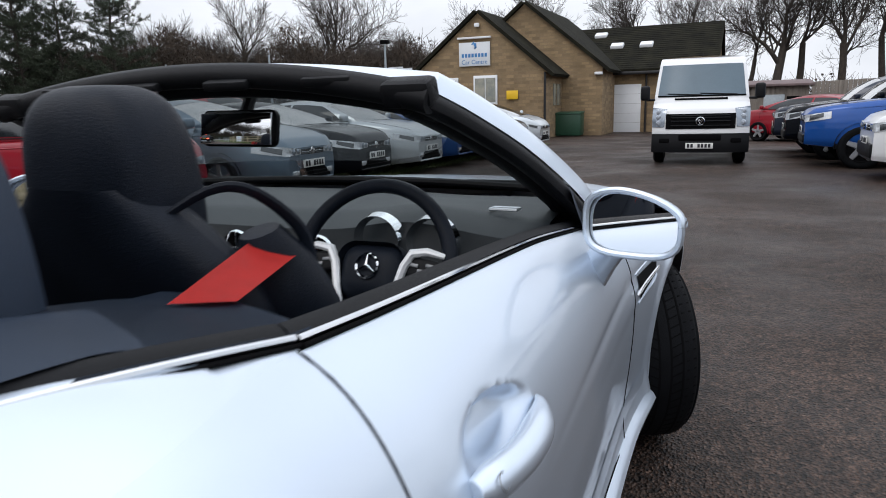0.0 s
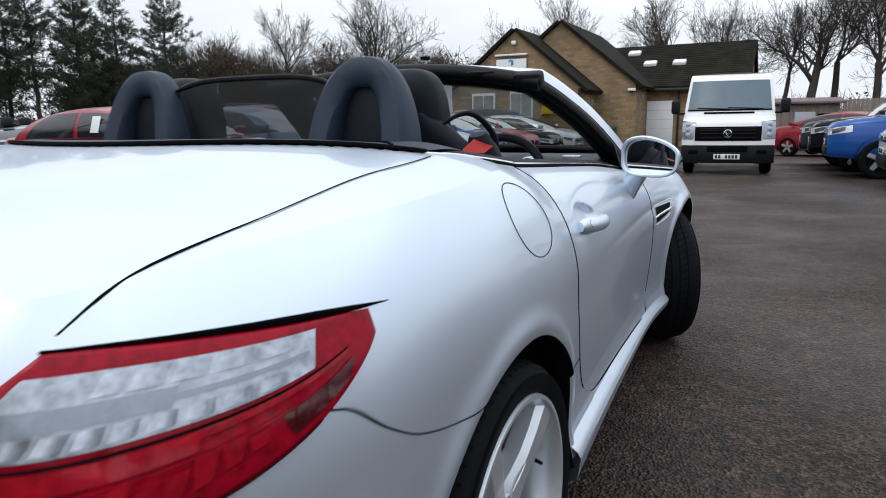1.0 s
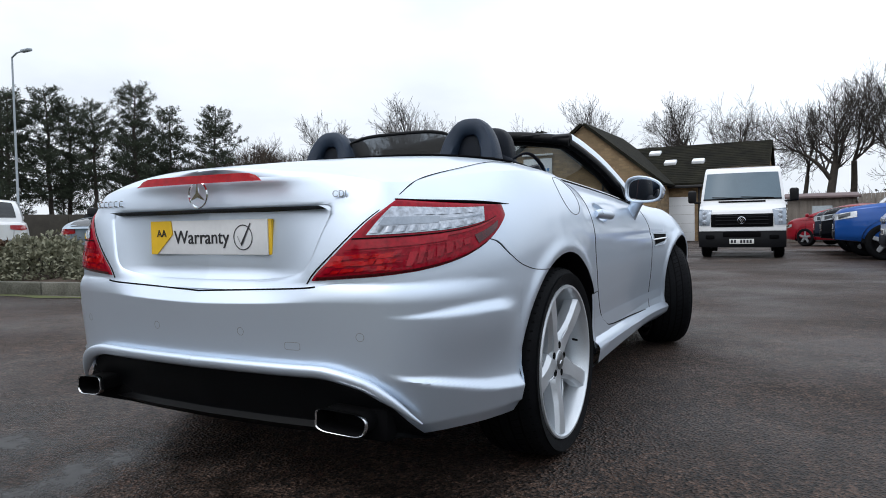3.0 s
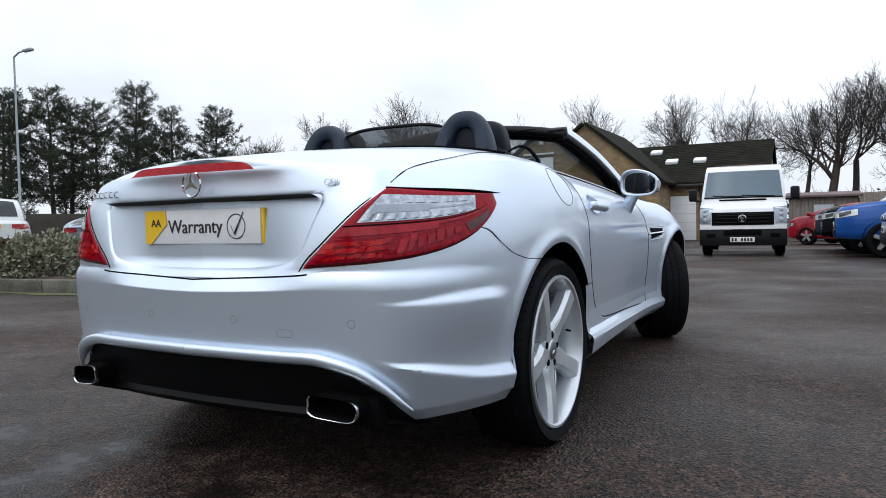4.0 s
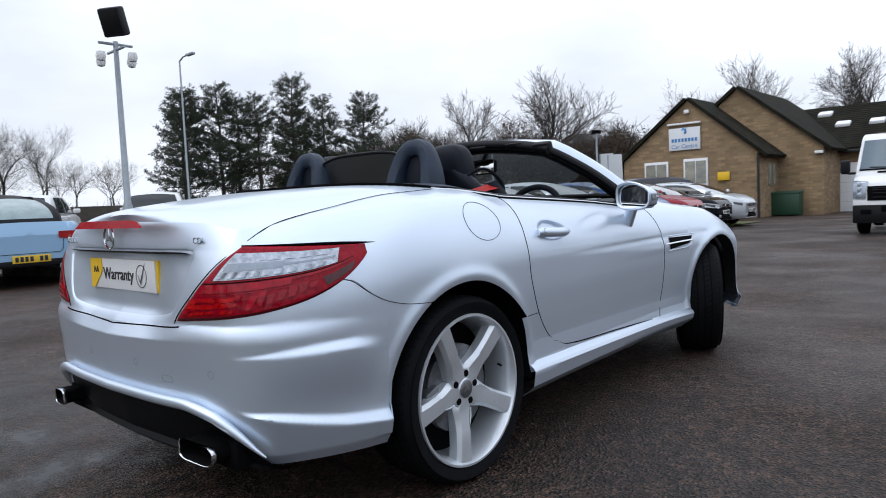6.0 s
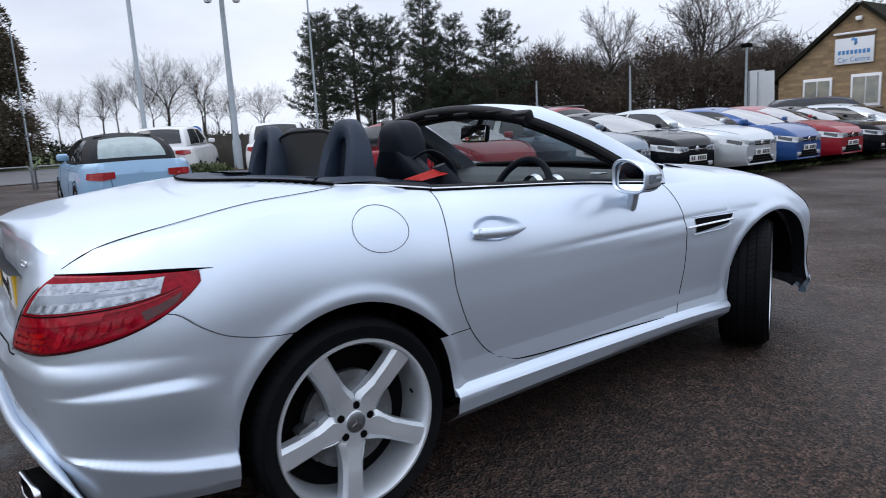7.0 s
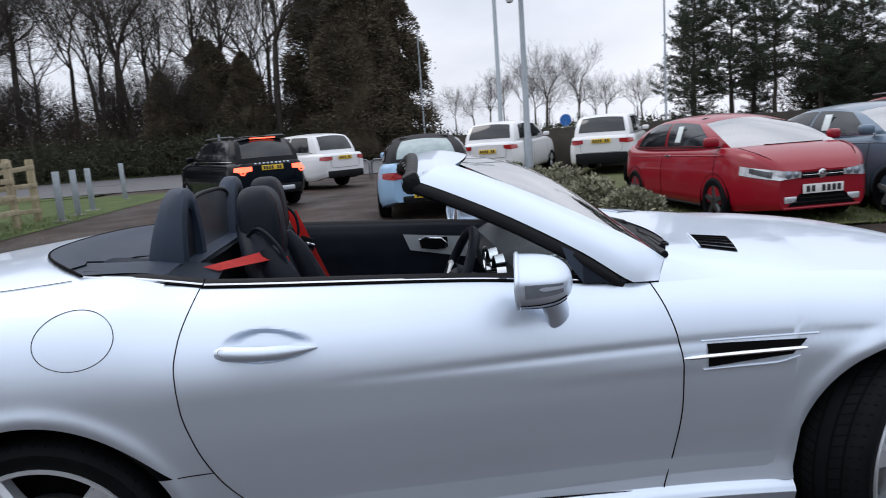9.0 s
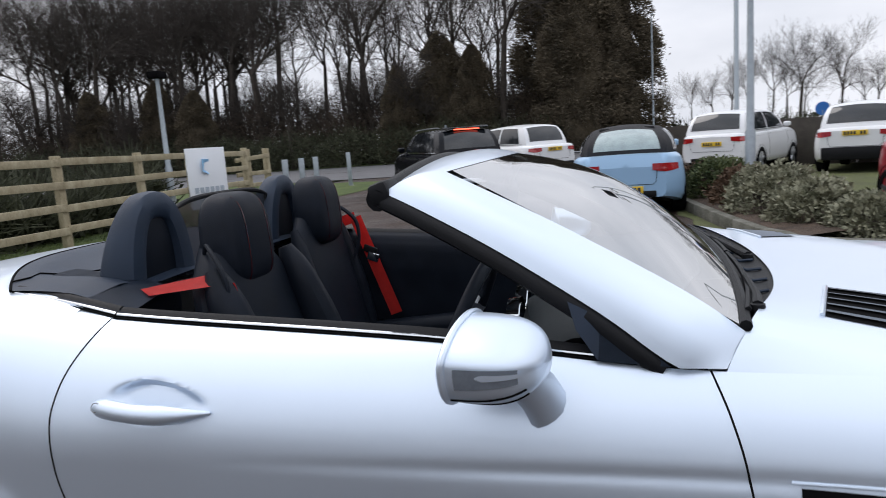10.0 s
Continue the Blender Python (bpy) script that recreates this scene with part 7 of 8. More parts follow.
bm = bmesh.new()
sheet(bm, lambda x, y: (x, y, ground_z(x, y) + .03), [-48, -44, -38, -32, -27.2], [-200, -60, -20, 3, 10, 20, 30, 60, 200])
tagged(part("road", bm, ROADMAT), "grey tarmac main road beyond the verge", "road", kind="structure")
for k in range(30):
    bm = bmesh.new()
    box(bm, (.14, 3.2, .006), pose(-36.5, -80 + 6.5 * k, ground_z(0, -80 + 6.5 * k) + .036))
    tagged(part("road_marking", bm, PAINT), "worn white lane dash on the road", "road marking", "lane dashes", "structure")
bm = bmesh.new()
sheet(bm, lambda x, y: (x, y, ground_z(x, y) + .05 + .05 * math.sin(x * 1.3 + y)), [-27.1, -25.5, -24], [-200, -60, -30, -16, -10.5])
sheet(bm, lambda x, y: (x, y, ground_z(x, y) + .06 + .04 * math.sin(x * 1.3 + y)), [-27.1, -25.5, -23.5], [5.5, 8, 12, 20, 30, 60, 200])
sheet(bm, lambda x, y: (x, y, ground_z(x, y) + .05 + .12 * (x < -60)), [-300, -120, -70, -55, -48.1], [-250, -60, -20, 3, 10, 20, 30, 60, 250])
sheet(bm, lambda x, y: (x, y, -.020 + .05 * (y < -8)), [-24, -18, -12, -6, 2, 14], [-60, -30, -14, -9, -6.6])
tagged(part("verge", bm, GRASS), "rough green grass verge", "grass", kind="structure")
bm = bmesh.new()
sheet(bm, lambda x, y: (x, y, ground_z(x, y) + .025 + .012 * math.sin(3 * y + 2 * x)), frange(-20.0, -5.0, 24), frange(4.4, 23, 20))
tagged(part("grass_strip", bm, MOSS), "worn mossy grass under the parked cars", "grass", kind="structure")
bm = bmesh.new()
sheet(bm, lambda u, v: (lerp(-12.4, -5.0, u), lerp(2.30, 2.62, v) + .12 * (lerp(-12.4, -5.0, u) + 11) * .9 + .05 * math.sin(u * 40), ground_z(0, 0) + .006), frange(0, 1, 40), frange(0, 1, 3))
tagged(part("moss_strip", bm, MOSS), "green moss on the tarmac along the kerb", "moss", kind="structure")
# faint bay lines on the yard
for x0, y0, x1, y1 in ((-9.6, -.7, -5.2, -.35), (-9.3, 2.9, -5.4, 3.0)):
    bm = bmesh.new()
    d = Vector((x1 - x0, y1 - y0, 0))
    box(bm, (d.length, .055, .003), Matrix.Translation(((x0 + x1) / 2, (y0 + y1) / 2, ground_z(0, (y0 + y1) / 2) + .005)) @ Matrix.Rotation(math.atan2(d.y, d.x), 4, 'Z'))
    tagged(part("bay_line", bm, PAINT), "faint worn bay line on the tarmac", "road marking", "bay lines", "structure")

# wet tyre tracks and a broken dark patch on the tarmac
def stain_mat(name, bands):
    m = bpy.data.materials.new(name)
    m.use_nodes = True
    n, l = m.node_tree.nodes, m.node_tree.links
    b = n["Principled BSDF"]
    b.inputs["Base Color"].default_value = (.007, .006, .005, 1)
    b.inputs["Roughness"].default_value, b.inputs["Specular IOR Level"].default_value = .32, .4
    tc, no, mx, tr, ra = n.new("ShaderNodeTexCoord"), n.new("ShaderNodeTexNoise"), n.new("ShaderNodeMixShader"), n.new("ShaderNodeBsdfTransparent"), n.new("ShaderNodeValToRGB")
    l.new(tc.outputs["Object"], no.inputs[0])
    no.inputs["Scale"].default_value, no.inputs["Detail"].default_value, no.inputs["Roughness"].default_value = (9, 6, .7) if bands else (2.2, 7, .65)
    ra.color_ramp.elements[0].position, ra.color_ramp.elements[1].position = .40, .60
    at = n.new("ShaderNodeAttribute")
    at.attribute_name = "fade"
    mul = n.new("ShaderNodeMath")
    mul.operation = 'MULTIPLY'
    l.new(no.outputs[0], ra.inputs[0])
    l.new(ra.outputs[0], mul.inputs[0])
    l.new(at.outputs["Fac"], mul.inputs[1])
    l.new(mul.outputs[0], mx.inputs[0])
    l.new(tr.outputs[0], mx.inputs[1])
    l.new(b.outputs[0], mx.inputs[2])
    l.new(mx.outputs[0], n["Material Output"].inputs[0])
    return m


WETTRACK, DAMP = stain_mat("wet_tyre_track", True), stain_mat("damp_stain", False)


def stain(name, label, fn, us, vs, mat, fade):
    """A film on the ground whose edge fades out."""
    bm = bmesh.new()
    rows = sheet(bm, fn, us, vs)
    ob = part(name, bm, mat, smooth=False)
    att = ob.data.attributes.new("fade", 'FLOAT', 'POINT')
    k = len(vs)
    for i, d in enumerate(att.data):
        d.value = fade(us[i // k], vs[i % k])
    return tagged(ob, label, "stain", kind="structure")


for k, (x0, y0, bend, x1) in enumerate(((-1.75, -1.20, .22, .45), (-1.9, -1.52, .30, .2))):
    def track(u, v):
        x = lerp(x0, x1, u)
        y = y0 + bend * (u - .5) ** 2 * 4 - .10 * u + .11 * (2 * v - 1)
        return (x, y, ground_z(x, y) + .0035 + .0004 * k)
    stain("tyre_track", "dark wet tyre track curving over the tarmac", track, frange(0, 1, 60), frange(0, 1, 10), WETTRACK,
          lambda u, v: .95 * min(1, 6 * u, 6 * (1 - u)) * (1 if 1 <= int(v * 10 + .5) <= 9 else 0) * (.55 + .45 * (int(u * 60 + .5) % 2)))
# patchy dark film behind the roadster and under its tail
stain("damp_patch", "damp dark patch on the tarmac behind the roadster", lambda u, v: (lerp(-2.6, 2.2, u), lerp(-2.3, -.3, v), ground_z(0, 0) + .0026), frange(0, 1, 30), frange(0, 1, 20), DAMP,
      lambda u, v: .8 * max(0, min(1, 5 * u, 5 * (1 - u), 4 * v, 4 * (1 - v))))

# ---- planted bed with kerb ----
SOIL = shader("bark_soil", (.03, .02, .014), .95, color2=(.09, .06, .04), scale=6, bump=.03, bscale=40)
bm = bmesh.new()
sheet(bm, lambda x, v: (x, lerp(2.75 + .12 * (x + 9), 4.9, v), .10 + .10 * math.sin(v * math.pi)), frange(-12.6, -5.6, 14), frange(0, 1, 6))
tagged(part("planting_bed", bm, SOIL), "raised planting bed of dark soil", "flower bed", kind="structure")
KERBMAT = shader("mossy_kerb", (.055, .055, .04), .95, color2=(.17, .165, .14), scale=4, bump=.006, bscale=50)
kerb = thing("kerb", "weathered mossy concrete kerb edging round the bed", "kerb", kind="structure")
pts = [(-13.0, 2.4), (-12.1, 2.35), (-11.2, 2.5), (-10.2, 2.62), (-9.2, 2.74), (-8.2, 2.86), (-7.2, 3.0), (-6.3, 3.15), (-5.5, 3.5), (-5.15, 4.2), (-5.2, 4.9)]
for (xa, ya), (xb, yb) in zip(pts, pts[1:]):
    d = math.hypot(xb - xa, yb - ya)
    bm = bmesh.new()
    box(bm, (d - .012, .13, .20), Matrix.Translation(((xa + xb) / 2, (ya + yb) / 2, .04)) @ Matrix.Rotation(math.atan2(yb - ya, xb - xa), 4, 'Z'), .015)
    part("kerb_stone", bm, KERBMAT, kerb)

# ---- fence, gate, bollards, posts ----
fence = thing("paddock_fence", "weathered timber post and rail fence", "fence")
fx = lambda k: (-3.0 - 2.05 * k, -6.95 - .085 * k)
for k in range(6):
    x, y = fx(k)
    bm = bmesh.new()
    box(bm, (.13, .11, 1.6), pose(x, y, .76, random.uniform(-1, 1), random.uniform(-1.5, 1.5), 0), .012)
    part("post", bm, TIMBER, fence)
    if k < 5:
        xb, yb = fx(k + 1)
        for z in (.36, .72, 1.08, 1.44):
            bm = bmesh.new()
            box(bm, (2.08, .04, .12), Matrix.Translation(((x + xb) / 2, (y + yb) / 2 + .07, z + random.uniform(-.015, .015))) @ Matrix.Rotation(math.atan2(yb - y, xb - x), 4, 'Z') @ pose(0, 0, 0, 0, random.uniform(-.6, .6), 0), .008)
            part("rail", bm, TIMBER, fence)
gate = thing("field_gate", "weathered timber gate panel at the fence's end", "gate")
for x, y in ((-14.0, -7.75), (-15.1, -7.8)):
    bm = bmesh.new()
    box(bm, (.16, .14, 1.55), pose(x, y, .76), .015)
    part("post", bm, TIMBER, gate)
for z in (.3, .6, .9, 1.3):
    bm = bmesh.new()
    box(bm, (1.9, .04, .11), pose(-14.2, -7.68, z, 0, random.uniform(-3, 3), 3), .008)
    part("rail", bm, TIMBER, gate)
for k, (x, y) in enumerate(((-14.6, -7.0), (-16.2, -7.3), (-17.6, -7.5), (-22.0, -8.2))):
    b = thing("bollard", "pale galvanised steel bollard post", "bollard", "bollards", pose(x, y, ground_z(x, y)))
    bm = bmesh.new()
    box(bm, (.15, .15, 1.25 + .1 * (k == 3)), pose(0, 0, .6, .5 * k - .8, 0, 20), .012)
    part("shaft", bm, GALV, b)
    bm = bmesh.new()
    box(bm, (.32, .32, .05), pose(0, 0, .02), .01)
    part("base_plate", bm, CONCRETE, b)
brd = thing("sign_board", "white sign board with pale blue mark tied to the fence", "sign", m=pose(-11.0, -6.98, .0, 0, 0, -20))
bm = bmesh.new()
box(bm, (.98, .04, 1.30), pose(0, 0, .94), .01)
part("board", bm, SIGNW, brd)
for s in (-.42, .42):
    bm = bmesh.new()
    box(bm, (.07, .07, 1.6), pose(s, -.06, .72), .01)
    part("leg", bm, TIMBER, brd)
bm = bmesh.new()
tube(bm, [(-.02, .028, 1.05), (.10, .028, 1.12), (.08, .028, 1.30), (-.05, .028, 1.32)], [.04, .10, .11, .03], 8, flat=.08)
part("mark", bm, shader("pale_blue_mark", (.25, .5, .75), .5), brd)
bm = bmesh.new()
for j in range(6):
    box(bm, (.09, .01, .12), pose(-.33 + .13 * j, .026, .70))
part("name_bar", bm, shader("grey_ink", (.35, .4, .45), .6), brd)


def lamp_post(name, label, x, y, h, r=.07, head="flood", gz=None):
    g = ground_z(x, y) if gz is None else gz
    p = thing(name, label, "lamp post", "", pose(x, y, g))
    bm = bmesh.new()
    tube(bm, [(0, 0, 0), (0, 0, 1.2), (0, 0, 1.25), (0, 0, h)], [r * 1.35, r * 1.35, r, r * .7], 12)
    part("column", bm, GALV, p)
    if head == "flood":
        bm = bmesh.new()
        box(bm, (.42, .22, .5), pose(.0, .0, h + .35, 20, 0, 30), .04)
        part("floodlight", bm, TRIM, p, "black floodlight")
        bm = bmesh.new()
        tube(bm, [(-.35, 0, h - .15), (.35, 0, h - .15)], .025, 6)
        tube(bm, [(0, -.3, h - .05), (0, .3, h - .05)], .025, 6)
        part("bracket", bm, GALV, p)
        for a in range(4):
            bm = bmesh.new()
            c, s = math.cos(a * math.pi / 2 + .4), math.sin(a * math.pi / 2 + .4)
            lathe(bm, [(0, .09), (.06, .07), (.085, 0), (.07, -.08), (0, -.09)], 14, pose(.36 * c, .36 * s, h - .32, 0, 90, 0))
            part("camera_dome", bm, WHITE, p, "white dome camera")
    elif head == "street":
        bm = bmesh.new()
        tube(bm, [(0, 0, h), (.3, 0, h + .12), (.7, 0, h + .14)], .03, 8)
        box(bm, (.5, .16, .1), pose(.85, 0, h + .13), .03)
        part("lantern", bm, GALV, p)
    elif head == "box":
        bm = bmesh.new()
        box(bm, (.34, .3, .16), pose(0, 0, h + .05), .03)
        part("lantern", bm, GAP, p)
    return p


lamp_post("flood_post", "galvanised lighting post with floodlight and dome cameras", -10.15, 3.66, 4.15, .06)
lamp_post("street_lamp", "tall slim grey street lamp by the road", -27.5, 6.1, 11, .10, "street")
lamp_post("street_lamp", "tall slim grey street lamp by the road", -23.0, 11.7, 7.0, .045, "street")
lamp_post("street_lamp", "grey street lamp column behind the parked row", -24.0, 25.0, 3.6, .06, "none")
lamp_post("street_lamp", "grey street lamp column behind the parked row", -21.5, 29.5, 4.2, .07, "none")
lamp_post("street_lamp", "grey street lamp across the road", -50.0, 4.0, 9.0, .07, "street")
lamp_post("small_lamp", "short galvanised lamp with dark head by the fence", -11.8, -8.5, 3.25, .06, "box", 0)
lamp_post("small_lamp", "short lamp with dark head beside the building", -12.9, 26.0, 4.0, .06, "box")
lamp_post("marker_post", "short pale post at the wood's edge", -46.5, -10.5, 2.6, .10, "none", 0)
bin_ob = thing("waste_bin", "green plastic wheeled waste bin by the building", "bin", m=pose(-6.0, 29.8, -.3) @ Matrix.Scale(.85, 4))
bm = bmesh.new()
box(bm, (1.3, .8, 1.1), pose(0, 0, .6), .05)
part("tub", bm, shader("green_bin", (.012, .055, .03), .5, var=.1), bin_ob)
bm = bmesh.new()
box(bm, (1.36, .86, .1), pose(0, 0, 1.18, 4), .04)
part("lid", bm, shader("dark_green_lid", (.015, .06, .035), .5, var=.1), bin_ob)
# low steel barrier at the exit
bar = thing("hoop_barrier", "low dark steel hoop barrier at the exit", "barrier", m=pose(-23.3, .4, -.035, 0, 0, 70))
for k in range(3):
    bm = bmesh.new()
    tube(bm, [(-1.2 + 1.2 * k, 0, 0), (-1.2 + 1.2 * k, 0, .6), (-1.1 + 1.2 * k, 0, .72), (-.2 + 1.2 * k, 0, .72), (-.1 + 1.2 * k, 0, .6), (-.1 + 1.2 * k, 0, 0)], .035, 8)
    part("hoop", bm, STEEL, bar)
chev = thing("chevron_sign", "black and white chevron board across the road", "sign", m=pose(-50.5, 17.0, -.1, 0, 0, -72))
bm = bmesh.new()
box(bm, (6, .06, .6), pose(0, 0, .8), .01)
part("board", bm, INK, chev)
for k in range(8):
    bm = bmesh.new()
    prism(bm, [(-2.9 + .72 * k, .52), (-2.6 + .72 * k, .52), (-2.4 + .72 * k, .8), (-2.6 + .72 * k, 1.08), (-2.9 + .72 * k, 1.08), (-2.7 + .72 * k, .8)], .01, pose(0, -.045, 0))
    part("chevron", bm, SIGNW, chev, smooth=False)
rs = thing("road_sign", "round blue road sign on a post", "sign", m=pose(-50.2, 15.0, -.1))
bm = bmesh.new()
lathe(bm, [(0, .03), (.45, .03), (.45, -.03), (0, -.03)], 24, pose(0, 0, 2.0))
part("disc", bm, shader("sign_sky_blue", (.03, .16, .5), .4), rs)
bm = bmesh.new()
tube(bm, [(0, 0, 0), (0, 0, 1.9)], .04, 6)
part("post", bm, GALV, rs)


# ---- trees and bushes ----
BARK = shader("grey_bark", (.022, .018, .015), .95, color2=(.062, .050, .040), scale=3, bump=.01, bscale=25)
TWIG = shader("dark_twigs", (.03, .025, .022), .95, color2=(.06, .05, .042), scale=2)
NEEDLE = shader("pine_needles", (.015, .023, .013), .8, color2=(.044, .058, .030), scale=1.2, bscale=6)
YEW = shader("dark_conifer", (.052, .043, .028), .95, color2=(.125, .098, .062), scale=.5, bscale=4)
LEAF_G = shader("green_leaves", (.03, .05, .015), .7, color2=(.10, .12, .04), scale=5, bscale=30)
LEAF_V = shader("variegated_leaves", (.09, .10, .06), .7, color2=(.30, .29, .20), scale=6, bscale=40)
LEAF_B = shader("brown_leaves", (.06, .035, .02), .85, color2=(.14, .085, .05), scale=5, bscale=30)
IVY = shader("ivy_scrub", (.015, .02, .008), .85, color2=(.05, .055, .025), scale=1.0, bscale=8)
BRAMBLE = shader("bare_scrub", (.030, .022, .016), .95, color2=(.085, .062, .045), scale=.8, bscale=9)


class Mesher:
    """Collects bars and leaves quickly into one mesh."""

    def __init__(self):
        self.v, self.f = [], []

    def bar(self, a, b, ra, rb, n=3):
        d = (b - a)
        if d.length < 1e-6:
            return
        d.normalize()
        s = d.orthogonal().normalized()
        u = d.cross(s)
        i = len(self.v)
        for p, r in ((a, ra), (b, rb)):
            for k in range(n):
                t = 2 * math.pi * k / n
                self.v.append(p + r * (math.cos(t) * s + math.sin(t) * u))
        for k in range(n):
            self.f.append((i + k, i + (k + 1) % n, i + n + (k + 1) % n, i + n + k))

    def leaf(self, p, d, n, ln, wd):
        s = d.cross(n).normalized() * wd
        i = len(self.v)
        self.v += [p - s * .4, p + d * ln * .5 - s, p + d * ln, p + d * ln * .5 + s]
        self.f.append((i, i + 1, i + 2, i + 3))

    def mesh(self, name, material, smooth=False):
        me = bpy.data.meshes.new(name)
        me.from_pydata([tuple(p) for p in self.v], [], self.f)
        me.materials.append(material)
        if smooth:
            me.shade_smooth()
        me.update()
        return me


def rand_dir(rng, up=0.0):
    while True:
        v = Vector((rng.uniform(-1, 1), rng.uniform(-1, 1), rng.uniform(-1, 1)))
        if .05 < v.length < 1:
            v.normalize()
            v.z += up
            return v.normalized()


def bare_tree(seed, h=12.0, spread=.5, fork=.22, ivy=0.0, thick=1.0, dense=(0, 1), trunk=.42, wiggle=.16):
    """Trunk and limbs tapering to fine twigs; returns two meshes."""
    rng = random.Random(seed)
    wood, twig = Mesher(), Mesher()

    def grow(p, d, ln, r, lvl):
        steps = 4 if lvl < 3 else 3
        seg = ln / steps
        for k in range(steps):
            d = (d + rand_dir(rng) * (wiggle if lvl == 0 else .30) + Vector((0, 0, .07 if lvl > 1 else .02))).normalized()
            q = p + d * seg
            r2 = r * (.90 if lvl == 0 else .82)
            (wood if r > .03 else twig).bar(p, q, max(r, .009), max(r2, .007), 6 if lvl == 0 else 4 if r > .03 else 3)
            if lvl == 0 and (k + 1) / steps < fork * 2:
                p, r = q, r2
                continue
            if lvl < 5 and (k > 0 or lvl > 0):
                for _ in range(2 if lvl < 2 else 1 if lvl < 4 else rng.choice(dense)):
                    side = (d * rng.uniform(.35, .9) + rand_dir(rng, .25) * rng.uniform(.6, 1.0) * spread * 1.6).normalized()
                    grow(q, side, ln * rng.uniform(.48, .72), r2 * rng.uniform(.45, .68), lvl + 1)
            p, r = q, r2
        if lvl < 5:
            grow(p, (d + rand_dir(rng) * .3).normalized(), ln * .6, r * .8, lvl + 1)
    grow(Vector((0, 0, -.1)), Vector((0, 0, 1)), h * trunk, h * .019 * thick, 0)
    top = max(p.z for p in wood.v + twig.v)
    k = h / top
    for ms in (wood, twig):
        ms.v = [p * k for p in ms.v]
    if ivy:
        for _ in range(1100):
            z = rng.uniform(0, ivy * h)
            a = rng.uniform(0, 6.28)
            rr = h * .02 + rng.uniform(0, .35) * (1 - z / (ivy * h + .1)) + .1
            wood.leaf(Vector((rr * math.cos(a), rr * math.sin(a), z)), rand_dir(rng), rand_dir(rng), .10, .035)
    return wood.mesh("trunk", BARK, True), twig.mesh("crown", TWIG)


def pine_tree(seed, h=13.0, bare=.30, wide=.30):
    rng = random.Random(seed)
    wood, leaf = Mesher(), Mesher()
    p = Vector((0, 0, -.1))
    n = 14
    line = [p]
    for k in range(n):
        p = p + Vector((rng.uniform(-.09, .09), rng.uniform(-.09, .09), h / n))
        line.append(p)
    for k in range(n):
        wood.bar(line[k], line[k + 1], h * .017 * (1 - k / (n + 1)) + .02, h * .017 * (1 - (k + 1) / (n + 1)) + .02, 7)
    z = bare * h
    while z < h * .985:
        f = (z - bare * h) / (h - bare * h)
        i = min(int(z / h * n), n - 1)
        base = line[i].lerp(line[i + 1], z / h * n - i)
        turn = rng.uniform(0, 6.28)
        for b in range(rng.choice((3, 4, 4, 5))):
            reach = h * wide * (1.06 - f) ** .52 * rng.uniform(.38, 1.2) * (1 if f > .10 else .65)
            a = turn + 6.28 * b / 4.3 + rng.uniform(-.4, .4)
            d = Vector((math.cos(a), math.sin(a), rng.uniform(-.10, .22) + .45 * f)).normalized()
            side = Vector((-d.y, d.x, 0)).normalized()
            tip = base + d * reach + Vector((0, 0, .08 * reach))
            mid = base.lerp(tip, .55) - Vector((0, 0, .05 * reach))
            wood.bar(base, mid, .045 * (1.1 - f) + .012, .022, 4)
            wood.bar(mid, tip, .022, .008, 3)
            m = max(4, int(reach * 4.6))
            for j in range(m):
                t = lerp(.28, 1.0, (j + rng.random()) / m)
                q = base.lerp(mid, t / .55) if t < .55 else mid.lerp(tip, (t - .55) / .45)
                sg = 1 if j % 2 else -1
                tw = (d * .45 + side * sg * rng.uniform(.2, 1.0) + Vector((0, 0, rng.uniform(-.15, .6))) + rand_dir(rng) * .35).normalized()
                ln = rng.uniform(.30, .75) * (.65 + .05 * h) * (1.15 - .4 * t)
                wood.bar(q, q + tw * ln, .010, .004, 3)
                for _ in range(36):
                    c = q + tw * ln * rng.uniform(.15, 1.08) + rand_dir(rng) * rng.uniform(.03, .16)
                    leaf.leaf(c, (tw * .5 + rand_dir(rng, .5)).normalized(), rand_dir(rng), rng.uniform(.13, .28), .025)
        z += rng.uniform(.20, .66) * (h / 13)
    return wood.mesh("trunk", BARK, True), leaf.mesh("crown", NEEDLE)


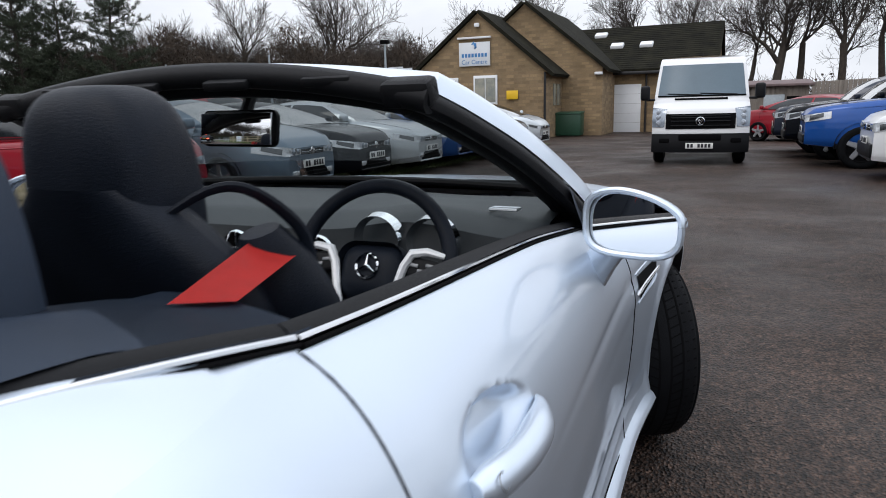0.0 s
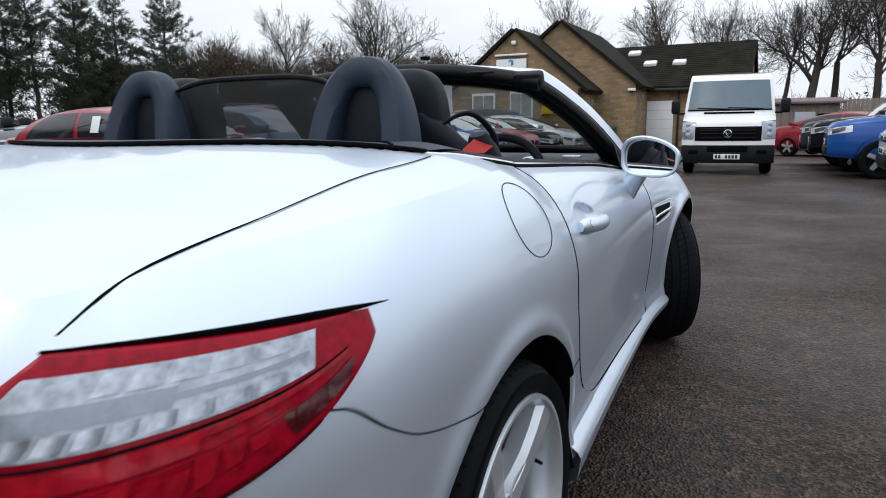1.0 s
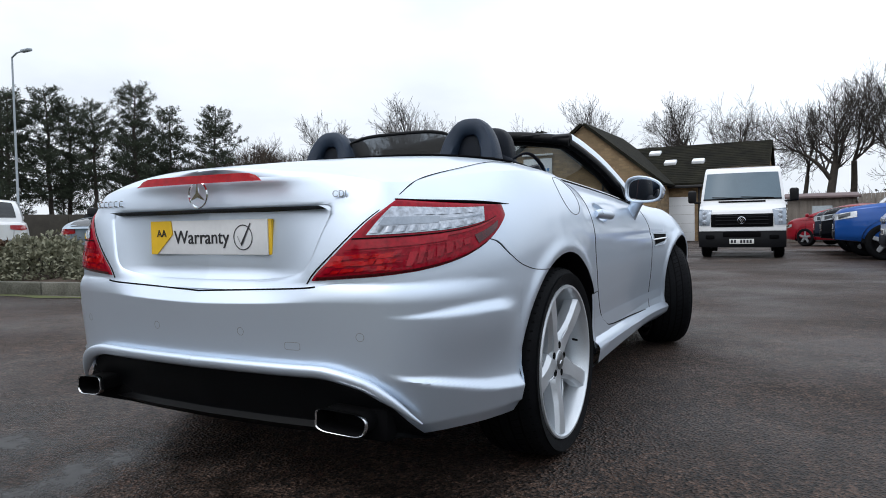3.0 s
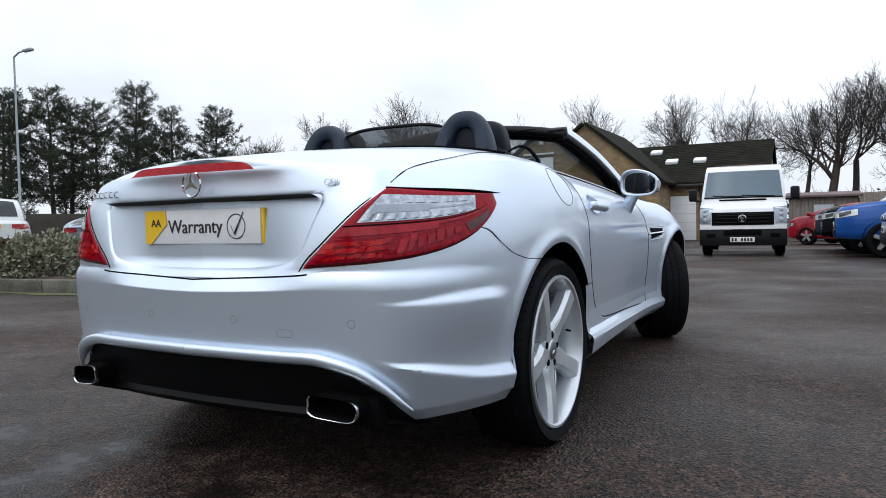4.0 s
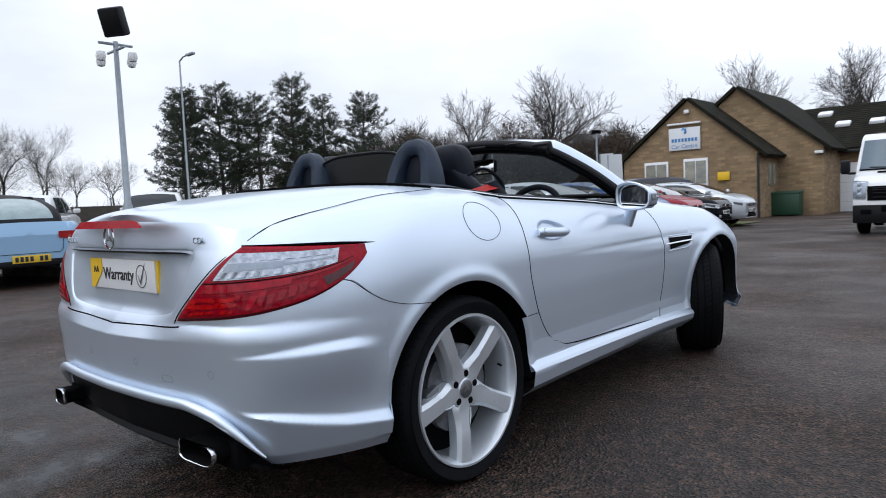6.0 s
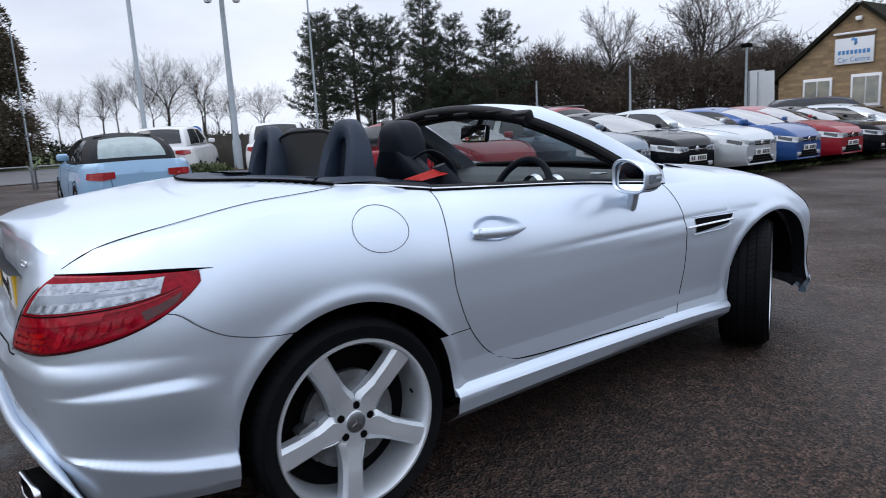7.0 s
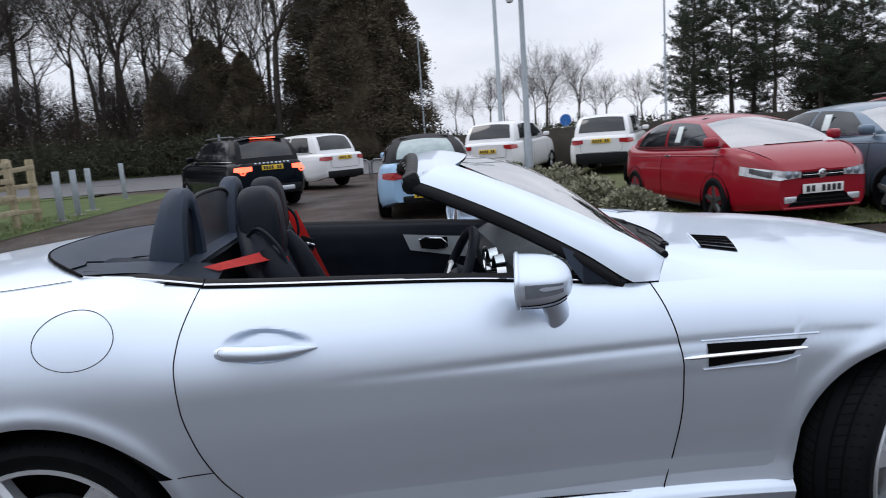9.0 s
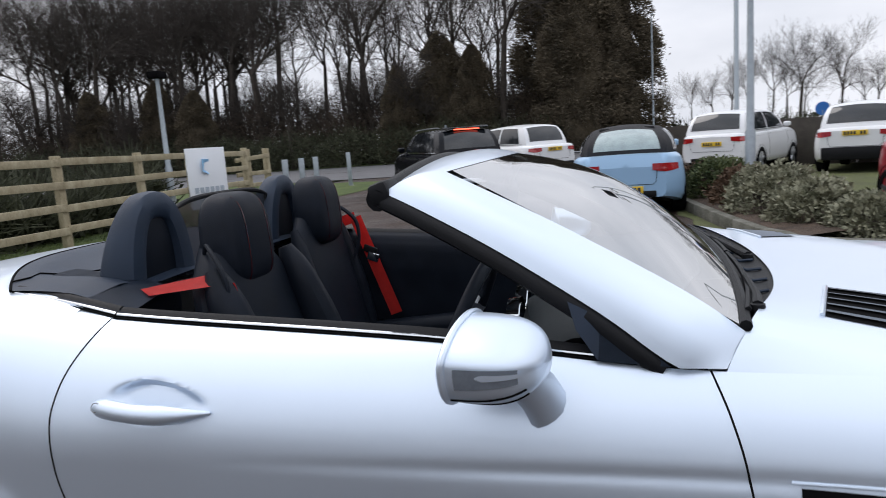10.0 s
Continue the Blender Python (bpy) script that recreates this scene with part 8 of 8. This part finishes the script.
def conifer(seed, h=15.0, w=4.2, mat=None, count=62000, base=.0):
    rng = random.Random(seed)
    wood, leaf = Mesher(), Mesher()
    wood.bar(Vector((0, 0, -.1)), Vector((0, 0, h * .9)), .3, .05, 8)
    lumps = [(rng.uniform(0, 6.28), rng.uniform(.0, .97), rng.uniform(.72, 1.08)) for _ in range(150)]
    # dense inner foliage
    rows, cols = 26, 22
    i0 = len(leaf.v)
    for i in range(rows + 1):
        f = i / rows * .97
        prof = (min(1, (f + .08) * 5) ** .5) * (1 - f ** 2.6) ** .75
        for j in range(cols):
            a = 2 * math.pi * j / cols
            r = w * prof * (.40 + .20 * noise.noise(Vector((math.cos(a) * 2, math.sin(a) * 2, f * 9 + seed))))
            leaf.v.append(Vector((r * math.cos(a), r * math.sin(a), base + f * (h - base))))
    for i in range(rows):
        for j in range(cols):
            k = (j + 1) % cols
            leaf.f.append((i0 + i * cols + j, i0 + i * cols + k, i0 + (i + 1) * cols + k, i0 + (i + 1) * cols + j))
    for _ in range(count):
        a, f, s = rng.choice(lumps)
        f = min(.995, max(0, f + rng.gauss(0, .028)))
        a += rng.gauss(0, .22)
        prof = (min(1, (f + .08) * 5) ** .5) * (1 - f ** 2.6) ** .75
        r = w * prof * s * rng.uniform(.25, 1.0) ** .5
        p = Vector((r * math.cos(a), r * math.sin(a), base + f * (h - base)))
        d = (Vector((math.cos(a), math.sin(a), .2)) + rand_dir(rng) * .8).normalized()
        leaf.leaf(p, d, rand_dir(rng), rng.uniform(.18, .46), rng.uniform(.03, .06))
    return wood.mesh("trunk", BARK, True), leaf.mesh("crown", mat or YEW)


def shrub(seed, rx, ry, rz, mat, count=2600, ln=.07):
    rng = random.Random(seed)
    wood, leaf = Mesher(), Mesher()
    for _ in range(26):
        d = rand_dir(rng, .7)
        wood.bar(Vector((0, 0, 0)), Vector((d.x * rx * .8, d.y * ry * .8, abs(d.z) * rz * .8)), .012, .004, 3)
    for _ in range(count):
        d = rand_dir(rng)
        d.z = abs(d.z)
        bump = .86 + .22 * noise.noise(Vector((d.x * 3 + seed, d.y * 3, d.z * 3)))
        k = rng.uniform(.62, 1.0) ** .5 * bump
        leaf.leaf(Vector((d.x * rx * k, d.y * ry * k, d.z * rz * k + .02)), (d + rand_dir(rng) * .9).normalized(), rand_dir(rng), ln * rng.uniform(.6, 1.3), ln * .32)
    return wood.mesh("stems", TWIG), leaf.mesh("leaves", mat)


def plant(name, label, category, meshes, m, scale=1.0, group=""):
    ob = thing(name, label, category, group, m @ Matrix.Scale(scale, 4))
    for me in meshes:
        o = new(me.name.split(".")[0], me)
        o.parent = ob
    return ob


rng = random.Random(7)
BARE = [bare_tree(3, 12, .38, .37, 0, 1.15, (0, 1), .36, .10), bare_tree(8, 12, .34, .38, 0, 1.0, (0, 1), .38, .10), bare_tree(15, 12, .42, .37, 0, 1.25, (0, 1), .33, .12), bare_tree(21, 12, .36, .38, 0, 1.1, (0, 1, 1), .36, .10)]
TALL = [bare_tree(31, 16, .36, .46, .30, .95, (0, 1, 1), .52, .06), bare_tree(36, 16, .32, .5, .45, .85, (0, 1, 1), .58, .06), bare_tree(44, 16, .40, .44, .2, 1.05, (0, 1), .50, .06), bare_tree(52, 16, .34, .48, .3, .8, (0, 1, 1), .55, .06)]
PINES = [pine_tree(5, 13, .16, .27), pine_tree(11, 13, .32, .28), pine_tree(17, 13, .42, .22), pine_tree(23, 13, .28, .25)]
YEWS = [conifer(2, 15, 4.4), conifer(6, 15, 3.6)]


def tree_at(kind, x, y, h, ref, label, name="tree", i=0, group=""):
    ms = kind[i % len(kind)]
    return plant(name, label, "tree", ms, pose(x, y, ground_z(x, y), 0, 0, rng.uniform(0, 360)), h / ref, group)


# pines beyond the road corner
for k, (x, y, h) in enumerate(((-37.5, 19.5, 8.6), (-37, 21.5, 9.1), (-35.3, 23.3, 8.5), (-34, 25, 9.5), (-32.8, 26.6, 8.2), (-30.9, 28.3, 8.4), (-41, 21, 9.4), (-39, 24, 8.8), (-37, 27, 8.2))):
    tree_at(PINES, x, y, h, 13, "dark green pine with bare lower trunk", "pine_tree", k, "pines")
# bare trees in the wood behind the cars and the building, each standing clear of the next
for k, (x, y, h) in enumerate(((-35.7, 38.0, 8.4), (-32.0, 41.1, 10.4), (-27.4, 44.3, 10.9), (-23.5, 47.5, 7.6), (-18.2, 48.9, 9.5), (-13.0, 50.6, 11.2), (-9.6, 55.0, 8.4), (-6.2, 52.2, 11.0), (-3.4, 54.0, 10.8), (.9, 52.7, 9.4), (2.6, 51.0, 10.6), (4.3, 52.6, 11.4), (6.6, 51.0, 11.6), (9.0, 52.5, 11.8), (11.5, 50.0, 11.2), (14.5, 49.0, 11.6), (18, 47, 11), (22, 44, 11))):
    tree_at(BARE, x, y, h, 12, "bare winter tree with fine dark branches", "bare_tree", k, "bare trees")
for k in range(34):
    x, y = -42 + .82 * k + rng.uniform(-.8, .8), 31.0 + .53 * k + rng.uniform(-1.0, 5.0)
    tree_at(BARE, x, y, rng.uniform(5.6, 7.4), 12, "young bare tree in the wood behind the cars", "bare_tree", k, "bare trees")
# far trees beyond the road
for k, (x, y, h) in enumerate(((-66, 11.5, 8.0), (-64, 14.5, 9.6), (-65, 17, 10.2), (-62, 19.5, 9.4), (-67, 21, 8.8), (-78, 26, 8.0), (-76, 31, 8.4), (-70, 8.5, 6.8), (-74, 11, 7.5), (-80, 21, 9), (-68, 24, 7.5), (-72, 14, 8.5), (-74, 18, 9), (-70, 28, 7.5), (-66, 6.5, 6))):
    tree_at(TALL, x, y, h, 16, "slender bare winter tree across the road", "bare_tree", k, "bare trees")
# tall wood across the road
for k in range(60):
    a = (k % 37) / 36
    x, y = lerp(-49.5, -50.5, a) - rng.uniform(0, 16), lerp(-62, -6.5, a) + rng.uniform(-1, 1)
    tree_at(TALL, x, y, rng.uniform(18, 25), 16, "tall slender bare tree with ivy on its trunk", "bare_tree", k, "roadside wood")
for k in range(30):
    a = k / 29
    tree_at(BARE, lerp(-49.0, -50.0, a) - rng.uniform(-.5, 5), lerp(-62, -7, a) + rng.uniform(-.8, .8), rng.uniform(6, 10), 12, "young bare tree at the wood's edge", "bare_tree", k, "roadside wood")
for k, (x, y, h, i) in enumerate(((-50, -.9, 13.5, 0), (-53, 1.6, 14.0, 0), (-56, -3.5, 16, 1), (-51, -9.2, 8.6, 1), (-53, -12.2, 10.2, 0), (-50.6, -15.2, 7.6, 1), (-49.8, -33, 7.2, 0), (-51, -37.5, 8.4, 1), (-50.5, -44, 8, 0))):
    tree_at(YEWS, x, y, h, 15, "dense dark evergreen tree at the wood's edge", "evergreen_tree", i, "evergreens")
tree_at(PINES, -46, 28, 5, 13, "small dark conifer behind the parked cars", "pine_tree", 0, "pines")


def thicket(name, label, pts, depth, h, mat, count, seed, ln=.35, twiggy=.3):
    """Tangled scrub along a line, one object."""
    r = random.Random(seed)
    ms = Mesher()
    for _ in range(count):
        t = r.random() * (len(pts) - 1)
        i = min(int(t), len(pts) - 2)
        p = Vector((*pts[i], 0)).lerp(Vector((*pts[i + 1], 0)), t - i)
        p += Vector((r.uniform(-depth, depth), r.uniform(-depth, depth), 0))
        lim = h * (.65 + .45 * noise.noise(Vector((p.x * .3, p.y * .3, seed))))
        p.z = ground_z(p.x, p.y) + max(0, lim) * r.random() ** .8
        if r.random() < twiggy:
            d = rand_dir(r, .8)
            ms.bar(p, p + d * r.uniform(.5, 1.3), .018, .008, 3)
        else:
            ms.leaf(p, rand_dir(r, .3), rand_dir(r), ln * r.uniform(.5, 1.2), ln * .35)
    return tagged(new(name, ms.mesh(name, mat)), label, "undergrowth", kind="stuff")


# trees and hedge out of view, added so reflections meet less bright sky
for k in range(44):
    a = radians(lerp(-200, 28, k / 43))
    x, y = 2 + 44 * math.cos(a) * rng.uniform(.92, 1.15), -2 + 40 * math.sin(a) * rng.uniform(.92, 1.15)
    if x < -27:
        continue
    tree_at(BARE, x, y, rng.uniform(9, 12), 12, "bare winter tree round the yard", "bare_tree", k, "yard trees")
thicket("yard_hedge", "dark hedge round the far side of the yard", [(-22, -36), (0, -40), (22, -34), (38, -18), (44, 0), (42, 18), (34, 32)], 1.5, 4.2, IVY, 16000, 21, .5)
thicket("undergrowth", "dark ivy and bramble under the roadside wood", [(-49.5, -64), (-50, -30), (-50.5, -5)], 3.2, 3.8, IVY, 30000, 3, .20)
thicket("scrub", "bare brown scrub under the wood behind the cars", [(-40, 29), (-32, 34), (-22, 41), (-15, 46)], 3.0, 7.2, BRAMBLE, 52000, 5, .24, .65)
thicket("low_scrub", "low bare scrub behind the sheds", [(-12, 50), (-4, 51), (12, 49), (24, 44)], 2.0, 3.0, BRAMBLE, 9000, 6, .24, .6)
thicket("hedge_scrub", "dark hedge beside the timber fence", [(-2, -8.6), (-8, -8.9), (-12.0, -9.2)], .55, 1.5, IVY, 7000, 8, .16)
thicket("far_hedge", "low dark hedge across the road", [(-54, 6), (-58, 16), (-62, 34)], 1.5, 2.4, IVY, 6000, 9)
thicket("wood_edge_scrub", "bare scrub between the tall trunks", [(-53, -60), (-54, -30), (-55, -3)], 4.0, 7.0, BRAMBLE, 42000, 12, .18, .6)

thicket("deep_wood", "dark tangle of trunks and twigs deep in the wood", [(-62, -66), (-63, -34), (-62, -10)], 4.5, 9.0, BRAMBLE, 24000, 14, .26, .7)

# bushes in the bed
for k, (x, y, rx, ry, rz, mat, label, count) in enumerate((
        (-11.6, 3.6, .75, .6, .62, LEAF_B, "low brown winter bush in the bed", 2200),
        (-10.55, 3.55, .7, .6, .70, LEAF_G, "rounded green bush in the bed", 2600),
        (-9.3, 3.75, .62, .5, .58, LEAF_B, "brown twiggy bush in the bed", 2400),
        (-8.2, 3.95, .82, .65, .66, LEAF_V, "grey-green variegated bush in the bed", 3600),
        (-6.95, 4.15, .74, .55, .52, LEAF_V, "grey-green variegated bush in the bed", 3200),
        (-6.0, 4.45, .55, .45, .42, LEAF_V, "small variegated bush at the bed's end", 2400),
        (-12.6, 3.3, .7, .6, .45, LEAF_B, "low brown winter bush in the bed", 2000))):
    plant("bush", label, "bush", shrub(40 + k, rx * 1.15, ry * 1.15, rz * 1.08, mat, int(count * 1.3)), pose(x, y - .32, .08), 1.0, "bushes in the bed")
# grass tufts along verge edges
ms = Mesher()
r = random.Random(4)
for _ in range(9000):
    x, y = r.choice(((r.uniform(-16, 2), r.uniform(-8.6, -6.5)), (r.uniform(-13, -4.8), r.uniform(4.4, 5.2)), (r.uniform(-6.2, -4.7), r.uniform(5, 20))))
    p = Vector((x, y, ground_z(x, y) + .03))
    ms.leaf(p, rand_dir(r, 1.6), rand_dir(r), r.uniform(.04, .12), .006)
tagged(new("grass_tufts", ms.mesh("grass_tufts", GRASS)), "short rough grass blades along the edges", "grass", kind="stuff")
